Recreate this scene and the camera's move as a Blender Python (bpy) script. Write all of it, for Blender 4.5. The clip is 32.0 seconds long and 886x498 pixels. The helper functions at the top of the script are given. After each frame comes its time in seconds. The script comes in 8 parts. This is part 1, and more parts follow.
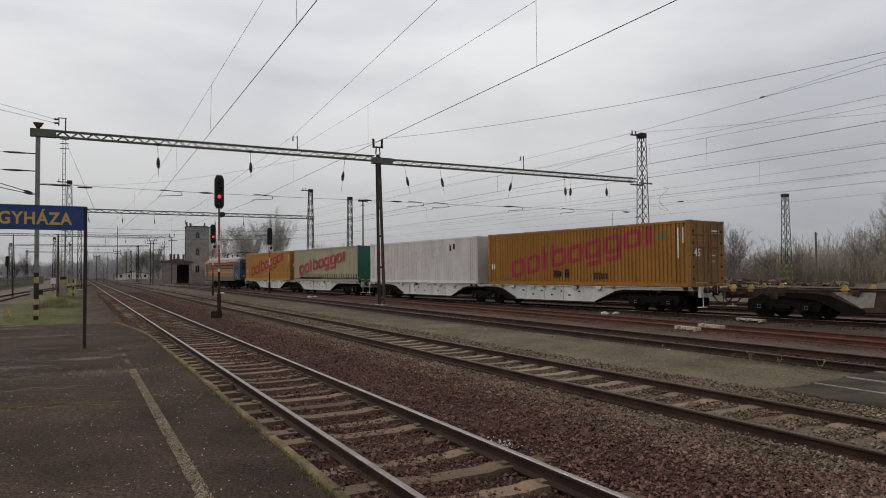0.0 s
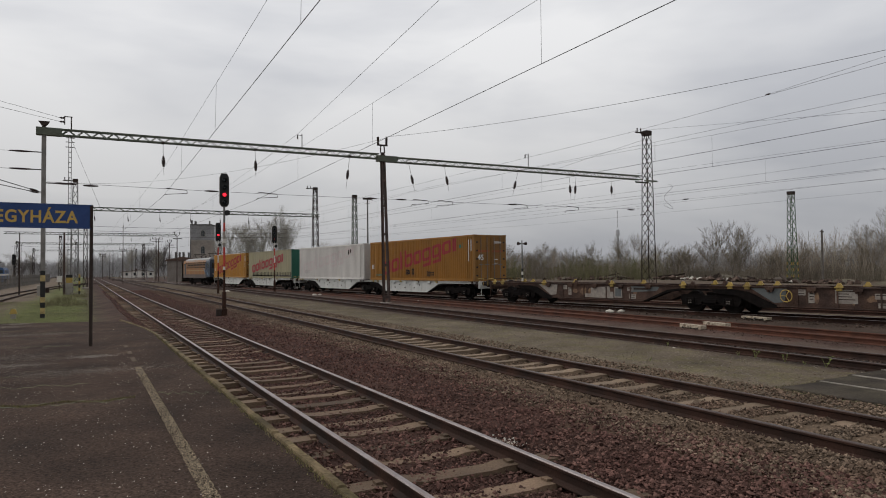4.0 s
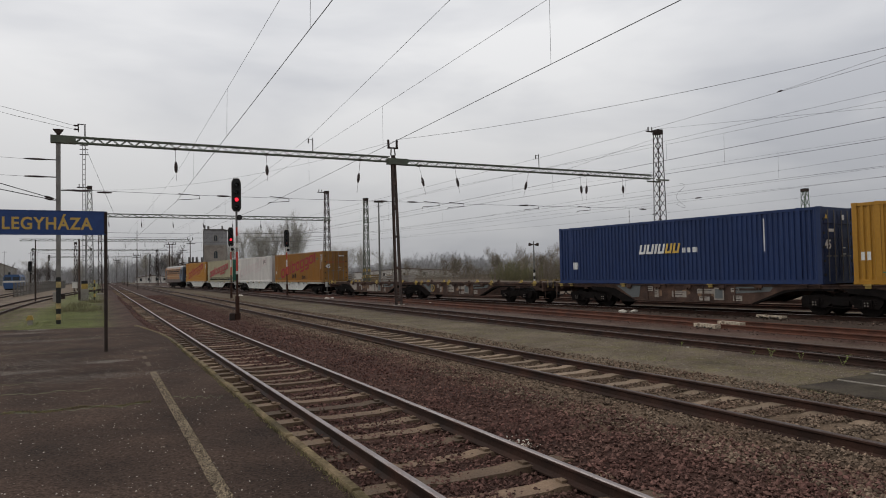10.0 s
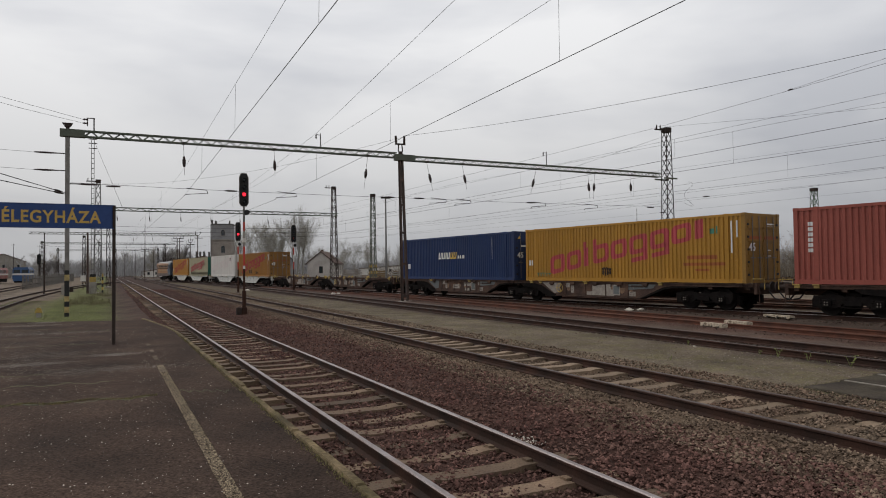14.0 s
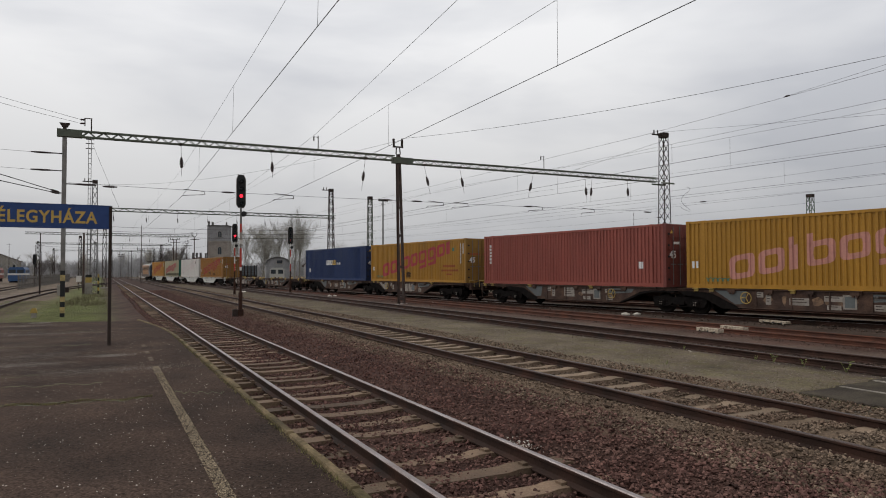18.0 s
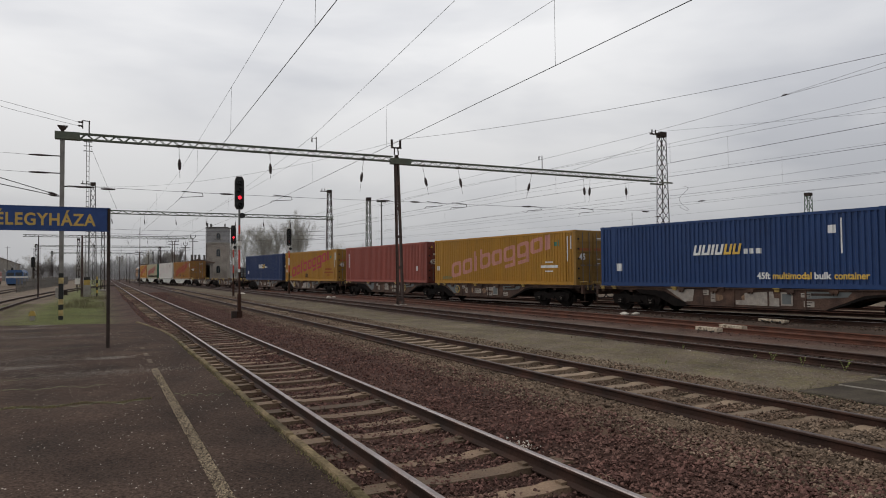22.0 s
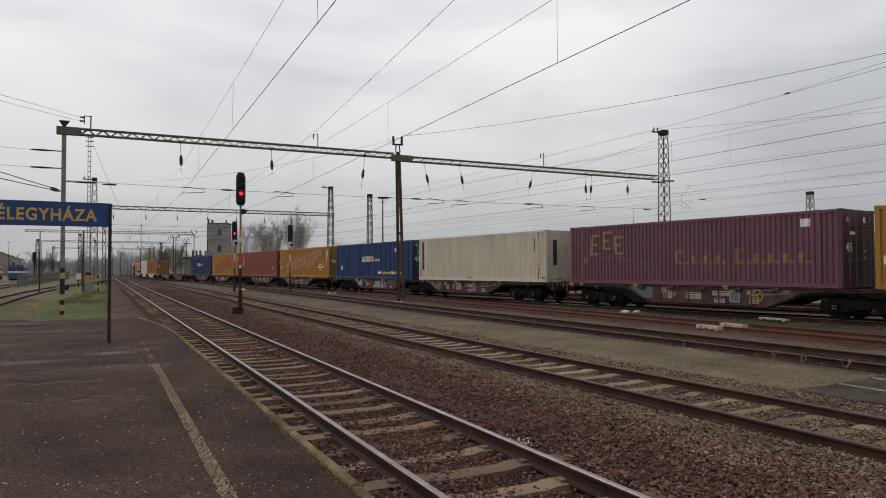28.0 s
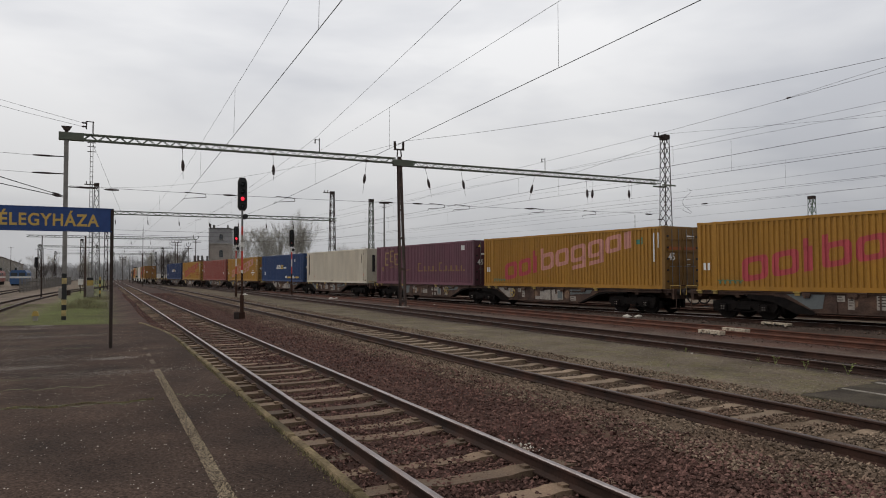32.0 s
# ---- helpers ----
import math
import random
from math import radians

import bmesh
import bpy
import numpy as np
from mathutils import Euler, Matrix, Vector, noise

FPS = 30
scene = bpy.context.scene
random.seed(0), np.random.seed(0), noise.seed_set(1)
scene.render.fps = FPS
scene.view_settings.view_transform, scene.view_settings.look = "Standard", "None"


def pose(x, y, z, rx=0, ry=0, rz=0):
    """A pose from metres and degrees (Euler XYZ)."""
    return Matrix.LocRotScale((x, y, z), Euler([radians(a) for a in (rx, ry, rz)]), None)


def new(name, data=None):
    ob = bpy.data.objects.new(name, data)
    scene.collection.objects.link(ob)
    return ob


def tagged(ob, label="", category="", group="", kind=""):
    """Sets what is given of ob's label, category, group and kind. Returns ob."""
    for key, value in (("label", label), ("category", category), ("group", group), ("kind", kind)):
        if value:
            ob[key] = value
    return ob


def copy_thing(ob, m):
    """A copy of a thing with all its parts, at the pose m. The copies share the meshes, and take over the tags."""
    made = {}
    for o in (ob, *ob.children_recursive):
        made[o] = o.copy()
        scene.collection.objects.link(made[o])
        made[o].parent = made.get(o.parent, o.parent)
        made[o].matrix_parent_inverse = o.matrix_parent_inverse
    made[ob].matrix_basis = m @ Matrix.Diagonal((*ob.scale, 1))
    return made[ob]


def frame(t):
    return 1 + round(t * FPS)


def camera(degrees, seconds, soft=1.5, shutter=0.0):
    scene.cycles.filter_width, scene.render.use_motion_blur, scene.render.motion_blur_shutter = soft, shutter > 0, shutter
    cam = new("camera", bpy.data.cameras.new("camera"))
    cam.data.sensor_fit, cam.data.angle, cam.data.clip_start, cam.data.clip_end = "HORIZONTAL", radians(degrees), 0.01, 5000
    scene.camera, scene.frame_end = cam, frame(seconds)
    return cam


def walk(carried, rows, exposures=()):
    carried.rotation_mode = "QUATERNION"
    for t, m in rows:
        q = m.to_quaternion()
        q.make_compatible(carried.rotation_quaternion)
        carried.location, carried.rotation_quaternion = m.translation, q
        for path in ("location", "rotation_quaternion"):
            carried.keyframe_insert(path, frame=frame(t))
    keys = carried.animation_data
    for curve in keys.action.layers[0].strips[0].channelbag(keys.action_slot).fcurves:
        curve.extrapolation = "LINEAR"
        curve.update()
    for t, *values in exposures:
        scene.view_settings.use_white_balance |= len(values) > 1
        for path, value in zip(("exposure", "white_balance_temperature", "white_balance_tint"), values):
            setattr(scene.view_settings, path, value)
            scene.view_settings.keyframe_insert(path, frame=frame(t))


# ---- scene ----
EYE = (0.0, 0.0, 1.931)
PATH = [
    (0.0, 91.889, 0.473, -28.295),
    (0.5, 91.922, 0.406, -28.222),
    (1.0, 91.918, 0.400, -28.197),
    (1.5, 91.871, 0.403, -28.185),
    (2.0, 91.813, 0.392, -28.144),
    (2.5, 91.777, 0.375, -28.085),
    (3.0, 91.751, 0.375, -28.022),
    (3.5, 91.733, 0.421, -27.959),
    (5.5, 91.651, 0.882, -27.783),
    (6.0, 91.632, 0.967, -27.752),
    (6.5, 91.621, 0.949, -27.731),
    (7.0, 91.615, 0.891, -27.692),
    (7.5, 91.638, 0.891, -27.634),
    (8.0, 91.690, 0.951, -27.563),
    (8.5, 91.762, 1.108, -27.453),
    (9.0, 91.829, 1.216, -27.285),
    (9.5, 91.867, 1.240, -27.088),
    (10.0, 91.898, 1.164, -26.908),
    (10.5, 91.920, 1.058, -26.770),
    (11.0, 91.914, 1.007, -26.679),
    (11.5, 91.872, 0.970, -26.606),
    (12.0, 91.805, 0.893, -26.541),
    (12.5, 91.728, 0.781, -26.486),
    (13.0, 91.664, 0.757, -26.426),
    (13.5, 91.631, 0.763, -26.379),
    (14.0, 91.615, 0.642, -26.367),
    (14.5, 91.615, 0.431, -26.368),
    (16.5, 91.787, 0.246, -26.511),
    (17.0, 91.813, 0.225, -26.540),
    (17.5, 91.844, 0.197, -26.580),
    (18.0, 91.877, 0.211, -26.637),
    (18.5, 91.889, 0.258, -26.680),
    (19.0, 91.887, 0.282, -26.722),
    (19.5, 91.881, 0.322, -26.739),
    (20.0, 91.879, 0.342, -26.731),
    (20.5, 91.890, 0.331, -26.711),
    (21.0, 91.911, 0.339, -26.695),
    (21.5, 91.921, 0.399, -26.709),
    (22.0, 91.925, 0.521, -26.736),
    (22.5, 91.934, 0.539, -26.763),
    (23.0, 91.944, 0.477, -26.788),
    (23.5, 91.973, 0.403, -26.797),
    (24.0, 92.020, 0.357, -26.798),
    (24.5, 92.059, 0.340, -26.797),
    (25.0, 92.072, 0.346, -26.799),
    (25.5, 92.069, 0.351, -26.800),
    (27.5, 91.720, 0.177, -26.714),
    (28.0, 91.675, 0.230, -26.658),
    (28.5, 91.664, 0.275, -26.619),
    (29.0, 91.709, 0.273, -26.593),
    (29.5, 91.804, 0.227, -26.577),
    (30.0, 91.905, 0.235, -26.577),
    (30.5, 92.005, 0.318, -26.575),
    (31.0, 92.065, 0.355, -26.555),
    (31.5, 92.082, 0.316, -26.536),
    (32.0, 92.080, 0.295, -26.528),
]
cam = camera(66.31, 32.0, soft=1.0)
walk(cam, [(t, pose(*EYE, rx, ry, rz)) for t, rx, ry, rz in PATH], [(0.0, -0.07), (8.0, -0.06), (13.0, -0.03), (18.0, 0.03), (32.0, 0.03)])

# ---- light: a bright overcast sky and a broad, weak sun ----
SUN_EL, SUN_AZ = radians(40), radians(323)
world = bpy.data.worlds.new("overcast_sky")
scene.world = world
world.use_nodes = True
wn, wl = world.node_tree.nodes, world.node_tree.links
wn.clear()
w_out = wn.new("ShaderNodeOutputWorld")
w_bg = wn.new("ShaderNodeBackground")
w_sky = wn.new("ShaderNodeTexSky")
w_sky.sky_type, w_sky.sun_disc = "NISHITA", False
w_sky.sun_elevation, w_sky.sun_rotation = SUN_EL, SUN_AZ
w_sky.air_density, w_sky.dust_density = 1.0, 3.0
w_tc = wn.new("ShaderNodeTexCoord")
w_map = wn.new("ShaderNodeMapping")
w_map.inputs["Scale"].default_value = (1.0, 1.0, 3.2)
w_noise = wn.new("ShaderNodeTexNoise")
w_noise.inputs["Scale"].default_value = 1.7
w_noise.inputs["Detail"].default_value = 5.0
w_noise.inputs["Roughness"].default_value = 0.5
w_noise.inputs["Distortion"].default_value = 0.25
w_ramp = wn.new("ShaderNodeValToRGB")
w_ramp.color_ramp.elements[0].position, w_ramp.color_ramp.elements[0].color = 0.36, (0.62, 0.635, 0.68, 1)
w_ramp.color_ramp.elements[1].position, w_ramp.color_ramp.elements[1].color = 0.62, (0.93, 0.93, 0.94, 1)
w_scale = wn.new("ShaderNodeVectorMath")
w_scale.operation = "SCALE"
w_scale.inputs["Scale"].default_value = 0.06
w_mix = wn.new("ShaderNodeMix")
w_mix.data_type = "RGBA"
w_mix.inputs["Factor"].default_value = 0.94
wl.new(w_tc.outputs["Generated"], w_map.inputs["Vector"])
wl.new(w_map.outputs["Vector"], w_noise.inputs["Vector"])
wl.new(w_noise.outputs["Fac"], w_ramp.inputs["Fac"])
wl.new(w_sky.outputs["Color"], w_scale.inputs[0])
wl.new(w_scale.outputs["Vector"], w_mix.inputs["A"])
wl.new(w_ramp.outputs["Color"], w_mix.inputs["B"])
w_sep = wn.new("ShaderNodeSeparateXYZ")
w_lift = wn.new("ShaderNodeMapRange")
w_lift.interpolation_type = "SMOOTHSTEP"
w_lift.inputs["From Min"].default_value, w_lift.inputs["From Max"].default_value = -0.02, 0.38
w_lift.inputs["To Min"].default_value, w_lift.inputs["To Max"].default_value = 0.60, 1.0
w_grade = wn.new("ShaderNodeVectorMath")
w_grade.operation = "SCALE"
wl.new(w_tc.outputs["Generated"], w_sep.inputs["Vector"])
wl.new(w_sep.outputs["Z"], w_lift.inputs["Value"])
wl.new(w_mix.outputs["Result"], w_grade.inputs[0])
wl.new(w_lift.outputs["Result"], w_grade.inputs["Scale"])
wl.new(w_grade.outputs["Vector"], w_bg.inputs["Color"])
w_bg.inputs["Strength"].default_value = 1.0
wl.new(w_bg.outputs["Background"], w_out.inputs["Surface"])
sun_data = bpy.data.lights.new("sun", "SUN")
sun_data.energy, sun_data.angle, sun_data.color = 1.25, radians(40), (1.0, 0.97, 0.93)
sun = new("sun", sun_data)
sun.rotation_euler = (radians(90) - SUN_EL, 0, -SUN_AZ + math.pi)


# ---- materials ----
def mat(name, base, rough=0.8, metal=0.0, vary=0.25, scale=3.0, fine=40.0, bump=0.0, tint=None, tint_scale=0.6,
        tint_amount=0.5, island=0.0, random_ob=0.0, spec=0.25, coords="Object", streak=1.0, grain=0.6):
    """Two scales of noise over a base colour, an optional second colour in patches, and fine relief."""
    m = bpy.data.materials.new(name)
    m.use_nodes = True
    n, l = m.node_tree.nodes, m.node_tree.links
    b = n["Principled BSDF"]
    b.inputs["Roughness"].default_value = rough
    b.inputs["Metallic"].default_value = metal
    b.inputs["Specular IOR Level"].default_value = spec
    tc = n.new("ShaderNodeTexCoord")
    src = tc.outputs[coords]
    def noise_at(s, detail=4.0, stretch=1.0):
        t = n.new("ShaderNodeTexNoise")
        t.inputs["Scale"].default_value = s
        t.inputs["Detail"].default_value = detail
        if stretch != 1.0:
            mp = n.new("ShaderNodeMapping")
            mp.inputs["Scale"].default_value = (1.0, 1.0, 1.0 / stretch)
            l.new(src, mp.inputs["Vector"])
            l.new(mp.outputs["Vector"], t.inputs["Vector"])
        else:
            l.new(src, t.inputs["Vector"])
        return t.outputs["Fac"]
    def mixed(kind, a, c, fac):
        x = n.new("ShaderNodeMix")
        x.data_type, x.blend_type = "RGBA", kind
        for key, v in (("A", a), ("B", c), ("Factor", fac)):
            if hasattr(v, "is_linked"):
                l.new(v, x.inputs[key])
            else:
                x.inputs[key].default_value = v if key == "Factor" else (*v, 1)
        return x.outputs["Result"]
    def ranged(fac, a, c):
        r = n.new("ShaderNodeMapRange")
        r.inputs["From Min"].default_value, r.inputs["From Max"].default_value = 0.3, 0.7
        r.inputs["To Min"].default_value, r.inputs["To Max"].default_value = a, c
        l.new(fac, r.inputs["Value"])
        return r.outputs["Result"]
    col = base
    if tint:
        col = mixed("MIX", base, tint, ranged(noise_at(tint_scale, 5.0, streak), 0.0, tint_amount))
    big, small = noise_at(scale, 5.0, streak), noise_at(fine, 3.0)
    hsv = n.new("ShaderNodeHueSaturation")
    val = n.new("ShaderNodeMath")
    val.operation = "MULTIPLY"
    l.new(ranged(big, 1 - vary, 1 + vary), val.inputs[0])
    l.new(ranged(small, 1 - vary * grain, 1 + vary * grain), val.inputs[1])
    out = val.outputs[0]
    if island or random_ob:
        if island:
            src_r = n.new("ShaderNodeNewGeometry").outputs["Random Per Island"]
        else:
            src_r = n.new("ShaderNodeObjectInfo").outputs["Random"]
        r = n.new("ShaderNodeMapRange")
        k = island or random_ob
        r.inputs["To Min"].default_value, r.inputs["To Max"].default_value = 1 - k, 1 + k
        l.new(src_r, r.inputs["Value"])
        v2 = n.new("ShaderNodeMath")
        v2.operation = "MULTIPLY"
        l.new(out, v2.inputs[0])
        l.new(r.outputs["Result"], v2.inputs[1])
        out = v2.outputs[0]
    l.new(out, hsv.inputs["Value"])
    if hasattr(col, "is_linked"):
        l.new(col, hsv.inputs["Color"])
    else:
        hsv.inputs["Color"].default_value = (*col, 1)
    l.new(hsv.outputs["Color"], b.inputs["Base Color"])
    if bump:
        bp = n.new("ShaderNodeBump")
        bp.inputs["Strength"].default_value = bump
        bp.inputs["Distance"].default_value = 0.02
        l.new(small, bp.inputs["Height"])
        l.new(bp.outputs["Normal"], b.inputs["Normal"])
    l.new(ranged(big, max(rough - 0.12, 0.05), min(rough + 0.12, 1.0)), b.inputs["Roughness"])
    return m


def glow(name, color, strength):
    m = bpy.data.materials.new(name)
    m.use_nodes = True
    b = m.node_tree.nodes["Principled BSDF"]
    b.inputs["Base Color"].default_value = (*color, 1)
    b.inputs["Emission Color"].default_value = (*color, 1)
    b.inputs["Emission Strength"].default_value = strength
    return m


def ground_mat():
    """Railway yard soil: grey-brown, with rusty red ballast dust by the first track, tan ballast, thin grass and moss in patches."""
    m = mat("yard_soil", (0.105, 0.085, 0.068), 0.95, vary=0.35, scale=0.5, fine=25, bump=0.7, tint=(0.10, 0.095, 0.055), tint_scale=0.22, tint_amount=0.9, coords="Object")
    return m


def paint(name, c, rough=0.45, dirt=0.35, **k):
    k = {**dict(vary=0.12, scale=1.2, fine=9.0, tint=tuple(x * 0.5 + 0.012 for x in c), tint_scale=1.1, tint_amount=dirt, streak=4.0), **k}
    return mat(name, c, rough, **k)


M_ASPHALT = mat("platform_asphalt", (0.041, 0.027, 0.021), 0.95, vary=0.4, scale=1.1, fine=48, bump=0.9, tint=(0.064, 0.044, 0.034), tint_scale=0.5, tint_amount=0.9, spec=0.05, grain=1.5)
M_KERB = mat("mossy_concrete", (0.165, 0.122, 0.072), 0.92, vary=0.5, scale=2.5, fine=30, bump=0.5, tint=(0.04, 0.038, 0.014), tint_scale=1.6, tint_amount=0.8, spec=0.08)
M_STRIPE = mat("worn_white_paint", (0.235, 0.19, 0.132), 0.92, vary=0.42, scale=3.5, fine=95, bump=0.7, tint=(0.075, 0.055, 0.04), tint_scale=16, tint_amount=0.95, grain=1.9, spec=0.05)
M_FADED = mat("faded_line_paint", (0.11, 0.085, 0.065), 0.95, vary=0.4, scale=4, fine=40, grain=1.2, spec=0.05)
M_SOIL = ground_mat()
M_GRASS_SOIL = mat("grassy_soil", (0.075, 0.085, 0.035), 0.95, vary=0.3, scale=0.8, fine=18, bump=0.7, tint=(0.11, 0.09, 0.065), tint_scale=0.25, tint_amount=0.95)
M_GRASS = mat("grass_blades", (0.165, 0.195, 0.062), 0.8, vary=0.2, scale=0.7, fine=8, island=0.35, tint=(0.14, 0.13, 0.06), tint_scale=0.5, tint_amount=0.6)
M_DRYGRASS = mat("dry_weeds", (0.17, 0.142, 0.085), 0.9, vary=0.2, scale=0.7, fine=8, island=0.35, tint=(0.09, 0.10, 0.04), tint_scale=0.5, tint_amount=0.7)
M_RED_STONE = mat("rusty_ballast", (0.102, 0.051, 0.043), 0.95, vary=0.3, scale=1.2, fine=30, bump=0.3, island=0.6, tint=(0.15, 0.098, 0.076), tint_scale=0.9, tint_amount=0.5, spec=0.1)
M_TAN_STONE = mat("tan_ballast", (0.186, 0.142, 0.102), 0.95, vary=0.3, scale=1.2, fine=30, bump=0.3, island=0.6, tint=(0.10, 0.06, 0.044), tint_scale=0.7, tint_amount=0.85, spec=0.1)
M_SLEEPER = mat("weathered_concrete_sleeper", (0.165, 0.115, 0.075), 0.9, vary=0.35, scale=3, fine=45, bump=0.4, random_ob=0.5, tint=(0.075, 0.046, 0.032), tint_scale=1.5, tint_amount=0.8)
M_SLEEPER_TAN = mat("tan_dusty_sleeper", (0.19, 0.138, 0.092), 0.92, vary=0.3, scale=3, fine=45, bump=0.4, random_ob=0.25, tint=(0.12, 0.085, 0.06), tint_scale=1.5, tint_amount=0.7)
M_RAIL_SIDE = mat("brown_rusty_rail", (0.029, 0.017, 0.013), 0.85, vary=0.3, scale=2, fine=40, bump=0.2, tint=(0.055, 0.026, 0.018), tint_scale=2, tint_amount=0.6, spec=0.15)
M_RAIL_TOP = mat("polished_rail_head", (0.30, 0.27, 0.265), 0.48, metal=0.75, vary=0.22, scale=1.2, fine=30, tint=(0.17, 0.125, 0.11), tint_scale=2.0, tint_amount=0.7)
M_RAIL_DULL = mat("dull_rail_head", (0.058, 0.04, 0.035), 0.55, metal=0.3, vary=0.25, scale=1.2, fine=30)
M_RAIL_RUST = mat("red_rusty_rail", (0.08, 0.032, 0.02), 0.85, vary=0.35, scale=2, fine=40)
M_STEEL_GREEN = mat("green_painted_steel", (0.085, 0.105, 0.08), 0.6, vary=0.2, scale=2, fine=20, tint=(0.10, 0.075, 0.055), tint_scale=1.5, tint_amount=0.4)
M_STEEL_GREY = mat("grey_galvanised_steel", (0.16, 0.16, 0.155), 0.55, metal=0.2, vary=0.2, scale=2, fine=20, tint=(0.10, 0.08, 0.065), tint_scale=1.5, tint_amount=0.4)
M_STEEL_DARK = mat("dark_weathered_steel", (0.032, 0.026, 0.024), 0.75, vary=0.25, scale=2, fine=20, tint=(0.06, 0.038, 0.028), tint_scale=1.5, tint_amount=0.5, spec=0.1)
M_WIRE = mat("catenary_wire", (0.045, 0.042, 0.042), 0.6, metal=0.3, vary=0.1)
M_INSUL = mat("brown_porcelain", (0.035, 0.022, 0.02), 0.3, vary=0.15)
M_BLACK = mat("black_paint", (0.018, 0.018, 0.018), 0.55, vary=0.2)
M_YELLOW = mat("yellow_marking", (0.42, 0.29, 0.07), 0.6, vary=0.25, scale=3, fine=25, tint=(0.2, 0.15, 0.07), tint_amount=0.6)
M_WHITE = mat("white_paint", (0.62, 0.60, 0.56), 0.6, vary=0.15, scale=3, fine=25, tint=(0.35, 0.31, 0.26), tint_amount=0.5)
M_RED = mat("red_paint", (0.40, 0.05, 0.035), 0.5, vary=0.15)
M_CONCRETE = mat("grey_concrete", (0.30, 0.28, 0.25), 0.9, vary=0.2, scale=2, fine=30, bump=0.3, tint=(0.17, 0.15, 0.12), tint_amount=0.6)
M_SIGN_BLUE = mat("blue_sign_enamel", (0.022, 0.05, 0.155), 0.4, vary=0.12, scale=2, fine=12)
M_SIGN_YELLOW = mat("yellow_sign_letters", (0.46, 0.31, 0.08), 0.45, vary=0.1)
M_RED_LIGHT = glow("red_signal_light", (1.0, 0.02, 0.04), 2.2)
M_BARK = mat("grey_bark", (0.13, 0.115, 0.10), 0.95, vary=0.25, scale=1.0, fine=8, island=0.3)
M_TWIG = mat("brown_twigs", (0.165, 0.135, 0.108), 0.95, vary=0.25, scale=0.25, fine=3, island=0.35, tint=(0.215, 0.19, 0.135), tint_scale=0.06, tint_amount=0.7)
M_COLUMN = mat("pale_grey_column_paint", (0.20, 0.195, 0.185), 0.6, vary=0.25, scale=2, fine=20, tint=(0.13, 0.11, 0.09), tint_scale=1.5, tint_amount=0.6)
M_DUSK_TWIG = mat("grey_brown_twigs", (0.16, 0.145, 0.14), 0.95, vary=0.25, scale=0.25, fine=3, island=0.3)
M_OLD_TIMBER = mat("rotten_timber", (0.055, 0.042, 0.035), 0.95, vary=0.3, scale=3, fine=20, random_ob=0.3, spec=0.05)
M_SAPLING = mat("tan_sapling_bark", (0.29, 0.245, 0.19), 0.95, vary=0.25, scale=0.25, fine=3, island=0.3)
# twigs of the far tall trees, lightened in base colour to imitate haze
M_HAZE_TWIG = mat("haze_paled_twigs", (0.27, 0.25, 0.225), 0.95, vary=0.2, scale=0.25, fine=3, island=0.3, tint=(0.24, 0.235, 0.16), tint_scale=0.05, tint_amount=0.5)
# distant woods: aerial haze painted in as a pale base colour
M_HAZE_TREE = mat("haze_paled_woods", (0.33, 0.325, 0.325), 1.0, vary=0.15, scale=0.05, fine=0.7, island=0.15)
M_BUD = mat("yellow_green_buds", (0.155, 0.145, 0.075), 0.9, vary=0.25, scale=0.3, fine=3, island=0.35)
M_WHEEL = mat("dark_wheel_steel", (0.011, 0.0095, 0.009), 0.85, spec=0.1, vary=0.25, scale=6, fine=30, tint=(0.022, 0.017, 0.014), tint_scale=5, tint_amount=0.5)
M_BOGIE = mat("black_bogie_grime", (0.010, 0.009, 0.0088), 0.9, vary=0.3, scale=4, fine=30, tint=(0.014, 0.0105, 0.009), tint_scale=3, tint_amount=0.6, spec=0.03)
M_WAGON_WHITE = paint("pale_grey_wagon_paint", (0.52, 0.52, 0.49), 0.6, 0.4)
M_WAGON_BROWN = mat("rusty_brown_wagon_paint", (0.043, 0.029, 0.025), 0.78, vary=0.4, scale=2, fine=20, tint=(0.105, 0.06, 0.04), tint_scale=1.6, tint_amount=0.6, spec=0.12)
M_PLATE = mat("faded_white_lettering_panel", (0.27, 0.245, 0.215), 0.7, vary=0.2, scale=6, fine=30, tint=(0.2, 0.16, 0.13), tint_scale=4, tint_amount=0.6)
M_GLASS = mat("dark_window_glass", (0.02, 0.025, 0.03), 0.08, vary=0.1, spec=0.6)
M_BRICK = mat("old_grey_render", (0.30, 0.27, 0.235), 0.95, vary=0.2, scale=0.5, fine=4, tint=(0.17, 0.14, 0.12), tint_scale=0.4, tint_amount=0.7)
M_ROOF = mat("dark_roof_felt", (0.10, 0.095, 0.09), 0.9, vary=0.2, scale=0.5, fine=4)
M_RUST = mat("dark_rusty_iron", (0.042, 0.022, 0.016), 0.85, vary=0.3, scale=3, fine=25, spec=0.1)
M_COVER = mat("dirty_white_steel", (0.55, 0.47, 0.36), 0.85, vary=0.4, scale=9, fine=45, tint=(0.12, 0.085, 0.06), tint_scale=11, tint_amount=1.0)
M_STRIPE_Y = mat("pale_yellow_stripe_paint", (0.40, 0.31, 0.13), 0.7, vary=0.3, scale=4, fine=25, tint=(0.2, 0.15, 0.09), tint_scale=3, tint_amount=0.6)
M_CHALK = mat("chalk_white_stone", (0.50, 0.46, 0.40), 0.9, vary=0.25, scale=5, fine=30)


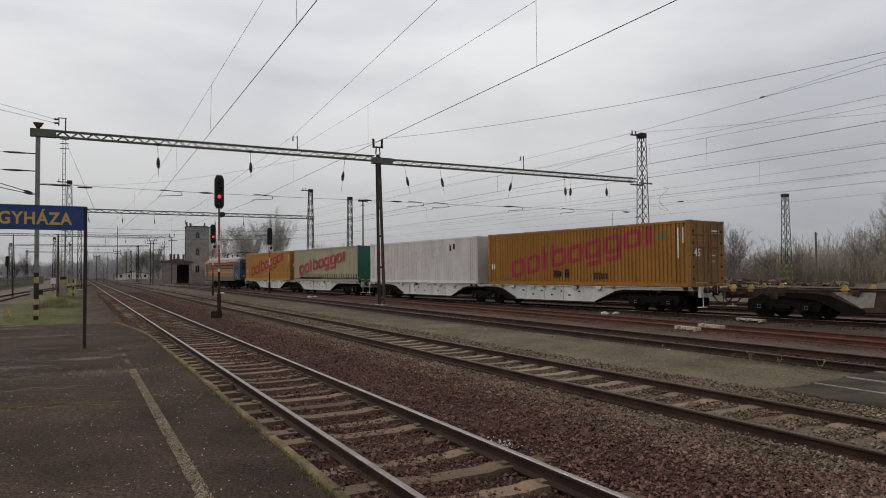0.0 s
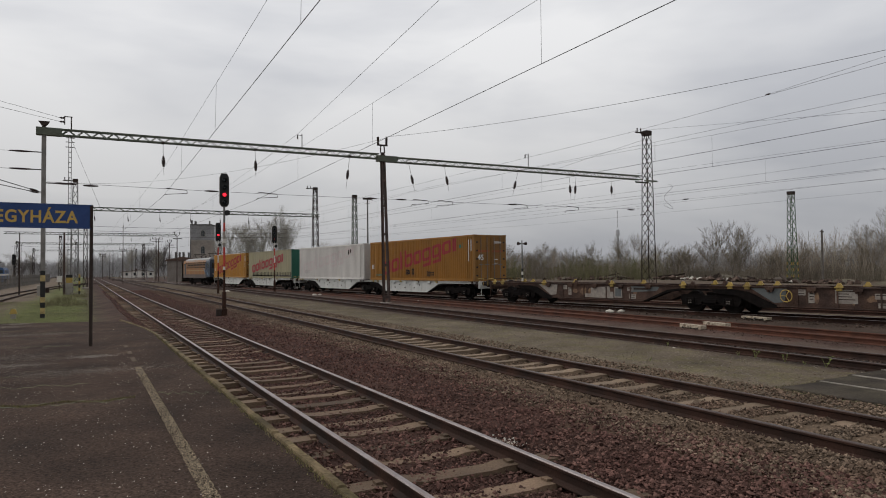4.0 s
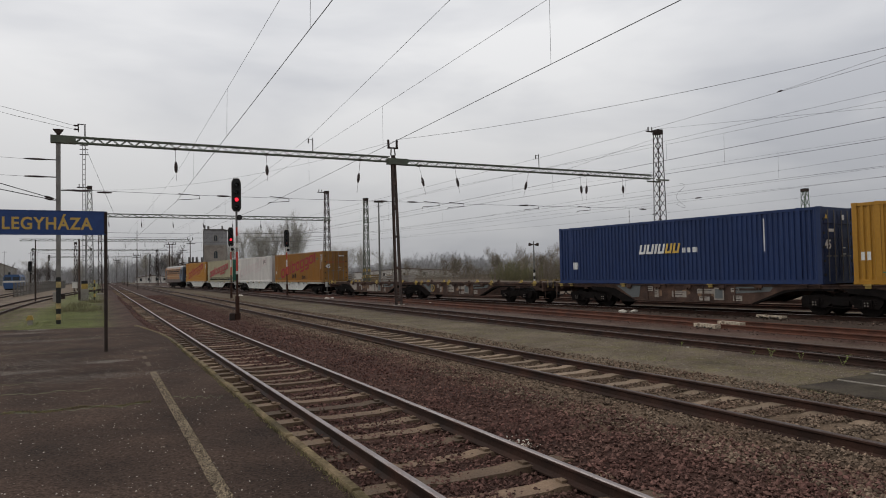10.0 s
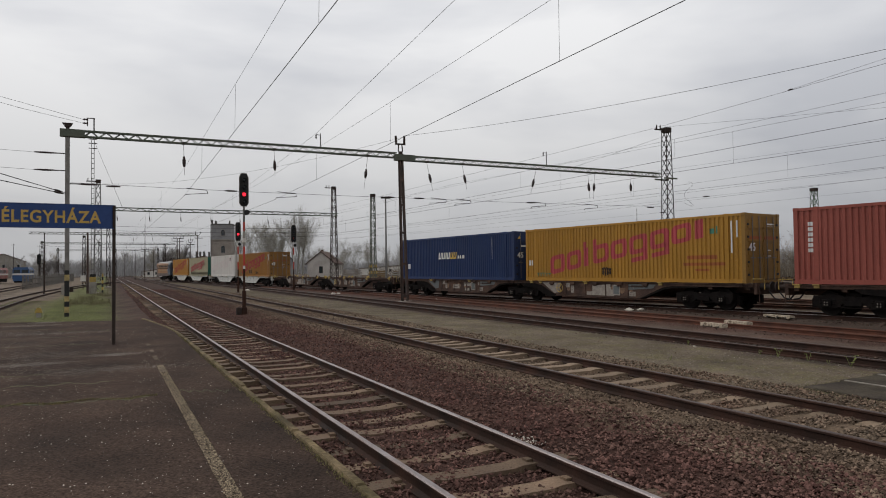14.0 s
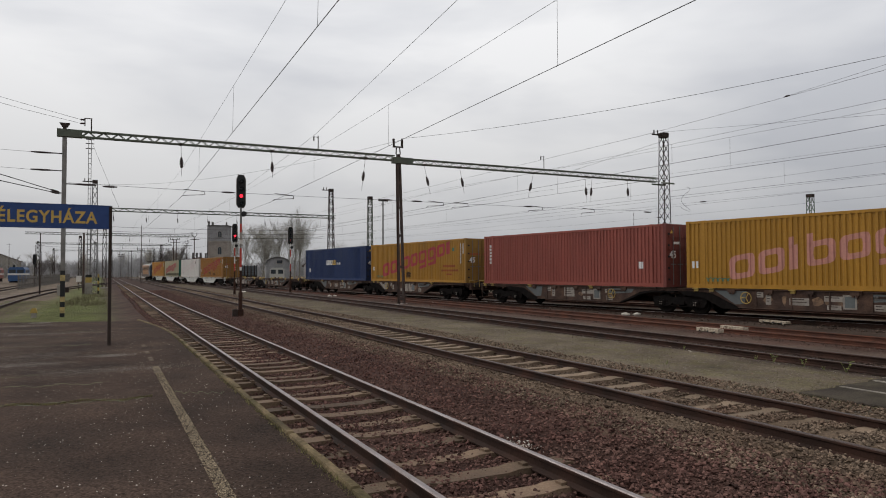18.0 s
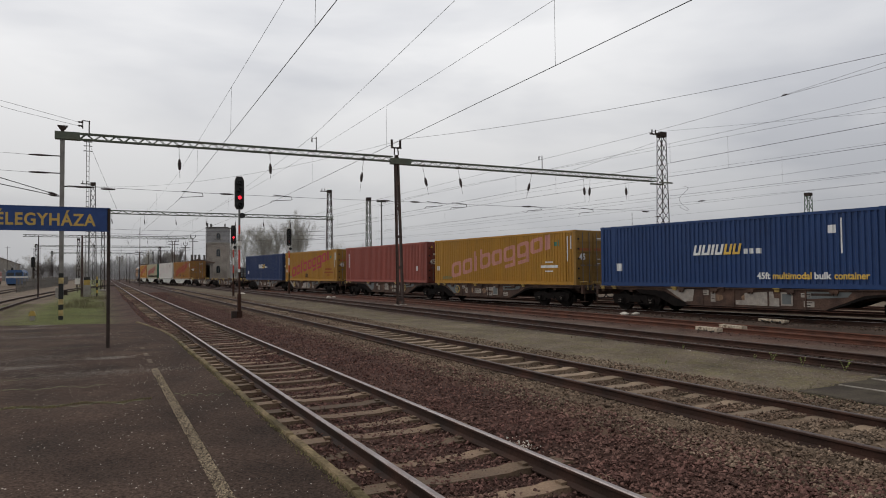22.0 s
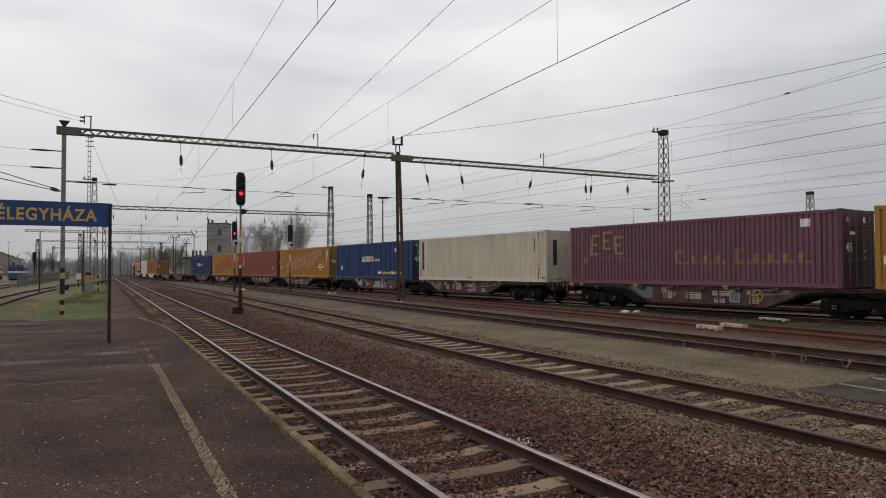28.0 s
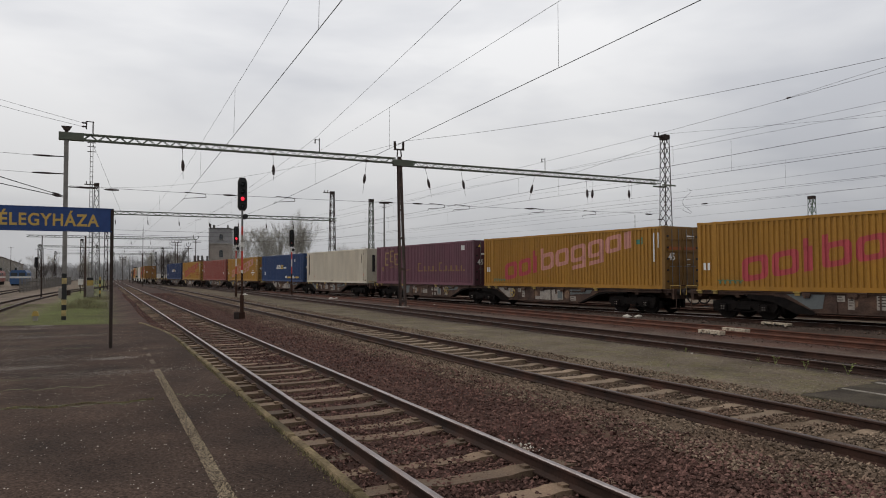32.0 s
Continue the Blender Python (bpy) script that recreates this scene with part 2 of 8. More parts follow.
# ---- small mesh kit ----
class Geo:
    """Collects vertices and faces; ob() links them as one mesh object."""

    def __init__(self):
        self.v, self.f = [], []

    def add(self, verts, faces):
        o = len(self.v)
        self.v.extend(verts)
        self.f.extend([tuple(i + o for i in f) for f in faces])
        return self

    def box(self, x0, x1, y0, y1, z0, z1, m=None):
        vs = [Vector((x, y, z)) for z in (z0, z1) for y in (y0, y1) for x in (x0, x1)]
        if m is not None:
            vs = [m @ p for p in vs]
        return self.add([tuple(p) for p in vs], [(0, 2, 3, 1), (4, 5, 7, 6), (0, 1, 5, 4), (2, 6, 7, 3), (0, 4, 6, 2), (1, 3, 7, 5)])

    def bevel_box(self, x0, x1, y0, y1, z0, z1, b):
        """A box with its upright edges and its top edge cut."""
        def ring(i, z):
            return [(x0 + i + b, y0 + i, z), (x1 - i - b, y0 + i, z), (x1 - i, y0 + i + b, z), (x1 - i, y1 - i - b, z),
                    (x1 - i - b, y1 - i, z), (x0 + i + b, y1 - i, z), (x0 + i, y1 - i - b, z), (x0 + i, y0 + i + b, z)]
        vs = ring(0, z0) + ring(0, z1 - b) + ring(b, z1)
        fs = [tuple(range(7, -1, -1)), tuple(range(16, 24))]
        for r in (0, 8):
            fs += [(r + i, r + (i + 1) % 8, r + 8 + (i + 1) % 8, r + 8 + i) for i in range(8)]
        return self.add(vs, fs)

    def prism(self, poly, axis, a, b):
        """A polygon (two coordinates, in the order of the other two axes) pushed along an axis from a to b."""
        def p3(u, v, w):
            return {"x": (w, u, v), "y": (u, w, v), "z": (u, v, w)}[axis]
        k = len(poly)
        vs = [p3(u, v, a) for u, v in poly] + [p3(u, v, b) for u, v in poly]
        return self.add(vs, [tuple(range(k)), tuple(range(2 * k - 1, k - 1, -1))] + [(i, i + k, (i + 1) % k + k, (i + 1) % k) for i in range(k)])

    def tube(self, p, q, r, r2=None, sides=6, caps=True):
        p, q = Vector(p), Vector(q)
        d = (q - p).normalized()
        a = d.cross(Vector((0, 0, 1)) if abs(d.z) < 0.9 else Vector((1, 0, 0))).normalized()
        b = d.cross(a)
        r2 = r if r2 is None else r2
        vs = []
        for c, rr in ((p, r), (q, r2)):
            for i in range(sides):
                t = 2 * math.pi * i / sides
                vs.append(tuple(c + (a * math.cos(t) + b * math.sin(t)) * rr))
        fs = [(i, (i + 1) % sides, (i + 1) % sides + sides, i + sides) for i in range(sides)]
        if caps:
            fs += [tuple(range(sides - 1, -1, -1)), tuple(range(sides, 2 * sides))]
        return self.add(vs, fs)

    def line(self, pts, r, sides=4):
        pts = [Vector(p) for p in pts]
        vs, fs = [], []
        for i, p in enumerate(pts):
            d = (pts[min(i + 1, len(pts) - 1)] - pts[max(i - 1, 0)]).normalized()
            a = d.cross(Vector((0, 0, 1)) if abs(d.z) < 0.95 else Vector((1, 0, 0))).normalized()
            b = d.cross(a)
            for k in range(sides):
                t = 2 * math.pi * k / sides
                vs.append(tuple(p + (a * math.cos(t) + b * math.sin(t)) * r))
        for i in range(len(pts) - 1):
            fs += [(i * sides + k, i * sides + (k + 1) % sides, (i + 1) * sides + (k + 1) % sides, (i + 1) * sides + k) for k in range(sides)]
        n = len(vs) - sides
        fs += [tuple(range(sides - 1, -1, -1)), tuple(range(n, n + sides))]
        return self.add(vs, fs)

    def lathe(self, axis_p, axis_q, profile, sides=12):
        """profile: (distance along the axis, radius)."""
        p, q = Vector(axis_p), Vector(axis_q)
        d = (q - p).normalized()
        a = d.cross(Vector((0, 0, 1)) if abs(d.z) < 0.9 else Vector((1, 0, 0))).normalized()
        b = d.cross(a)
        vs, fs = [], []
        for s, r in profile:
            for i in range(sides):
                t = 2 * math.pi * i / sides
                vs.append(tuple(p + d * s + (a * math.cos(t) + b * math.sin(t)) * r))
        for j in range(len(profile) - 1):
            fs += [(j * sides + i, j * sides + (i + 1) % sides, (j + 1) * sides + (i + 1) % sides, (j + 1) * sides + i) for i in range(sides)]
        k = (len(profile) - 1) * sides
        fs += [tuple(range(sides - 1, -1, -1)), tuple(range(k, k + sides))]
        return self.add(vs, fs)

    def mesh(self, name, material, smooth=False):
        me = bpy.data.meshes.new(name)
        me.from_pydata(self.v, [], self.f)
        for mm in material if isinstance(material, (list, tuple)) else [material]:
            me.materials.append(mm)
        if smooth:
            me.polygons.foreach_set("use_smooth", [True] * len(me.polygons))
        me.update()
        return me

    def ob(self, name, material, parent=None, label="", smooth=False):
        o = new(name, self.mesh(name, material, smooth))
        o.parent = parent
        if label:
            o["label"] = label
        return o


def empty(name, label, category, group="", m=None, kind=""):
    o = new(name)
    o.empty_display_size = 0.3
    if m is not None:
        o.matrix_basis = m
    return tagged(o, label, category, group, kind)


def many(name, verts, faces, material, kind="stuff", label="", category=""):
    """One object out of numpy arrays: vertices (n, 3) and triangles or quads (m, k)."""
    me = bpy.data.meshes.new(name)
    k = faces.shape[1]
    me.vertices.add(len(verts))
    me.vertices.foreach_set("co", verts.astype(np.float32).ravel())
    me.loops.add(faces.size)
    me.loops.foreach_set("vertex_index", faces.astype(np.int32).ravel())
    me.polygons.add(len(faces))
    me.polygons.foreach_set("loop_start", np.arange(0, faces.size, k, dtype=np.int32))
    me.polygons.foreach_set("loop_total", np.full(len(faces), k, dtype=np.int32))
    me.materials.append(material)
    me.update(calc_edges=True)
    return tagged(new(name, me), label, category, "", kind)


def words(name, text, size, material, parent, m, depth=0.004, align="LEFT", label="", bold=0.0, spacing=1.0):
    c = bpy.data.curves.new(name, "FONT")
    c.body, c.size, c.extrude, c.align_x, c.offset, c.space_character = text, size, depth, align, bold, spacing
    me = bpy.data.meshes.new_from_object(bpy.data.objects.new(name, c))
    me.materials.append(material)
    o = new(name, me)
    o.parent = parent
    o.matrix_basis = m
    if label:
        o["label"] = label
    return o


# ---- plan ----
# x runs across the tracks, y along them, z = 0 is the top of the rails.
TRACK_1, TRACK_2, TRACK_3, TRACK_4 = 3.37, 8.22, 14.62, 19.2
GAUGE = 1.505
PLATFORM_Z, PLATFORM_EDGE, PLATFORM_END = 0.30, 1.76, 25.0
GANTRY_Y = 40.3


def route(y):
    """The centre of the curved goods track, by its distance along the yard: x and slope."""
    slope = lambda d: -0.13603 + 2 * 8.802e-4 * d - 3 * 5.045e-6 * d * d
    height = lambda d: 24.536 - 0.13603 * d + 8.802e-4 * d * d - 5.045e-6 * d ** 3
    d = y - 20
    if d < -10:
        return height(-10) + slope(-10) * (d + 10), slope(-10)
    if d < 60:
        k = min(max(d - 25, 0), 20)
        e = max(d - 45, 0)
        return height(d) - 0.0003 * k * k - 0.012 * e, slope(d) - 0.0006 * k
    x, s = height(60) - 0.30, slope(60) - 0.012
    if d < 130:
        return x + s * (d - 60), s
    x += s * 70
    if d < 170:
        k = d - 130
        return x + s * (k - k * k / 80), s * (1 - k / 40)
    return x + s * 20, 0.0


ROUTE_Y = np.arange(-190.0, 420.0, 1.0)
ROUTE_X = np.array([route(y)[0] for y in ROUTE_Y])
ROUTE_S = np.concatenate([[0], np.cumsum(np.hypot(np.diff(ROUTE_X), 1.0))])
ROUTE_S -= np.interp(20.0, ROUTE_Y, ROUTE_S)


def on_route(s):
    y = float(np.interp(s, ROUTE_S, ROUTE_Y))
    return route(y)[0], y


SPEEDS = (3.789, 3.98, 4.397, 4.486, 4.864, 5.08, 5.368, 5.591, 5.666)


def train_s(t):
    """How far the train's nose has come along the route after t seconds (speeds every four seconds, evenly joined)."""
    s, k = 77.356, int(min(t // 4, 7))
    for i in range(k):
        s += 2 * (SPEEDS[i] + SPEEDS[i + 1])
    u = t - 4 * k
    return s + SPEEDS[k] * u + (SPEEDS[k + 1] - SPEEDS[k]) * u * u / 8


def smooth(a, b, x):
    t = np.clip((x - a) / (b - a), 0, 1)
    return t * t * (3 - 2 * t)


def ground_z(x, y):
    x, y = np.asarray(x, float), np.asarray(y, float)
    low = -0.40 + 0.20 * smooth(0.5, 2.6, x)
    z = low + 0.05 * np.sin(x * 0.9 + 0.3 * np.sin(y * 0.4)) * np.sin(y * 0.23 + 1.0)
    z = z + 0.075 * (smooth(4.25, 4.6, x) - smooth(7.0, 7.4, x)) + 0.09 * (smooth(9.1, 9.6, x) - smooth(13.3, 13.7, x)) + 0.05 * (smooth(15.6, 16.0, x) - smooth(17.9, 18.3, x)) + 0.03 * smooth(20.3, 21, x)
    z = z + 0.008 * (smooth(2.0, 2.3, x) - smooth(4.25, 4.6, x))
    z = z + 0.035 * (smooth(7.55, 7.75, x) - smooth(8.7, 8.9, x))
    return z + 0.5 * smooth(34, 48, x) * (0.5 + 0.5 * np.sin(y * 0.11) * np.sin(x * 0.2))


# ---- ground ----
def zone_material():
    """Yard ground: rusty red ballast by track 1, tan ballast by track 2, mossy grey soil beyond, thin grass to the far side."""
    m = bpy.data.materials.new("yard_ground")
    m.use_nodes = True
    n, l = m.node_tree.nodes, m.node_tree.links
    b = n["Principled BSDF"]
    b.inputs["Roughness"].default_value = 0.95
    b.inputs["Specular IOR Level"].default_value = 0.08
    tc = n.new("ShaderNodeTexCoord")
    sep = n.new("ShaderNodeSeparateXYZ")
    l.new(tc.outputs["Object"], sep.inputs["Vector"])
    def noise_of(scale, detail=5.0, rough=0.6):
        t = n.new("ShaderNodeTexNoise")
        t.inputs["Scale"].default_value, t.inputs["Detail"].default_value, t.inputs["Roughness"].default_value = scale, detail, rough
        l.new(tc.outputs["Object"], t.inputs["Vector"])
        return t.outputs["Fac"]
    wob = n.new("ShaderNodeMath")
    wob.operation = "MULTIPLY_ADD"
    l.new(noise_of(0.8), wob.inputs[0])
    wob.inputs[1].default_value = 2.6
    sub = n.new("ShaderNodeMath")
    sub.operation = "SUBTRACT"
    l.new(sep.outputs["X"], sub.inputs[0])
    sub.inputs[1].default_value = 1.3 - 10.0
    l.new(sub.outputs[0], wob.inputs[2])
    ramp = n.new("ShaderNodeValToRGB")
    e = ramp.color_ramp
    stops = [(-9.5, (0.135, 0.105, 0.08)), (-4.6, (0.13, 0.10, 0.074)), (-3.0, (0.102, 0.106, 0.042)), (-0.4, (0.10, 0.104, 0.042)), (0.5, (0.060, 0.045, 0.031)), (1.9, (0.055, 0.031, 0.025)), (5.6, (0.062, 0.033, 0.026)),
             (6.6, (0.118, 0.082, 0.056)), (9.6, (0.12, 0.087, 0.06)), (10.3, (0.118, 0.094, 0.069)), (12.6, (0.112, 0.088, 0.064)),
             (13.2, (0.066, 0.047, 0.038)), (15.6, (0.066, 0.047, 0.038)), (16.6, (0.092, 0.069, 0.055)), (17.7, (0.07, 0.04, 0.031)), (20.6, (0.07, 0.042, 0.033)), (22.0, (0.068, 0.05, 0.04)), (26.0, (0.066, 0.049, 0.039)), (29.5, (0.12, 0.094, 0.068))]
    while len(e.elements) < len(stops):
        e.elements.new(0.5)
    for el, (x, c) in zip(e.elements, stops):
        el.position, el.color = (x + 10) / 40.0, (*c, 1)
    dv = n.new("ShaderNodeMath")
    dv.operation = "DIVIDE"
    l.new(wob.outputs[0], dv.inputs[0])
    dv.inputs[1].default_value = 40.0
    l.new(dv.outputs[0], ramp.inputs["Fac"])
    fine, mid = noise_of(14.0, 6.0, 0.75), noise_of(0.55, 4.0)
    mr = n.new("ShaderNodeMapRange")
    mr.inputs["From Min"].default_value, mr.inputs["From Max"].default_value = 0.3, 0.7
    mr.inputs["To Min"].default_value, mr.inputs["To Max"].default_value = 0.55, 1.5
    l.new(fine, mr.inputs["Value"])
    mr2 = n.new("ShaderNodeMapRange")
    mr2.inputs["From Min"].default_value, mr2.inputs["From Max"].default_value = 0.3, 0.7
    mr2.inputs["To Min"].default_value, mr2.inputs["To Max"].default_value = 0.62, 1.32
    l.new(mid, mr2.inputs["Value"])
    mu = n.new("ShaderNodeMath")
    mu.operation = "MULTIPLY"
    l.new(mr.outputs["Result"], mu.inputs[0])
    l.new(mr2.outputs["Result"], mu.inputs[1])
    hs = n.new("ShaderNodeHueSaturation")
    # ground colour mixed towards dark red-brown farther along the yard
    far_dark = n.new("ShaderNodeMapRange")
    far_dark.inputs["From Min"].default_value, far_dark.inputs["From Max"].default_value = 24.0, 52.0
    far_dark.inputs["To Min"].default_value, far_dark.inputs["To Max"].default_value = 0.0, 0.9
    l.new(sep.outputs["Y"], far_dark.inputs["Value"])
    side = n.new("ShaderNodeMapRange")
    side.inputs["From Min"].default_value, side.inputs["From Max"].default_value = 1.0, 3.0
    l.new(sep.outputs["X"], side.inputs["Value"])
    both = n.new("ShaderNodeMath")
    both.operation = "MULTIPLY"
    l.new(far_dark.outputs["Result"], both.inputs[0])
    l.new(side.outputs["Result"], both.inputs[1])
    fade = n.new("ShaderNodeMapRange")
    fade.inputs["From Min"].default_value, fade.inputs["From Max"].default_value = 8.6, 11.0
    fade.inputs["To Min"].default_value, fade.inputs["To Max"].default_value = 1.0, 0.4
    l.new(sep.outputs["X"], fade.inputs["Value"])
    three = n.new("ShaderNodeMath")
    three.operation = "MULTIPLY"
    l.new(both.outputs[0], three.inputs[0])
    l.new(fade.outputs["Result"], three.inputs[1])
    mx = n.new("ShaderNodeMix")
    mx.data_type = "RGBA"
    l.new(three.outputs[0], mx.inputs["Factor"])
    l.new(ramp.outputs["Color"], mx.inputs["A"])
    mx.inputs["B"].default_value = (0.048, 0.030, 0.025, 1)
    # yellow-green moss in the strip between tracks 2 and 3
    moss = n.new("ShaderNodeMapRange")
    moss.inputs["From Min"].default_value, moss.inputs["From Max"].default_value = 0.48, 0.62
    moss.inputs["To Min"].default_value, moss.inputs["To Max"].default_value = 0.0, 0.55
    l.new(noise_of(1.6, 8.0, 0.75), moss.inputs["Value"])
    strip = n.new("ShaderNodeMapRange")
    strip.inputs["From Min"].default_value, strip.inputs["From Max"].default_value = 9.6, 10.4
    l.new(sep.outputs["X"], strip.inputs["Value"])
    ends = n.new("ShaderNodeMapRange")
    ends.inputs["From Min"].default_value, ends.inputs["From Max"].default_value = 13.0, 13.6
    ends.inputs["To Min"].default_value, ends.inputs["To Max"].default_value = 1.0, 0.0
    l.new(sep.outputs["X"], ends.inputs["Value"])
    product = moss.outputs["Result"]
    for other in (strip, ends):
        m2 = n.new("ShaderNodeMath")
        m2.operation = "MULTIPLY"
        l.new(product, m2.inputs[0])
        l.new(other.outputs["Result"], m2.inputs[1])
        product = m2.outputs[0]
    green = n.new("ShaderNodeMix")
    green.data_type = "RGBA"
    l.new(product, green.inputs["Factor"])
    l.new(mx.outputs["Result"], green.inputs["A"])
    green.inputs["B"].default_value = (0.128, 0.112, 0.05, 1)
    l.new(green.outputs["Result"], hs.inputs["Color"])
    l.new(mu.outputs[0], hs.inputs["Value"])
    l.new(hs.outputs["Color"], b.inputs["Base Color"])
    bp = n.new("ShaderNodeBump")
    bp.inputs["Strength"].default_value, bp.inputs["Distance"].default_value = 0.8, 0.03
    l.new(fine, bp.inputs["Height"])
    l.new(bp.outputs["Normal"], b.inputs["Normal"])
    return m


M_GROUND = zone_material()


def ground_sheet():
    xs = np.concatenate([[-2600, -900, -300, -120, -60, -30], np.arange(-16, 50, 0.5), np.arange(50, 120, 5), [160, 320, 900, 2600]])
    ys = np.concatenate([[-2600, -900, -300, -120, -50, -20], np.arange(-8, 60, 0.7), np.arange(60, 200, 4), [240, 320, 500, 1000, 3000]])
    X, Y = np.meshgrid(xs, ys)
    Z = ground_z(X, Y)
    far = smooth(60, 200, np.hypot(X, Y))
    Z = Z * (1 - far) - 0.3 * far
    v = np.stack([X, Y, Z], -1).reshape(-1, 3)
    nx = len(xs)
    i, j = np.meshgrid(np.arange(nx - 1), np.arange(len(ys) - 1))
    a = (j * nx + i).ravel()
    f = np.stack([a, a + 1, a + nx + 1, a + nx], -1)
    return many("ground", v, f, M_GROUND, "structure", "gravelly railway yard ground with rusty and tan ballast", "ground")


ground_sheet()


# ---- platform ----
def platform():
    g = Geo()
    e = PLATFORM_EDGE - 0.10
    poly = [(-9, -14), (e, -14), (e, 19), (e - 0.12, 21.5), (e - 0.5, PLATFORM_END), (-9, PLATFORM_END + 3.5)]
    g.prism(poly, "z", -0.5, PLATFORM_Z)
    top = tagged(g.ob("platform", M_ASPHALT), "worn dark asphalt station platform with cracks and moss", "platform", kind="structure")
    edge_x = lambda y: PLATFORM_EDGE if y < 19 else PLATFORM_EDGE - 0.13 * (y - 19) / 2.5 if y < 21.5 else PLATFORM_EDGE - 0.13 - 0.38 * (y - 21.5) / 3.5
    y = -6.0
    rnd = random.Random(4)
    while y < PLATFORM_END - 0.3:
        k = Geo()
        x1, x2 = edge_x(y), edge_x(y + 0.98)
        d = rnd.uniform(-0.012, 0.012)
        z = PLATFORM_Z + 0.012 + rnd.uniform(-0.006, 0.01)
        vs = []
        for zz, s in ((-0.45, 0.0), (z - 0.025, 0.0), (z, 0.016)):
            vs += [(x1 - 0.095 + s + d, y + s, zz), (x1 - s + d, y + s, zz), (x2 - s + d, y + 0.97 - s, zz), (x2 - 0.095 + s + d, y + 0.97 - s, zz)]
        k.add(vs, [(3, 2, 1, 0), (8, 9, 10, 11)] + [(r + i, r + (i + 1) % 4, r + 4 + (i + 1) % 4, r + 4 + i) for r in (0, 4) for i in range(4)])
        k.ob("kerb_stone", M_KERB, top)
        y += 0.99
    # the painted safety line, in worn lengths
    y = -4.0
    while y < 11.9:
        n = 1.2
        rows = [(0.775 + rnd.uniform(-0.004, 0.005), 0.885 + rnd.uniform(-0.005, 0.004), y + n * i / 16) for i in range(17)]
        k = Geo()
        k.add([(x, yy, PLATFORM_Z + 0.004) for a, b, yy in rows for x in (a, b)], [(2 * i, 2 * i + 1, 2 * i + 3, 2 * i + 2) for i in range(16)])
        k.ob("safety_line", M_STRIPE, top, "worn white painted line")
        y += n
    for y0, y1 in ((13.6, 14.3), (14.9, 15.4), (16.3, 16.7)):
        Geo().box(0.79, 0.87, y0, y1, PLATFORM_Z, PLATFORM_Z + 0.003).ob("faded_line", M_FADED, top, "almost worn off painted line")
    for x0, x1, y0 in ((-1.6, 0.5, 9.95), (-2.4, 0.1, 11.6), (-3, -0.2, 17.7), (-4, -0.6, 19.9), (0.9, 1.5, 9.9), (-3.5, -0.9, 12.9), (-5, -2.2, 15.4), (-1.2, 0.1, 21.4), (-4.5, -1.5, 22.8)):
        k = Geo()
        pts = [(x0 + (x1 - x0) * i / 30, y0 + 0.10 * math.sin(i * 0.9) + 0.06 * math.sin(i * 2.3) - 0.35 * i / 30) for i in range(31)]
        for (a, b), (c, d) in zip(pts, pts[1:]):
            w = rnd.uniform(0.008, 0.035)
            k.add([(a, b - w, PLATFORM_Z + 0.004), (c, d - w, PLATFORM_Z + 0.004), (c, d + w, PLATFORM_Z + 0.006), (a, b + w, PLATFORM_Z + 0.006)], [(0, 1, 2, 3)])
        k.ob("mossy_crack", M_GRASS_SOIL, top, "moss grown in an asphalt crack")
    return top


platform()


# ---- tracks ----
RAIL_HEAD = [(-0.033, -0.010), (-0.026, -0.001), (0.0, 0.001), (0.026, -0.001), (0.033, -0.010), (0.033, -0.02), (-0.033, -0.02)]
RAIL_BODY = [(-0.036, -0.035), (-0.036, -0.016), (-0.030, -0.006), (0.030, -0.006), (0.036, -0.016), (0.036, -0.035), (0.010, -0.05), (0.009, -0.125), (0.07, -0.15), (0.07, -0.163), (-0.07, -0.163), (-0.07, -0.15), (-0.009, -0.125), (-0.010, -0.05)]


def rail(track, at, ys, head_mat, side_mat):
    """One rail: a dark web and foot with a separate running head along a line of x over y."""
    for name, prof, m, dz in (("rail_web", RAIL_BODY, side_mat, 0.0), ("rail_head", RAIL_HEAD, head_mat, 0.0)):
        vs, fs = [], []
        k = len(prof)
        for y in ys:
            for u, v in prof:
                vs.append((at(y) + u, y, v + dz))
        for j in range(len(ys) - 1):
            fs += [(j * k + i, j * k + (i + 1) % k, (j + 1) * k + (i + 1) % k, (j + 1) * k + i) for i in range(k)]
        fs += [tuple(range(k - 1, -1, -1)), tuple(range((len(ys) - 1) * k, len(ys) * k))]
        Geo().add(vs, fs).ob(name, m, track)


def sleeper_mesh(w, mat_, L=1.25, clips=True):
    g = Geo()
    prof = [(-L, -0.33), (-L, -0.15), (-L + 0.03, -0.135), (-0.52, -0.13), (-0.4, -0.15), (0.4, -0.15), (0.52, -0.13), (L - 0.03, -0.135), (L, -0.15), (L, -0.33)]
    vs = [(u, -w / 2 + (0.012 if v > -0.2 else 0), v) for u, v in prof] + [(u, w / 2 - (0.012 if v > -0.2 else 0), v) for u, v in prof]
    k = len(prof)
    g.add(vs, [tuple(range(k)), tuple(range(2 * k - 1, k - 1, -1))] + [(i, i + k, (i + 1) % k + k, (i + 1) % k) for i in range(k)])
    for s in (-1, 1) if clips else ():
        for o in (-0.11, 0.11):
            g.box(s * GAUGE / 2 + o - 0.035, s * GAUGE / 2 + o + 0.035, -0.05, 0.05, -0.14, -0.105)
    return g.mesh("sleeper", mat_)


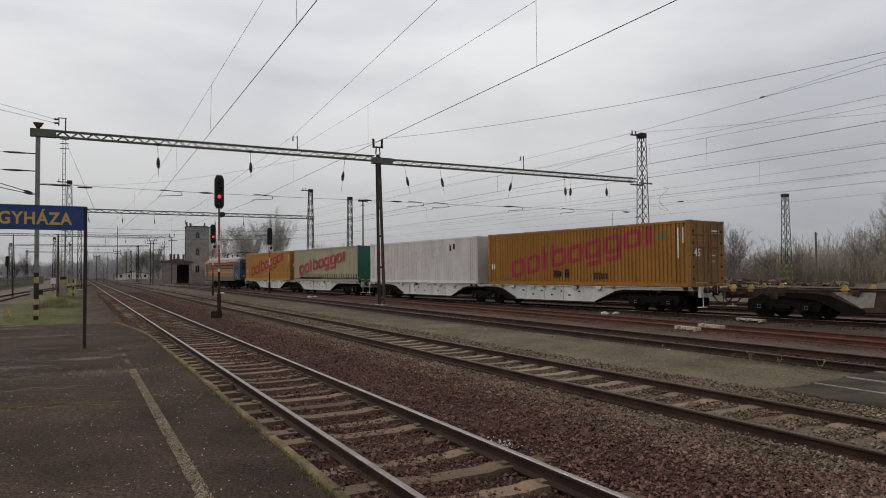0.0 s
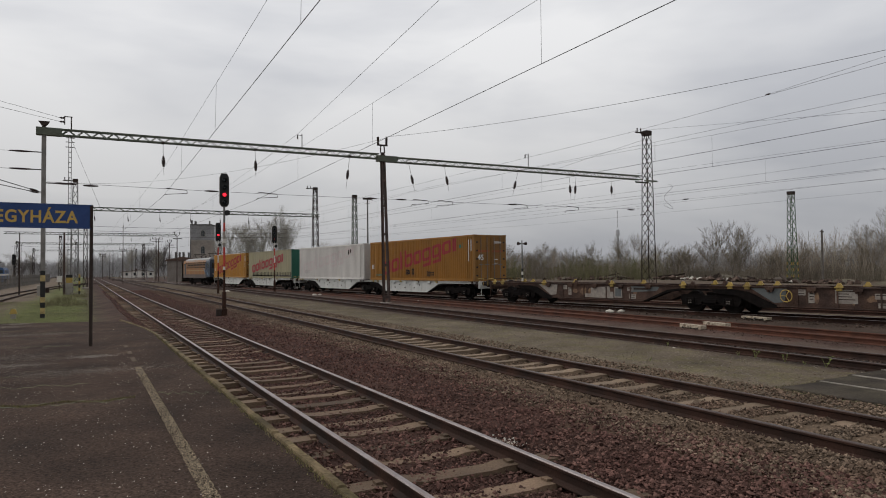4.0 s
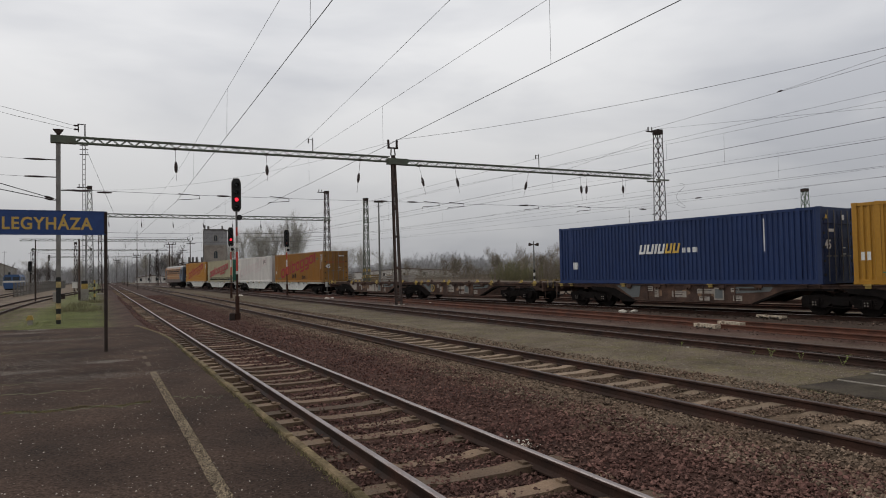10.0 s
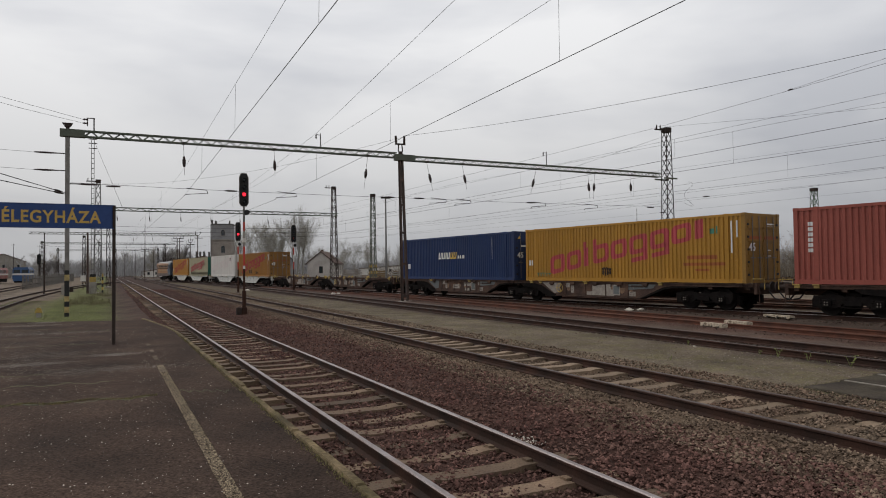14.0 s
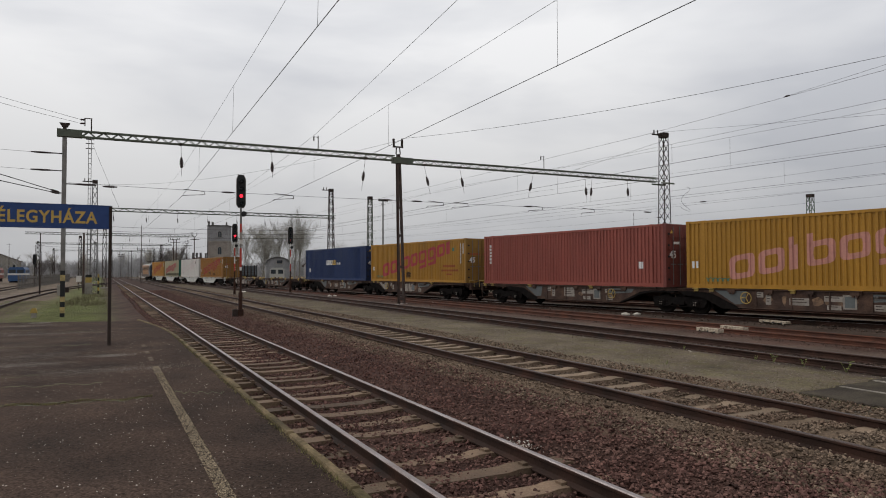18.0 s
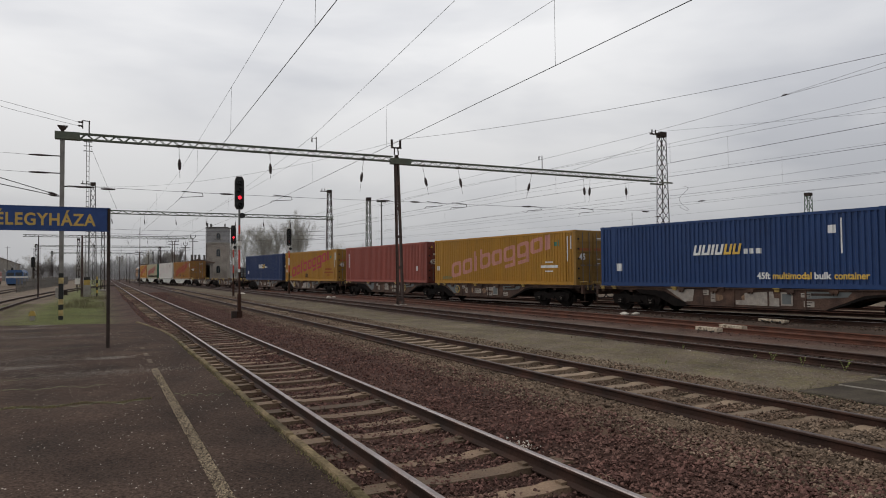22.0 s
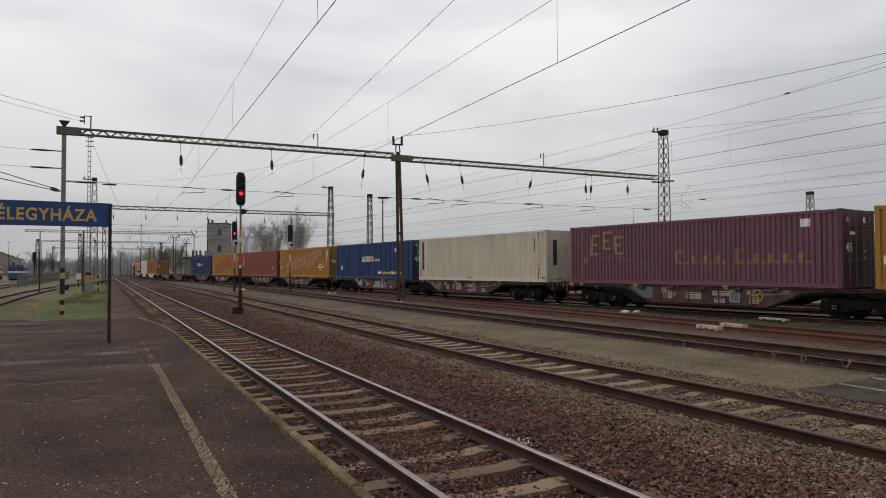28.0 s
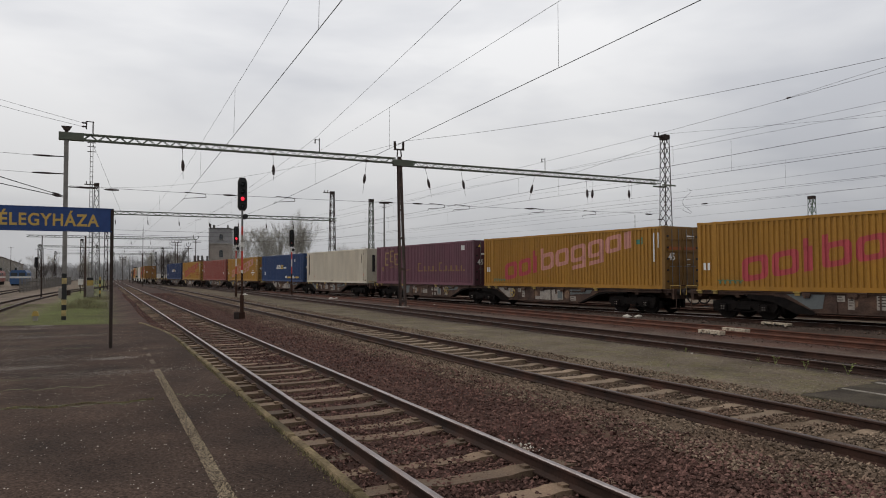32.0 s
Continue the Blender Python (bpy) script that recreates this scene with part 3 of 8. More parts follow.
def track(label, centre, y0, y1, step, head, side, spacing=0.0, sleepers_to=0.0, phase=0.0, half=1.25, lift=0.0):
    t = empty("railway_track", label, "railway track", "yard tracks", kind="structure")
    ys = list(np.arange(y0, y1, step)) + [y1]
    for s in (-1, 1):
        rail(t, lambda y: centre(y) + s * GAUGE / 2, ys, head, side)
    if spacing:
        rnd = random.Random(int(y1 * 7 + spacing * 100))
        meshes = [sleeper_mesh(w, M_SLEEPER if half > 1 else M_SLEEPER_TAN, half, half > 1) for w in (0.22, 0.25, 0.28)]
        y = phase
        while y < sleepers_to:
            o = new("sleeper", rnd.choice(meshes))
            o.parent = t
            slope = (centre(y + 0.5) - centre(y - 0.5))
            o.matrix_basis = pose(centre(y) + rnd.uniform(-0.03, 0.03), y + rnd.uniform(-0.04, 0.04), rnd.uniform(-0.035, 0.004) + lift, 0, 0, -math.degrees(slope) + rnd.uniform(-1.4, 1.4))
            y += spacing
    return t


track("straight track with polished rails on rusty ballast", lambda y: TRACK_1, -40, 700, 60, M_RAIL_TOP, M_RAIL_SIDE, 0.68, 130, -12.16)
track("straight track with dull brown rails on tan ballast", lambda y: TRACK_2, -40, 700, 60, M_RAIL_DULL, M_RAIL_SIDE, 0.68, 95, -11.56, 0.72, 0.028)
track("disused track with dark rails half sunk in soil", lambda y: TRACK_3 if y < 60 else TRACK_3 - 0.00022 * (y - 60) ** 2, -40, 128, 4, M_RAIL_DULL, M_RAIL_SIDE)
track("disused siding with red rusty rails", lambda y: TRACK_4 if y < 40 else TRACK_4 - 0.0008 * (y - 40) ** 2, -40, 84, 4, M_RAIL_RUST, M_RAIL_RUST)
track("curved goods track under the freight train", lambda y: route(y)[0], -60, 255, 3, M_RAIL_TOP, M_RAIL_SIDE)
track("siding behind the goods track with rusty rails", lambda y: route(y)[0] + 4.9, -60, 140, 4, M_RAIL_RUST, M_RAIL_SIDE)
track("outer siding with rusty rails", lambda y: route(y)[0] + 9.6, -60, 120, 4, M_RAIL_RUST, M_RAIL_SIDE)
track("track on the far side of the platform", lambda y: -6.1 + 0.00085 * max(y - 50, 0) ** 2, 0, 146, 4, M_RAIL_DULL, M_RAIL_SIDE)
track("outer track on the far side of the platform", lambda y: -11.0, -10, 400, 40, M_RAIL_DULL, M_RAIL_SIDE)


# ---- loose ballast ----
def ballast(name, label, material, n, region, size, seed):
    """Many small broken stones lying on the ground; region() turns two random numbers a stone into x and y."""
    rng = np.random.default_rng(seed)
    x, y = region(rng, n)
    s = size[0] + (size[1] - size[0]) * rng.random(n) ** 2
    base = np.array([[1, 0, 0], [-1, 0, 0], [0, 1, 0], [0, -1, 0], [0, 0, 1], [0, 0, -1]], float)
    tri = np.array([[0, 2, 4], [2, 1, 4], [1, 3, 4], [3, 0, 4], [2, 0, 5], [1, 2, 5], [3, 1, 5], [0, 3, 5]])
    a, b = rng.random(n) * 6.283, rng.normal(0, 0.5, n)
    ca, sa, cb, sb = np.cos(a), np.sin(a), np.cos(b), np.sin(b)
    R = np.zeros((n, 3, 3))
    R[:, 0, 0], R[:, 0, 1], R[:, 0, 2] = ca * cb, -sa, ca * sb
    R[:, 1, 0], R[:, 1, 1], R[:, 1, 2] = sa * cb, ca, sa * sb
    R[:, 2, 0], R[:, 2, 2] = -sb, cb
    sc = s[:, None] * rng.uniform([0.7, 0.6, 0.45], [1.25, 1.1, 0.85], (n, 3))
    v = base[None] * sc[:, None, :] * rng.uniform(0.75, 1.2, (n, 6, 1)) + rng.normal(0, 0.12, (n, 6, 3)) * s[:, None, None]
    v = np.einsum("nij,nkj->nki", R, v)
    v[:, :, 0] += x[:, None]
    v[:, :, 1] += y[:, None]
    v[:, :, 2] += (ground_z(x, y) + s * 0.25 + rng.random(n) * 0.03)[:, None]
    f = (tri[None] + (np.arange(n) * 6)[:, None, None]).reshape(-1, 3)
    o = many(name, v.reshape(-1, 3), f, material, "stuff", label, "gravel")
    o.data.shade_flat()
    return o


def spread(x0, x1, y0, y1, power=2.0):
    """Stones between two lines, closer together near y0."""
    def region(rng, n):
        return x0 + (x1 - x0) * rng.random(n), y0 + (y1 - y0) * rng.random(n) ** power
    return region


ballast("red_ballast", "rusty red-brown broken ballast stones", M_RED_STONE, 68000, spread(1.8, 6.6, 3.2, 85, 2.6), (0.015, 0.036), 1)
def between_sleepers(rng, n):
    """Stones round track 2, swept off most of the sleeper tops between the rails."""
    x, y = spread(5.9, 10.2, 3.5, 80, 2.4)(rng, n)
    u = (y + 11.56) % 0.68
    swept = (abs(x - TRACK_2) < 0.7) & (rng.random(n) < np.where(y < 15, 0.93, 0.7))
    return x, np.where(swept, y - u + 0.15 + 0.38 * u / 0.68, y)


ballast("tan_ballast", "tan and grey broken ballast stones", M_TAN_STONE, 54000, between_sleepers, (0.014, 0.036), 2)


# ---- portal masts and overhead line ----
M_MAST_GREEN = mat("bright_green_mast_paint", (0.055, 0.115, 0.055), 0.6, vary=0.25, scale=2, fine=20, tint=(0.09, 0.08, 0.06), tint_scale=1.5, tint_amount=0.5)
M_MAST = mat("brown_black_mast_steel", (0.05, 0.04, 0.037), 0.7, vary=0.3, scale=2, fine=20, tint=(0.10, 0.06, 0.045), tint_scale=1.5, tint_amount=0.7, spec=0.15)
def lattice_mast(label, x, y, h, w0, w1, material, arm=True, stripes=False, z0=-0.35, turn=0, group="lattice masts", bay=1.0):
    """A square tapered mast of four angle legs with crossed lacing, on a concrete footing, with a steel cap."""
    t = empty("lattice_mast", label, "mast", group, pose(x, y, z0, 0, 0, turn))
    corner = lambda i, z: Vector(((1, 1, -1, -1)[i] * (w0 + (w1 - w0) * z / h) / 2, (1, -1, -1, 1)[i] * (w0 + (w1 - w0) * z / h) / 2, z))
    for i in range(4):
        g = Geo()
        g.tube(corner(i, -0.1), corner(i, h), 0.045, sides=4)
        g.ob("leg", material, t)
    n = max(int(h / bay), 3)
    for s in range(4):
        for o in (0, 1):
            Geo().line([corner((s + (k + o) % 2) % 4, h * k / n) for k in range(n + 1)], 0.027, 4).ob("lacing", material, t)
    Geo().box(-w1 / 2 - 0.05, w1 / 2 + 0.05, -w1 / 2 - 0.05, w1 / 2 + 0.05, h - 0.25, h + 0.12).ob("cap", M_STEEL_DARK, t)
    Geo().bevel_box(-w0 / 2 - 0.15, w0 / 2 + 0.15, -w0 / 2 - 0.15, w0 / 2 + 0.15, -0.6, 0.12, 0.05).ob("footing", M_CONCRETE, t)
    if arm:
        g = Geo()
        g.box(-1.2, -w1 / 2, -0.05, 0.05, h - 0.12, h - 0.02)
        for dx in (-0.62, -1.0):
            g.tube((dx, 0, h - 0.05), (dx, 0, h + 0.28), 0.05)
        g.ob("arm", M_STEEL_DARK, t)
    if stripes:
        for k in range(4):
            for i in range(4):
                g = Geo()
                g.tube(corner(i, 0.15 + k * 0.75), corner(i, 0.5 + k * 0.75), 0.07, sides=4)
                g.ob("warning_stripe", M_YELLOW, t, "yellow painted warning stripe")
    return t


def insulator(x, y, z_top, z_bot, lean=0.0, group="hanging insulators"):
    t = Geo().box(-0.06, 0.06, -0.25, 0.25, -0.03, 0.06).ob("insulator_hanger", M_STEEL_DARK, group)
    t.location = (x, y, z_top)
    n = z_top - z_bot
    a, b = Vector((0, 0, 0)), Vector((lean, 0, -n))
    d = (b - a).normalized()
    Geo().tube(a, a + d * (n * 0.4), 0.012, sides=4).ob("hanger_rod", M_STEEL_DARK, t)
    prof = [(0, 0.03)]
    for i in range(7):
        r = 0.055 + 0.06 * math.sin(math.pi * (i + 0.5) / 7)
        prof += [(0.04 + i * 0.085, r * 0.8), (0.07 + i * 0.085, r), (0.10 + i * 0.085, r * 0.8)]
    Geo().lathe(a + d * (n * 0.4), a + d * (n * 0.4 + 1), prof, 8).ob("insulator_rod", M_INSUL, t)
    Geo().tube(a + d * (n * 0.4 + 0.66), b, 0.01, sides=4).ob("lower_link", M_STEEL_DARK, t)
    return t


def strain_insulator(p, q, group="strain insulators"):
    """A short dark insulator lying in a wire."""
    p, q = Vector(p), Vector(q)
    t = empty("strain_insulator", "dark brown insulator set in an overhead wire", "insulator", group, Matrix.Translation(p))
    n = (q - p).length
    prof = [(0, 0.03)]
    k = max(int(n / 0.11), 4)
    for i in range(k):
        r = 0.034 + 0.028 * math.sin(math.pi * (i + 0.5) / k)
        prof += [(n * (i + 0.2) / k, r * 0.8), (n * (i + 0.5) / k, r), (n * (i + 0.8) / k, r * 0.8)]
    prof.append((n, 0.03))
    Geo().lathe((0, 0, 0), q - p, prof, 8).ob("insulator_rod", M_INSUL, t)
    return t


def beam(parent, x0, x1, y, z, hgt, wid, bay, material, chord=0.034):
    """A lattice beam: four chords, zigzag lacing on both sides, ties across."""
    for dz in (0, hgt):
        for dy in (-wid / 2, wid / 2):
            Geo().box(x0, x1, y + dy - chord, y + dy + chord, z + dz - chord, z + dz + chord).ob("chord", material, parent)
    n = int((x1 - x0) / bay)
    for dy in (-wid / 2, wid / 2):
        Geo().line([(x0 + (x1 - x0) * i / (2 * n), y + dy, z + (hgt if i % 2 else 0)) for i in range(2 * n + 1)], 0.026, 4).ob("lacing", material, parent)
    for i in range(0, n + 1, 2):
        a = x0 + (x1 - x0) * i / n
        Geo().tube((a, y - wid / 2, z + hgt), (a, y + wid / 2, z + hgt), 0.02, sides=4, caps=False).ob("cross_tie", material, parent)


def near_portal():
    y = GANTRY_Y
    t = empty("portal_beam", "green lattice portal beam carrying the overhead line across the tracks", "portal beam", "portal beams")
    beam(t, -1.1, 16.7, y, 9.07, 0.30, 0.30, 0.7, M_STEEL_GREEN)
    beam(t, 17.85, 39.2, y, 8.93, 0.30, 0.30, 0.7, M_STEEL_GREEN)
    for a, b, z in ((-2.2, -1.05, 9.0), (16.6, 17.95, 8.88)):
        Geo().box(a, b, y - 0.19, y + 0.19, z + 0.02, z + 0.41).ob("end_plate", M_STEEL_GREEN, t, "solid green steel beam end")
    # left mast: a square steel column with a striped foot
    c = empty("portal_mast", "grey steel portal mast with black and yellow striped foot", "mast", "portal masts", pose(-1.85, y, -0.42))
    Geo().bevel_box(-0.105, 0.105, -0.105, 0.105, 2.46, 9.45, 0.02).ob("column", M_COLUMN, c)
    bounds = (0.0, 0.26, 0.57, 0.84, 1.11, 1.92, 2.23, 2.46)
    for k, (z0, z1) in enumerate(zip(bounds, bounds[1:])):
        Geo().bevel_box(-0.11, 0.11, -0.11, 0.11, z0, z1 - 0.004, 0.005).ob("stripe", (M_BLACK, M_STRIPE_Y)[k % 2], c)
    Geo().tube((0, 0, 9.4), (0, 0, 10.05), 0.1).prism([(-0.25, 10.16), (0.25, 10.16), (0.12, 9.95), (-0.12, 9.95)], "y", -0.1, 0.1).ob("loudspeaker", M_STEEL_DARK, c)
    for z, n in ((8.55, 1.5), (7.65, 1.5), (6.98, -1.9)):
        g = Geo()
        s = -1 if n > 0 else 1
        g.tube((s * 0.1, 0, z), (s * 0.5, 0, z), 0.03)
        g.ob("bracket", M_STEEL_DARK, c)
        strain_insulator((-1.85 + s * 0.5, y, z - 0.42), (-1.85 + s * 1.5, y, z - 0.42))
    # middle mast: two channels leaning a little
    c = empty("portal_mast", "dark leaning steel portal mast made of two channels", "mast", "portal masts", pose(17.22, y, -0.25, 0, -1.3, 0))
    for s in (-1, 1):
        prof = [(0.0, -0.13), (0.105, -0.13), (0.105, -0.105), (0.025, -0.105), (0.025, 0.105), (0.105, 0.105), (0.105, 0.13), (0.0, 0.13)]
        vs = [(s * (u + gap), v, z) for z, gap in ((0, 0.125), (9.6, 0.03)) for u, v in prof]
        Geo().add(vs, [tuple(range(8)), tuple(range(15, 7, -1))] + [(i, i + 8, (i + 1) % 8 + 8, (i + 1) % 8) for i in range(8)]).ob("channel", M_MAST, c)
    for z in (0.35, 2.4, 4.4, 6.2, 7.8, 9.2):
        wd = 0.22 - 0.01 * z
        Geo().box(-wd, wd, -0.145, -0.133, z, z + 0.16).ob("batten_plate", M_MAST, c)
    Geo().bevel_box(-0.4, 0.4, -0.35, 0.35, -0.3, 0.1, 0.05).ob("footing", M_CONCRETE, c)
    g = Geo()
    g.box(-0.1, 0.1, -0.1, 0.1, 9.5, 9.75)
    for s in (-1, 1):
        g.tube((s * 0.15, 0, 9.75), (s * 0.11, 0, 10.2), 0.04)
        g.tube((s * 0.28, 0, 10.25), (s * 0.30, 0, 10.75), 0.075)
    g.box(-0.36, 0.36, -0.04, 0.04, 10.18, 10.27)
    g.ob("insulator_fork", M_STEEL_DARK, c)
    # right mast
    lattice_mast("tall dark lattice mast at the far end of the portal beam", 40.0, y, 13.1, 0.82, 0.47, M_STEEL_DARK, True, False, -0.3, bay=0.75)
    for s in (-0.55, 0.45):
        Geo().box(39.2, 40.55, y + s, y + s + 0.08, 8.76, 8.88).ob("seat_bracket", M_STEEL_GREEN, t)
    for x, zt, zb, lean in ((3.84, 9.06, 7.3, 0.05), (8.88, 9.06, 7.5, 0.05), (14.75, 9.06, 7.0, -0.25), (18.85, 8.92, 7.0, 0.45), (21.5, 8.92, 7.2, 0.35),
                            (27.5, 8.92, 7.1, -0.5), (32.1, 8.92, 7.0, 0.15), (32.75, 8.92, 7.0, -0.15), (36.2, 8.92, 7.4, 0.05)):
        insulator(x, y, zt, zb, lean, t)
    # slim posts on the beam
    for x in (11.7, 28.4):
        p = Geo().tube((0, 0, 0), (0, 0, 0.95), 0.028).ob("beam_post", M_STEEL_DARK, t)
        p.location = (x, y, 9.3)
        Geo().tube((0, 0, 0.84), (-0.27, 0, 0.88), 0.014).ob("arm", M_STEEL_DARK, p)
        Geo().lathe((-0.27, 0, 0.9), (-0.27, 0, 0.5), [(0, 0.015), (0.08, 0.05), (0.15, 0.03), (0.22, 0.055), (0.3, 0.015)], 8).ob("insulator_rod", M_INSUL, p)
    p = Geo().box(-0.03, 0.03, -0.03, 0.03, 0, 0.74).ob("beam_post", M_STEEL_DARK, t)
    p.location = (-0.62, y, 9.36)
    Geo().box(-0.33, -0.28, -0.025, 0.025, 0.3, 0.70).ob("short_post", M_STEEL_DARK, p)
    Geo().box(-0.34, 0.05, -0.02, 0.02, 0.70, 0.74).ob("cross_bar", M_STEEL_DARK, p)
    for z in (0.64, 0.44):
        Geo().lathe((-0.31, 0, z), (-1.31, 0, z), [(0, 0.02), (0.05, 0.06), (0.10, 0.035), (0.15, 0.06), (0.22, 0.02)], 8).ob("insulator_rod", M_INSUL, p)


near_portal()


def wire(name, label, pts, r=0.012, sag=0.0, group="overhead wires"):
    g = Geo()
    out = []
    for a, b in zip(pts, pts[1:]):
        a, b = Vector(a), Vector(b)
        k = 10 if sag else 1
        for i in range(k):
            p = a.lerp(b, i / k)
            p.z -= sag * 4 * (i / k) * (1 - i / k)
            out.append(p)
    out.append(Vector(pts[-1]))
    g.line(out, r, 5)
    return tagged(g.ob(name, M_WIRE), label, "wire", group)


def catenary(x_at, ys, r=0.012, z_msg=7.55, z_con=6.05, dx=0.0):
    """Messenger wire, contact wire and droppers of one track between supports at ys."""
    wire("messenger_wire", "dark messenger wire above a track", [(x_at(y) + dx, y, z_msg) for y in ys], r * 0.6, 0.16)
    low = z_con if callable(z_con) else lambda y: z_con
    wire("contact_wire", "dark contact wire above a track", [(x_at(y), y, low(y)) for y in ys], r)
    for a, b in zip(ys, ys[1:]):
        n = max(int((b - a) / 9), 2)
        for i in range(1, n):
            f = i / n
            y = a + (b - a) * f
            z = z_msg - 0.16 * 4 * f * (1 - f)
            wire("dropper_wire", "thin dropper wire between messenger and contact wire", [(x_at(y) + dx, y, z), (x_at(y), y, low(y))], r * 0.5)


catenary(lambda y: 2.98 + 0.0215 * y if y < 45 else TRACK_1, [-18, GANTRY_Y, 83, 136, 183, 260], 0.008, 7.68, lambda y: 6.1, 0.03)
catenary(lambda y: 7.95 + 0.024 * y if y < 45 else TRACK_2, [-18, GANTRY_Y, 83, 136, 183, 260], 0.008, 7.62, lambda y: 6.1, 0.0)
catenary(lambda y: 20.6 - 0.04 * y, [-22, GANTRY_Y, 83], 0.008, 7.0, 6.1)
catenary(lambda y: 25.1 - 0.105 * y if y < 45 else route(y)[0], [-22, GANTRY_Y, 83, 136], 0.008, 7.55, 6.1)
catenary(lambda y: route(y)[0] + 4.9, [-25, GANTRY_Y, 83], 0.007, 7.5, 6.1)


def far_portal(y, x0, x1, z=8.68, detail=1.3):
    t = empty("portal_beam", "distant green lattice portal beam over the tracks", "portal beam", "portal beams")
    beam(t, x0, x1, y, z, 0.34, 0.5, detail, M_STEEL_GREEN)
    return t


far_portal(83.0, -1.2, 26.3)
def ladder_mast(x, y, h):
    """A slim mast of two channels joined by rungs, with a wider bracket near its top."""
    t = empty("ladder_mast", "tall slim grey ladder-like mast behind the platform end", "mast", "lattice masts", pose(x, y, -0.4))
    for sx in (-0.13, 0.13):
        Geo().box(sx - 0.028, sx + 0.028, -0.06, 0.06, 0, h).ob("channel", M_STEEL_GREY, t)
    for k in range(int(h / 0.55)):
        Geo().box(-0.105, 0.105, -0.03, 0.03, 0.4 + k * 0.55, 0.46 + k * 0.55).ob("rung", M_STEEL_GREY, t)
    for z in (h - 1.3, h - 0.75, h - 0.3):
        Geo().box(-0.42, 0.42, -0.05, 0.05, z, z + 0.07).ob("bracket", M_STEEL_DARK, t)
    Geo().bevel_box(-0.4, 0.4, -0.4, 0.4, -0.4, 1.4, 0.06).ob("footing", M_CONCRETE, t)


def slim_mast(x, y, h, top, label, w=0.11):
    """A slim steel mast with a pair of horns, a pair of cross arms, or nothing on top."""
    t = empty("slim_mast", label, "mast", "slim masts", pose(x, y, -0.35))
    for sx in ((-0.24, 0.24) if top == "double" else (0.0,)):
        Geo().tube((sx, 0, 0), (sx, 0, h), w, w * 0.7, 6).ob("pole", M_MAST, t)
    if top == "horns":
        Geo().line([(-0.42, 0, h + 0.75), (-0.45, 0, h + 0.3), (-0.2, 0, h), (0.2, 0, h), (0.45, 0, h + 0.3), (0.42, 0, h + 0.75)], 0.07, 6).ob("horns", M_STEEL_DARK, t)
        Geo().box(-0.7, 0.9, -0.05, 0.05, h - 0.55, h - 0.43).ob("cross_arm", M_STEEL_DARK, t)
    elif top in ("arms", "double"):
        for z in (h - 0.15, h - 0.7):
            Geo().box(-1.0, 1.0, -0.05, 0.05, z, z + 0.1).ob("cross_arm", M_STEEL_DARK, t)
        for u in (-0.9, -0.45, 0.45, 0.9):
            Geo().lathe((u, 0, h - 0.05), (u, 0, h + 1), [(0, 0.03), (0.1, 0.09), (0.22, 0.05), (0.32, 0.08), (0.4, 0.02)], 6).ob("insulator_rod", M_INSUL, t)
    return t


lattice_mast("grey lattice mast beside a slim ladder mast behind the platform end", -0.85, 83, 12.3, 0.85, 0.42, M_STEEL_GREY, True, False, -0.4)
ladder_mast(-1.38, 83, 17.1)
tagged(Geo().tube((-1.35, 83, 16.5), (1.6, 83, 8.9), 0.014, sides=5).ob("guy_wire", M_WIRE), "thin slanting guy wire from the ladder mast to the portal", "wire", "overhead wires")
lattice_mast("dark lattice mast at the end of a distant portal", 26.4, 85, 12.9, 0.9, 0.44, M_STEEL_DARK)
lattice_mast("lattice mast standing behind the freight train", 28.6, 76.5, 11.1, 0.65, 0.42, M_STEEL_GREEN, False, True, -0.3)
lattice_mast("green lattice mast with yellow striped foot by the thicket", 75.0, 52.2, 11.1, 0.9, 0.55, M_MAST_GREEN, False, True, -0.3)
far_portal(136.0, -12.0, 15.5, 8.62)
far_portal(183.0, -14.0, 15.5, 8.62)
far_portal(240.0, -14.0, 15.0, 8.62)
for x, y, hh in ((-3.6, 136, 8.6), (0.2, 110, 8.7), (12.8, 180, 8.9), (-1.6, 183, 9.4), (-13.5, 183, 9.4), (15, 240, 9.6), (-13.5, 240, 9.6), (2.6, 240, 9.4)):
    lattice_mast("distant lattice mast between the tracks", x, y, hh, 0.55, 0.4, M_STEEL_DARK, False, False, -0.3, bay=1.6)
slim_mast(15.48, 136, 9.0, "horns", "slim dark mast with horns at the end of a portal")
slim_mast(17.7, 170, 9.0, "horns", "slim dark mast with a pair of horns before the engine shed")
slim_mast(13.3, 150, 9.1, "double", "twin dark poles with cross arms between distant tracks", 0.12)
slim_mast(-1.82, 81.5, 6.5, "", "plain dark pole beside the lattice mast", 0.14)
slim_mast(6.3, 136, 10.9, "", "thin tall pole between distant tracks", 0.07)
slim_mast(9.4, 205, 8.5, "arms", "slim dark mast with cross arms between distant tracks")
slim_mast(5.2, 240, 8.0, "arms", "slim dark mast with cross arms between distant tracks")


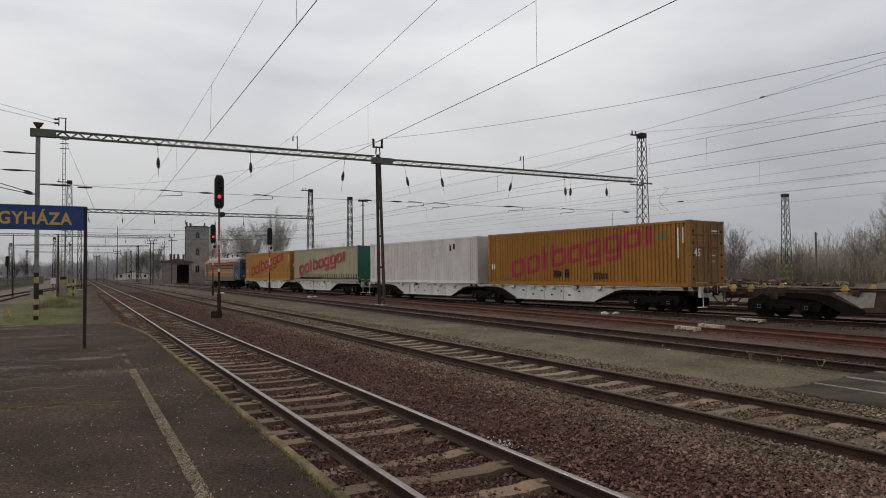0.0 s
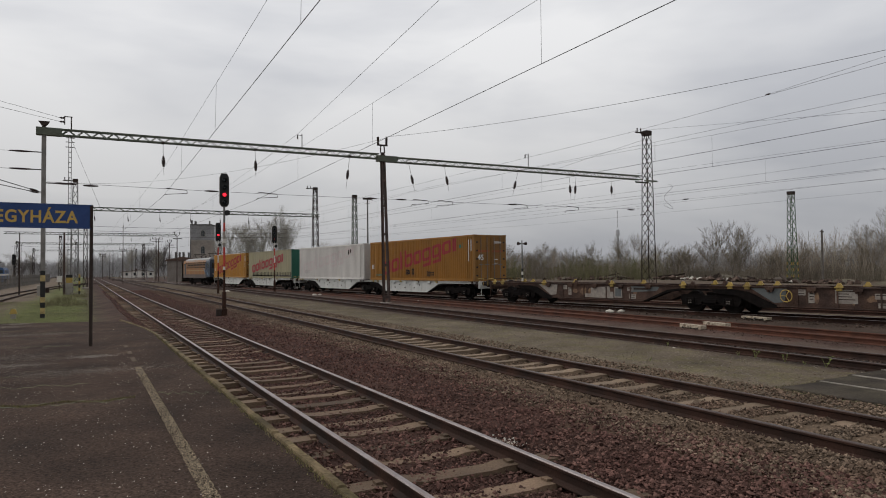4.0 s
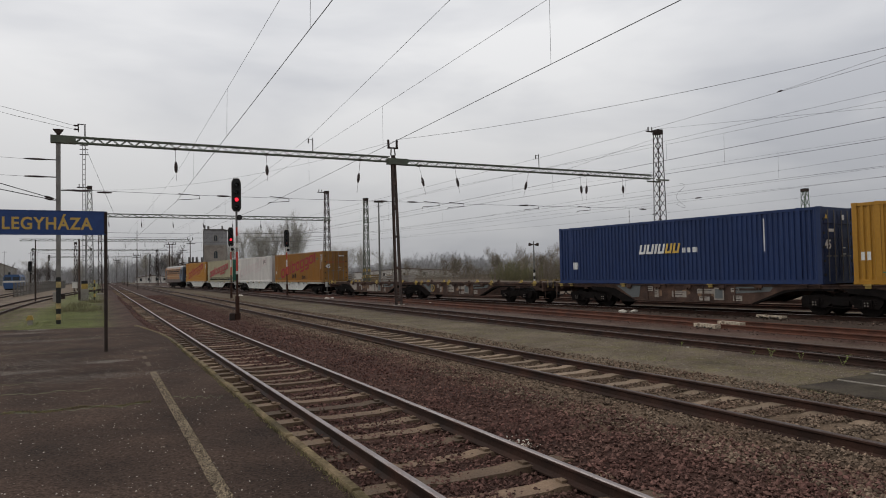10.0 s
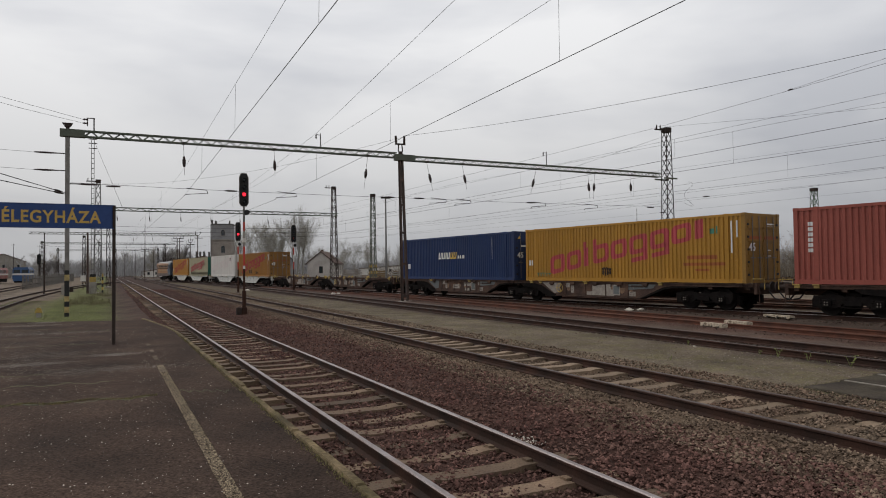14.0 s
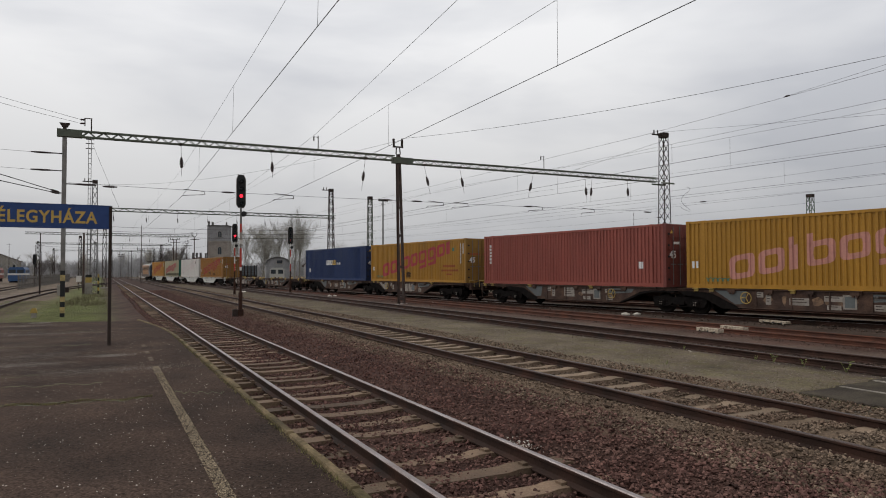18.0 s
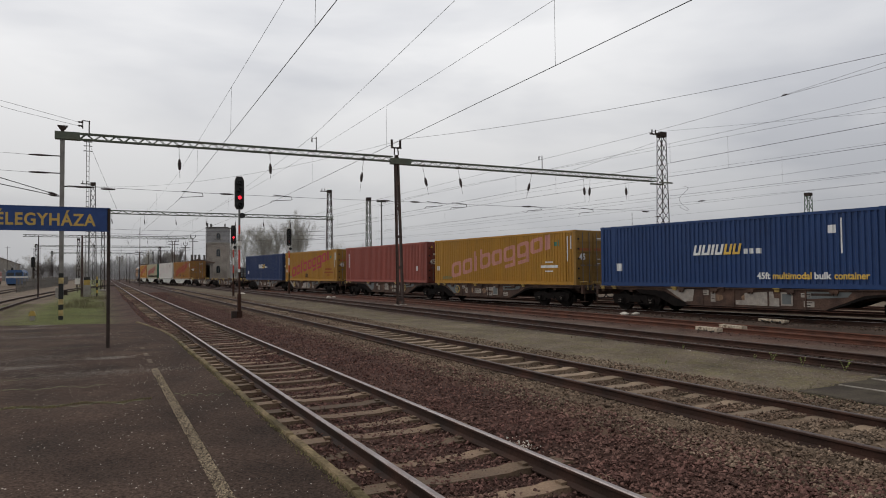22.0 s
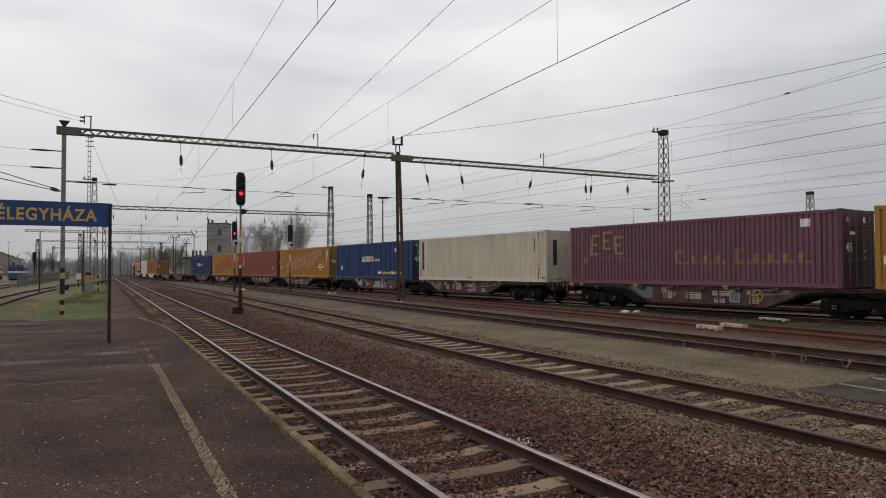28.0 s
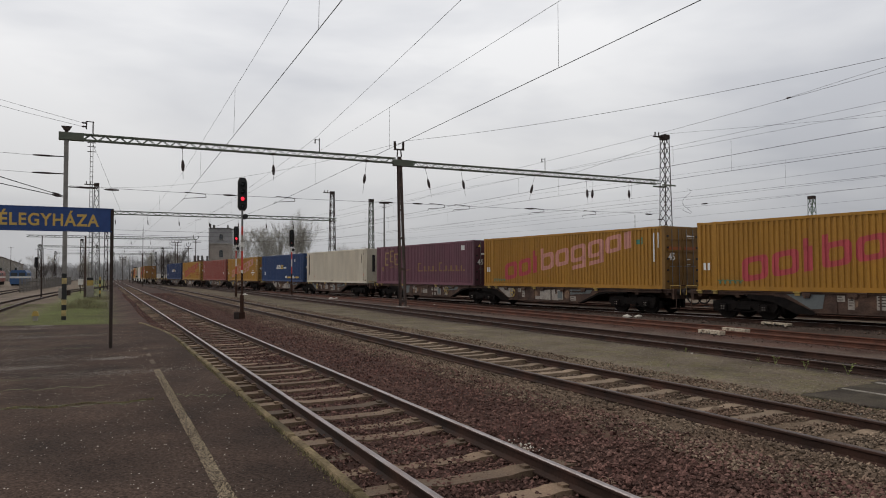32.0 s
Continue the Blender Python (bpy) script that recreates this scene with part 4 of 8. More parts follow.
# ---- signals ----
def light_signal(x, y, hgt, heads, label, red=True, s=1.0, bands=True):
    """A colour light signal: foot, banded post, black head with hooded lamps."""
    t = empty("railway_signal", label, "railway signal", "railway signals", pose(x, y, -0.3))
    Geo().bevel_box(-0.18 * s, 0.18 * s, -0.18 * s, 0.18 * s, -0.2, 0.22, 0.04).ob("foot_box", M_RUST, t)
    Geo().bevel_box(-0.10 * s, 0.10 * s, -0.10 * s, 0.10 * s, 0.25, 1.3, 0.03).ob("base_post", M_RUST, t)
    top = hgt - heads * s + 0.5
    if bands is True:
        bands = [(1.3, 2.3, M_RUST)] + [(2.3 + 0.7 * k, min(3.0 + 0.7 * k, top), (M_RED, M_WHITE)[k % 2]) for k in range(int((top - 2.3) / 0.7) + 1)]
    for za, zb, m in bands or [(1.3, top, M_STEEL_DARK)]:
        Geo().tube((0, 0, za), (0, 0, min(zb, top)), 0.058 * s, sides=10).ob("post_band", m, t)
    z0, z1 = hgt - heads * s, hgt + 0.3
    g = Geo()
    w = 0.24 * s
    poly = [(-w, z0 + 0.15), (-w, z1 - 0.2), (-w * 0.6, z1), (w * 0.6, z1), (w, z1 - 0.2), (w, z0 + 0.15), (w * 0.6, z0), (-w * 0.6, z0)]
    g.prism(poly, "y", -0.05, 0.0)
    g.box(-0.13 * s, 0.13 * s, 0.0, 0.25, z0 + 0.15, z1 - 0.15)
    g.ob("signal_head", M_BLACK, t, "black signal backboard")
    rim = [(a * 1.09, z0 + (b - z0) * 1.03 - 0.02) for a, b in poly]
    Geo().prism(rim, "y", 0.005, 0.012).ob("rim", M_PLATE, t, "thin pale rim")
    Geo().tube((0.12, -0.12, z0 - 0.3), (0.12, 0.12, z0 - 0.3), 0.15 * s, sides=12).ob("marker_lamp", M_BLACK, t)
    n = 4
    for i in range(n):
        zz = z1 - 0.3 - i * (z1 - z0 - 0.5) / (n - 1)
        Geo().tube((0, -0.052, zz), (0, -0.24 * s, zz - 0.01), 0.12 * s, 0.125 * s, 10, False).ob("lamp_hood", M_BLACK, t)
        lit = red and i == 2
        Geo().lathe((0, -0.055, zz), (0, -0.1, zz), [(0, 0.10 * s), (0.02, 0.085 * s), (0.03, 0.03 * s)], 10).ob("lamp_lens", M_RED_LIGHT if lit else M_GLASS, t, "lit red lens" if lit else "dark unlit lens")
    return t


near_signal = light_signal(5.8, 32.8, 6.5, 1.45, "tall colour light signal showing red between two tracks", True, 0.85, [(1.3, 2.3, M_RUST), (2.3, 2.45, M_WHITE), (2.45, 3.35, M_RED), (3.35, 4.1, M_PLATE), (4.1, 4.5, M_RED), (4.5, 9.0, M_STEEL_GREY)])
Geo().bevel_box(-0.36, -0.12, -0.10, 0.10, 0.14, 0.5, 0.04).ob("junction_box", M_STEEL_DARK, near_signal, "dark steel junction box")
Geo().line([(-0.29, 0, 0.24), (-0.3, 0, -0.1)], 0.03, 6).ob("cable", M_BLACK, near_signal)
Geo().bevel_box(-0.13, 0.13, -0.13, 0.13, 0.2, 0.5, 0.03).ob("base_sleeve", M_RUST, near_signal)
Geo().box(-0.09, 0.09, -0.075, -0.06, 3.55, 3.75).ob("pale_plate", M_WHITE, near_signal, "small pale plate")
light_signal(10.7, 63.5, 6.3, 1.45, "colour light signal showing red on a banded post", True, 0.95)
light_signal(16.4, 66.0, 6.3, 1.45, "colour light signal with dark lenses", False, 0.95)


# ---- station name board ----
def name_board():
    y = 17.0
    t = empty("station_sign", "blue station name board with yellow letters on two dark posts", "station sign", "", pose(0, y, PLATFORM_Z))
    Geo().bevel_box(-5.4, 0.13, -0.03, 0.03, 2.62, 3.12, 0.01).ob("board", M_SIGN_BLUE, t)
    for z in (2.60, 3.115):
        Geo().box(-5.4, 0.145, -0.035, 0.035, z, z + 0.018).ob("board_frame", M_SIGN_BLUE, t)
    for x in (0.145, -5.4):
        Geo().box(x - 0.035, x + 0.035, -0.03, 0.03, 0, 3.13).ob("post", M_STEEL_DARK, t)
    words("letters", "ÉLEGYHÁZA", 0.365, M_SIGN_YELLOW, t, pose(-0.13, -0.032, 2.725, 90, 0, 0) @ Matrix.Diagonal((0.855, 1, 1, 1)), align="RIGHT", bold=0.009, spacing=1.12, label="yellow capital letters")
    return t


name_board()


# ---- the freight train ----
BOX_L, BOX_H, BOX_W, DECK = 13.716, 2.896, 2.5, 1.175
CONTAINER_PAINT = {
    "yellow": paint("faded_yellow_container", (0.36, 0.18, 0.022), 0.5, 0.35), "amber": paint("ochre_container", (0.29, 0.128, 0.018), 0.5, 0.35), "orange": paint("orange_yellow_container", (0.42, 0.20, 0.03), 0.5, 0.3),
    "ochre": paint("dirty_ochre_container", (0.315, 0.152, 0.02), 0.55, 0.4),
    "green": paint("dark_green_end", (0.02, 0.10, 0.07), 0.5), "tarp": paint("khaki_tarpaulin", (0.30, 0.27, 0.17), 0.7, 0.3),
    "white": paint("dirty_white_container", (0.63, 0.60, 0.56), 0.5, 0.25), "cream": paint("cream_container", (0.55, 0.49, 0.39), 0.5, 0.2),
    "blue": paint("deep_blue_container", (0.012, 0.030, 0.10), 0.5, 0.35), "red": paint("brick_red_container", (0.26, 0.068, 0.05), 0.5, 0.3),
    "purple": paint("dull_purple_container", (0.138, 0.056, 0.075), 0.5, 0.3),
    "mid_blue": paint("mid_blue_container", (0.016, 0.042, 0.125), 0.5, 0.3)}
# end walls: own base tones, most darker than the sides, besides stronger dirt
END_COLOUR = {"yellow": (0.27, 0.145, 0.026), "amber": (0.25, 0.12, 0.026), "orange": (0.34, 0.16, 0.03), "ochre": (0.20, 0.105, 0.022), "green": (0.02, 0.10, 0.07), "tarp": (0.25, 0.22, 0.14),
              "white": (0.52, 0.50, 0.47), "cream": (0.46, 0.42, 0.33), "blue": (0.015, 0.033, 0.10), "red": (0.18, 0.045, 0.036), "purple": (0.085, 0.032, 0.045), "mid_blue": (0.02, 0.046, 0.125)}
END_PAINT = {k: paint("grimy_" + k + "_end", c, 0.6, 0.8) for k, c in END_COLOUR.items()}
M_PINK = paint("faded_pink_lettering", (0.40, 0.062, 0.075), 0.6, 0.3, scale=2.5)
M_MAGENTA = paint("magenta_red_lettering", (0.33, 0.04, 0.05), 0.6, 0.3, scale=2.5)
M_PALE_PINK = paint("pale_pink_lettering", (0.50, 0.235, 0.19), 0.6, 0.3, scale=2.5)
M_TEAL = paint("teal_lettering", (0.05, 0.18, 0.13), 0.55)
M_GOLD = paint("dull_gold_lettering", (0.25, 0.15, 0.07), 0.65, 0.5)
M_CREAM = paint("cream_lettering", (0.36, 0.27, 0.13), 0.55)
M_MARK_WHITE = paint("white_lettering", (0.66, 0.66, 0.64), 0.55, 0.2)
M_MARK_YELLOW = paint("yellow_lettering", (0.58, 0.38, 0.08), 0.55, 0.2)


RIB_Y0, RIB_Y1, RIB_N = -BOX_L + 0.16, -0.16, 62
RIB_P = (RIB_Y1 - RIB_Y0) / RIB_N
RIB_STEPS = ((0.0, 0.0), (0.20, 0.0), (0.40, 0.0), (0.52, -0.038), (0.70, -0.038), (0.88, -0.038))


def rib_points(ya, yb):
    """The corrugated side's outline between two distances: (depth, y) at every bend."""
    bends = [(d, RIB_Y0 + (i + f) * RIB_P) for i in range(RIB_N) for f, d in RIB_STEPS] + [(0.0, RIB_Y1)]
    ys, ds = [y for d, y in bends], [d for d, y in bends]
    inside = [(d, y) for d, y in bends if ya < y < yb]
    return [(float(np.interp(ya, ys, ds)), ya)] + inside + [(float(np.interp(yb, ys, ds)), yb)]


def corrugated(g, side_x, z0, z1, out):
    """A trapezoid-corrugated steel panel in the plane x = side_x, its ribs upright, out = -1 or 1."""
    pts = rib_points(RIB_Y0, RIB_Y1)
    vs = [(side_x + out * d, y, z) for z in (z0, z1) for d, y in pts]
    k = len(pts)
    g.add(vs, [((i, i + 1, k + i + 1, k + i) if out > 0 else (i + 1, i, k + i, k + i + 1)) for i in range(k - 1)])


def painted(g, ya, yb, low, high, flat=False):
    """Paint on the near side between two distances, from low(y) to high(y), that follows the ribs."""
    ya, yb = min(ya, yb), max(ya, yb)
    x = -BOX_W / 2 + 0.012 - 0.004
    pts = [(0.014, ya + (yb - ya) * i / 12) for i in range(13)] if flat else rib_points(ya, yb)
    k = len(pts)
    vs = [(x - d if not flat else -BOX_W / 2 - 0.012, y, h(y)) for h in (low, high) for d, y in pts]
    g.add(vs, [(i + 1, i, k + i, k + i + 1) for i in range(k - 1)])


def slanted_word(t, y_from, z_from, y_to, z_to, h0, h1, kinds, material, flat=False, label="slanted plain lettering blocks"):
    """A brand word as a rising row of plain rounded rings painted on the near side of a container; y runs towards its rear."""
    total = sum(k[0] for k in kinds)
    at = 0.0
    line = lambda y: (y - y_from) / (y_to - y_from)
    base = lambda y: z_from + (z_to - z_from) * line(y)
    for i, (width, up, down, shape) in enumerate(kinds):
        stride = (y_to - y_from) * width / total
        ya, w = y_from + (y_to - y_from) * at / total, stride * 0.88
        h = h0 + (h1 - h0) * at / total
        at += width
        g = Geo()
        stroke = 0.255 / width ** 0.7
        bulge = lambda u: max(1 - abs(2 * u - 1) ** 5, 0.0) ** 0.2
        inner = lambda u: max(1 - abs(2 * (u - stroke) / (1 - 2 * stroke) - 1) ** 5, 0.0) ** 0.2 if stroke < u < 1 - stroke else 0.0
        share = lambda y: min(max((y - ya) / w, 0.0), 1.0)
        def curve(f, c, k):
            return lambda y: base(y) + h * (c + k * f(share(y)))
        if shape == "ring":
            for u0, u1 in ((0.005, stroke), (1 - stroke, 0.995)):
                painted(g, ya + w * u0, ya + w * u1, curve(bulge, 0.5, -0.5), curve(bulge, 0.5, 0.5), flat)
            painted(g, ya + w * stroke, ya + w * (1 - stroke), curve(inner, 0.5, 0.27), curve(bulge, 0.5, 0.5), flat)
            painted(g, ya + w * stroke, ya + w * (1 - stroke), curve(bulge, 0.5, -0.5), curve(inner, 0.5, -0.27), flat)
        else:
            painted(g, ya + w * 0.05, ya + w * 0.62, lambda y: base(y), lambda y: base(y) + h, flat)
        if up:
            painted(g, ya + w * 0.03, ya + w * stroke, lambda y: base(y) + h * 0.9, lambda y: base(y) + h * (1 + up), flat)
        if down:
            painted(g, ya + w * (1 - stroke), ya + w * 0.995, lambda y: base(y) - h * down, lambda y: base(y) + h * 0.2, flat)
            painted(g, ya + w * 0.1, ya + w * (1 - stroke), lambda y: base(y) - h * down, lambda y: base(y) - h * (down - 0.24), flat)
        g.ob("lettering_block", material(i) if callable(material) else material, t, label)


NINE = [(1.12, 0, 0, "ring"), (1.05, 0, 0, "ring"), (0.62, 0.35, 0, "bar"), (1.05, 0.35, 0, "ring"), (1.05, 0, 0, "ring"), (1.08, 0, 0.42, "ring"), (1.08, 0, 0.42, "ring"), (1.05, 0, 0, "ring"), (0.72, 0, 0, "bar")]


def plates(t, items, material, label, flat=False):
    """Painted marks on the near side: (y, z, length, height)."""
    for y, z, a, b in items:
        g = Geo()
        painted(g, y - a, y, lambda q: z, lambda q: z + b, flat)
        g.ob("painted_mark", material, t, label)


def scribble(t, y, z, length, height, material, loops, r, label="dark scrawled graffiti loops"):
    """Scrawled paint on the near side: a looping line, y its front end."""
    g = Geo()
    pts = []
    for i in range(loops * 8 + 1):
        a = 2 * math.pi * i / 8
        pts.append((-BOX_W / 2 - 0.004, y - length * (i / (loops * 8)) - length / loops * 0.35 * math.sin(a), z + height * (0.5 + 0.5 * math.cos(a) * (0.75 + 0.25 * math.sin(i * 1.7)))))
    vs = []
    for i, (x, ya, za) in enumerate(pts):
        p, q = pts[max(i - 1, 0)], pts[min(i + 1, len(pts) - 1)]
        d = Vector((0, q[1] - p[1], q[2] - p[2])).normalized() * r
        vs += [(x, ya - d.z, za + d.y), (x, ya + d.z, za - d.y)]
    g.add(vs, [(2 * i, 2 * i + 1, 2 * i + 3, 2 * i + 2) for i in range(len(pts) - 1)])
    g.ob("painted_mark", material, t, label)


M_FAINT_PINK = paint("faint_pink_paint", (0.64, 0.565, 0.54), 0.6, 0.3)
M_FAINT_GREY = paint("faint_grey_paint", (0.42, 0.41, 0.39), 0.6, 0.3)
M_HATCH = mat("blackened_rusty_hatch", (0.05, 0.038, 0.032), 0.85, vary=0.4, scale=4, fine=25, tint=(0.14, 0.09, 0.06), tint_scale=3, tint_amount=0.7)
M_FADED_ORANGE = paint("faded_red_orange_paint", (0.33, 0.095, 0.03), 0.65, 0.8)


def container(colour, label, end_colour=None, tarp=False, doors=True):
    """A 45-foot high-cube container: y = 0 at its front, the rear at -BOX_L, z = 0 under its floor."""
    t = empty("shipping_container", label, "shipping container", "containers on the train")
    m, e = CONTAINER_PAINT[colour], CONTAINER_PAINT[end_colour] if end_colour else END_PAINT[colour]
    w, h, L = BOX_W / 2, BOX_H, BOX_L
    for s, nm in ((-1, "side_panel"), (1, "side_panel")):
        g = Geo()
        if tarp:
            n = 60
            pts = [(0.02 * math.sin(i * 1.7) + 0.01 * math.sin(i * 4.1), -L + 0.15 + (L - 1.55) * i / n) for i in range(n + 1)]
            vs = [(s * (w - 0.03) + s * d * k, y, z) for z, k in ((0.32, 0.4), (0.9, 1.0), (2.0, 1.0), (h - 0.1, 0.2)) for d, y in pts]
            k = n + 1
            g.add(vs, [(r * k + i, r * k + i + 1, (r + 1) * k + i + 1, (r + 1) * k + i) for r in range(3) for i in range(n)])
            g.ob("curtain", m, t, "loose khaki curtain")
            for i in range(26):
                y = -L + 0.4 + i * 0.46
                Geo().box(s * w - 0.02, s * w + 0.012, y, y + 0.045, 0.2, 0.62).ob("strap", M_BLACK, t)
            Geo().box(min(s * w, s * (w - 0.06)), max(s * w, s * (w - 0.06)), -1.4, -0.02, 0.2, h - 0.05).ob("front_side_board", m, t)
            Geo().box(min(s * w, s * (w - 0.06)), max(s * w, s * (w - 0.06)), -L + 0.02, -L + 0.2, 0.2, h - 0.05).ob("corner_board", e, t)
        else:
            corrugated(g, s * (w - 0.012), 0.16, h - 0.1, s)
            g.ob(nm, m, t)
        Geo().box(s * w - 0.05 * (s > 0), s * w + 0.05 * (s < 0), -L + 0.1, -0.1, 0.0, 0.17).ob("bottom_rail", m, t)
        Geo().box(s * w - 0.06 * (s > 0), s * w + 0.06 * (s < 0), -L + 0.1, -0.1, h - 0.12, h - 0.01).ob("top_rail", m, t)
    for y in (-0.09, -0.85, -L + 0.85, -L + 0.09):
        for s in (-1, 1):
            inner = y not in (-0.09, -L + 0.09)
            if inner and tarp:
                continue
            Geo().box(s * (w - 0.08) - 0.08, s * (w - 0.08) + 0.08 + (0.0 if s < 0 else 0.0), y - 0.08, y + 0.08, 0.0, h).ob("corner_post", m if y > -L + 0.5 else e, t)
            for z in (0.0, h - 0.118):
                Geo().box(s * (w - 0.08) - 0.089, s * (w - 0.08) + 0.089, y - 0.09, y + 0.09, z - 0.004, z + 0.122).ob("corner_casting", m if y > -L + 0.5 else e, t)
    g = Geo()
    g.box(-w + 0.05, w - 0.05, -L + 0.1, -0.1, h - 0.05, h - 0.02)
    for i in range(44):
        y = -L + 0.3 + i * 0.3
        g.box(-w + 0.15, w - 0.15, y, y + 0.12, h - 0.02, h + 0.0)
    g.ob("roof", m, t)
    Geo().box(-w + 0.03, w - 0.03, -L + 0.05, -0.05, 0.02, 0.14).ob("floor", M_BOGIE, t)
    g = Geo()
    n = 9
    for i in range(n):
        x = -w + 0.16 + i * (2 * w - 0.32) / n
        g.box(x, x + 0.14, -0.07, -0.03, 0.15, h - 0.12)
    g.box(-w + 0.12, w - 0.12, -0.11, -0.07, 0.1, h - 0.05)
    g.ob("front_wall", m, t)
    if doors:
        for s in (-1, 1):
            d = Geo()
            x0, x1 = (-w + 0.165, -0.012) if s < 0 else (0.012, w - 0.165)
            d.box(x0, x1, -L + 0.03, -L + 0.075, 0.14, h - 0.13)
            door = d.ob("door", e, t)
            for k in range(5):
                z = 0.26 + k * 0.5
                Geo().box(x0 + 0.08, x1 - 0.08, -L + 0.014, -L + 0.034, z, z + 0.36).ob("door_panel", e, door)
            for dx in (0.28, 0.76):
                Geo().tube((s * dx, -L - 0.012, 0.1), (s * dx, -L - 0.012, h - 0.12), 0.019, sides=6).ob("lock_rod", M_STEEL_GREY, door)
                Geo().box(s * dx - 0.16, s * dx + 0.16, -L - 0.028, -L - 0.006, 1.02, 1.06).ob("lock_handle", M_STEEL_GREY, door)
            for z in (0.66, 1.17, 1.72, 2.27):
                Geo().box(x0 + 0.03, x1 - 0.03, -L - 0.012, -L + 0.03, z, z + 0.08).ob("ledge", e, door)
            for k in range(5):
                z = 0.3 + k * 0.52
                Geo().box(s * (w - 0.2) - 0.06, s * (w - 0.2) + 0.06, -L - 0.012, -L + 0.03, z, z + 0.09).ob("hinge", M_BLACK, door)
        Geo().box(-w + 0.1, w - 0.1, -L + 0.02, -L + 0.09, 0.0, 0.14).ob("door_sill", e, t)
        Geo().box(-w + 0.1, w - 0.1, -L + 0.02, -L + 0.09, h - 0.13, h - 0.01).ob("door_header", e, t)
        if colour in ("yellow", "amber", "ochre", "orange"):
            for x0, x1 in ((-w + 0.28, -0.12), (0.12, w - 0.28)):
                Geo().box(x0, x1, -L - 0.001, -L + 0.012, 1.72, 1.94).ob("end_mark", M_FADED_ORANGE, t, "faded red-orange lettering bar")
            for k in range(2):
                Geo().box(0.3, 0.85, -L - 0.001, -L + 0.012, 2.42 - k * 0.12, 2.48 - k * 0.12).ob("end_mark", M_MARK_WHITE, t, "thin plain white lettering bar")
        else:
            Geo().prism([(-w + 0.3, 2.45), (-w + 0.52, 2.45), (-w + 0.41, 2.62)], "y", -L - 0.001, -L + 0.012).ob("end_mark", M_MARK_YELLOW, t, "small yellow warning triangle")
            Geo().box(0.3, 0.5, -L - 0.001, -L + 0.012, 2.42, 2.62).ob("end_mark", M_MARK_WHITE, t, "small white plate")
            Geo().box(-w + 0.5, -w + 0.95, -L - 0.001, -L + 0.012, 1.96, 2.07).ob("end_mark", M_MARK_WHITE, t, "plain white lettering bar")
        for k in range(3):
            Geo().box(0.3, 0.55, -L - 0.001, -L + 0.012, 1.10 + k * 0.12, 1.13 + k * 0.12).ob("end_mark", M_MARK_WHITE, t, "thin plain white lettering bar")
        words("size_number", "45", 0.46, M_MARK_WHITE, t, pose(-w + 0.24, -L - 0.004, 1.33, 90, 0, 0), bold=0.010, label="white painted size number")
    else:
        Geo().box(-w + 0.1, w - 0.1, -L + 0.03, -L + 0.08, 0.0, h - 0.02).ob("end_wall", e, t)
    return t


def wheelset(parent, x, y):
    """An axle with two wheels; it turns about its own x axis. Four pale balance marks sit on each axle-box side."""
    prof = [(-0.82, 0.08), (-0.815, 0.16), (-0.82, 0.17), (-0.82, 0.36), (-0.815, 0.40), (-0.83, 0.405), (-0.83, 0.455), (-0.70, 0.462), (-0.695, 0.49), (-0.68, 0.49), (-0.68, 0.38), (-0.70, 0.36),
            (-0.72, 0.17), (-0.66, 0.10), (0.66, 0.10), (0.72, 0.17), (0.70, 0.36), (0.68, 0.38), (0.68, 0.49), (0.695, 0.49), (0.70, 0.462), (0.83, 0.455), (0.83, 0.405), (0.82, 0.36), (0.82, 0.08)]
    g = Geo()
    g.lathe((0, 0, 0), (1, 0, 0), prof, 20)
    for s in (-1, 1):
        for k in range(3):
            a = k * 2.094
            g.tube((s * 0.8, 0.28 * math.cos(a), 0.28 * math.sin(a)), (s * 0.835, 0.28 * math.cos(a), 0.28 * math.sin(a)), 0.045)
    o = g.ob("wheelset", M_WHEEL, parent)
    o.location = (x, y, 0.46)
    return o


WHEELS = []
M_PANEL = paint("pale_blue_grey_panel", (0.115, 0.125, 0.125), 0.75, 0.5)


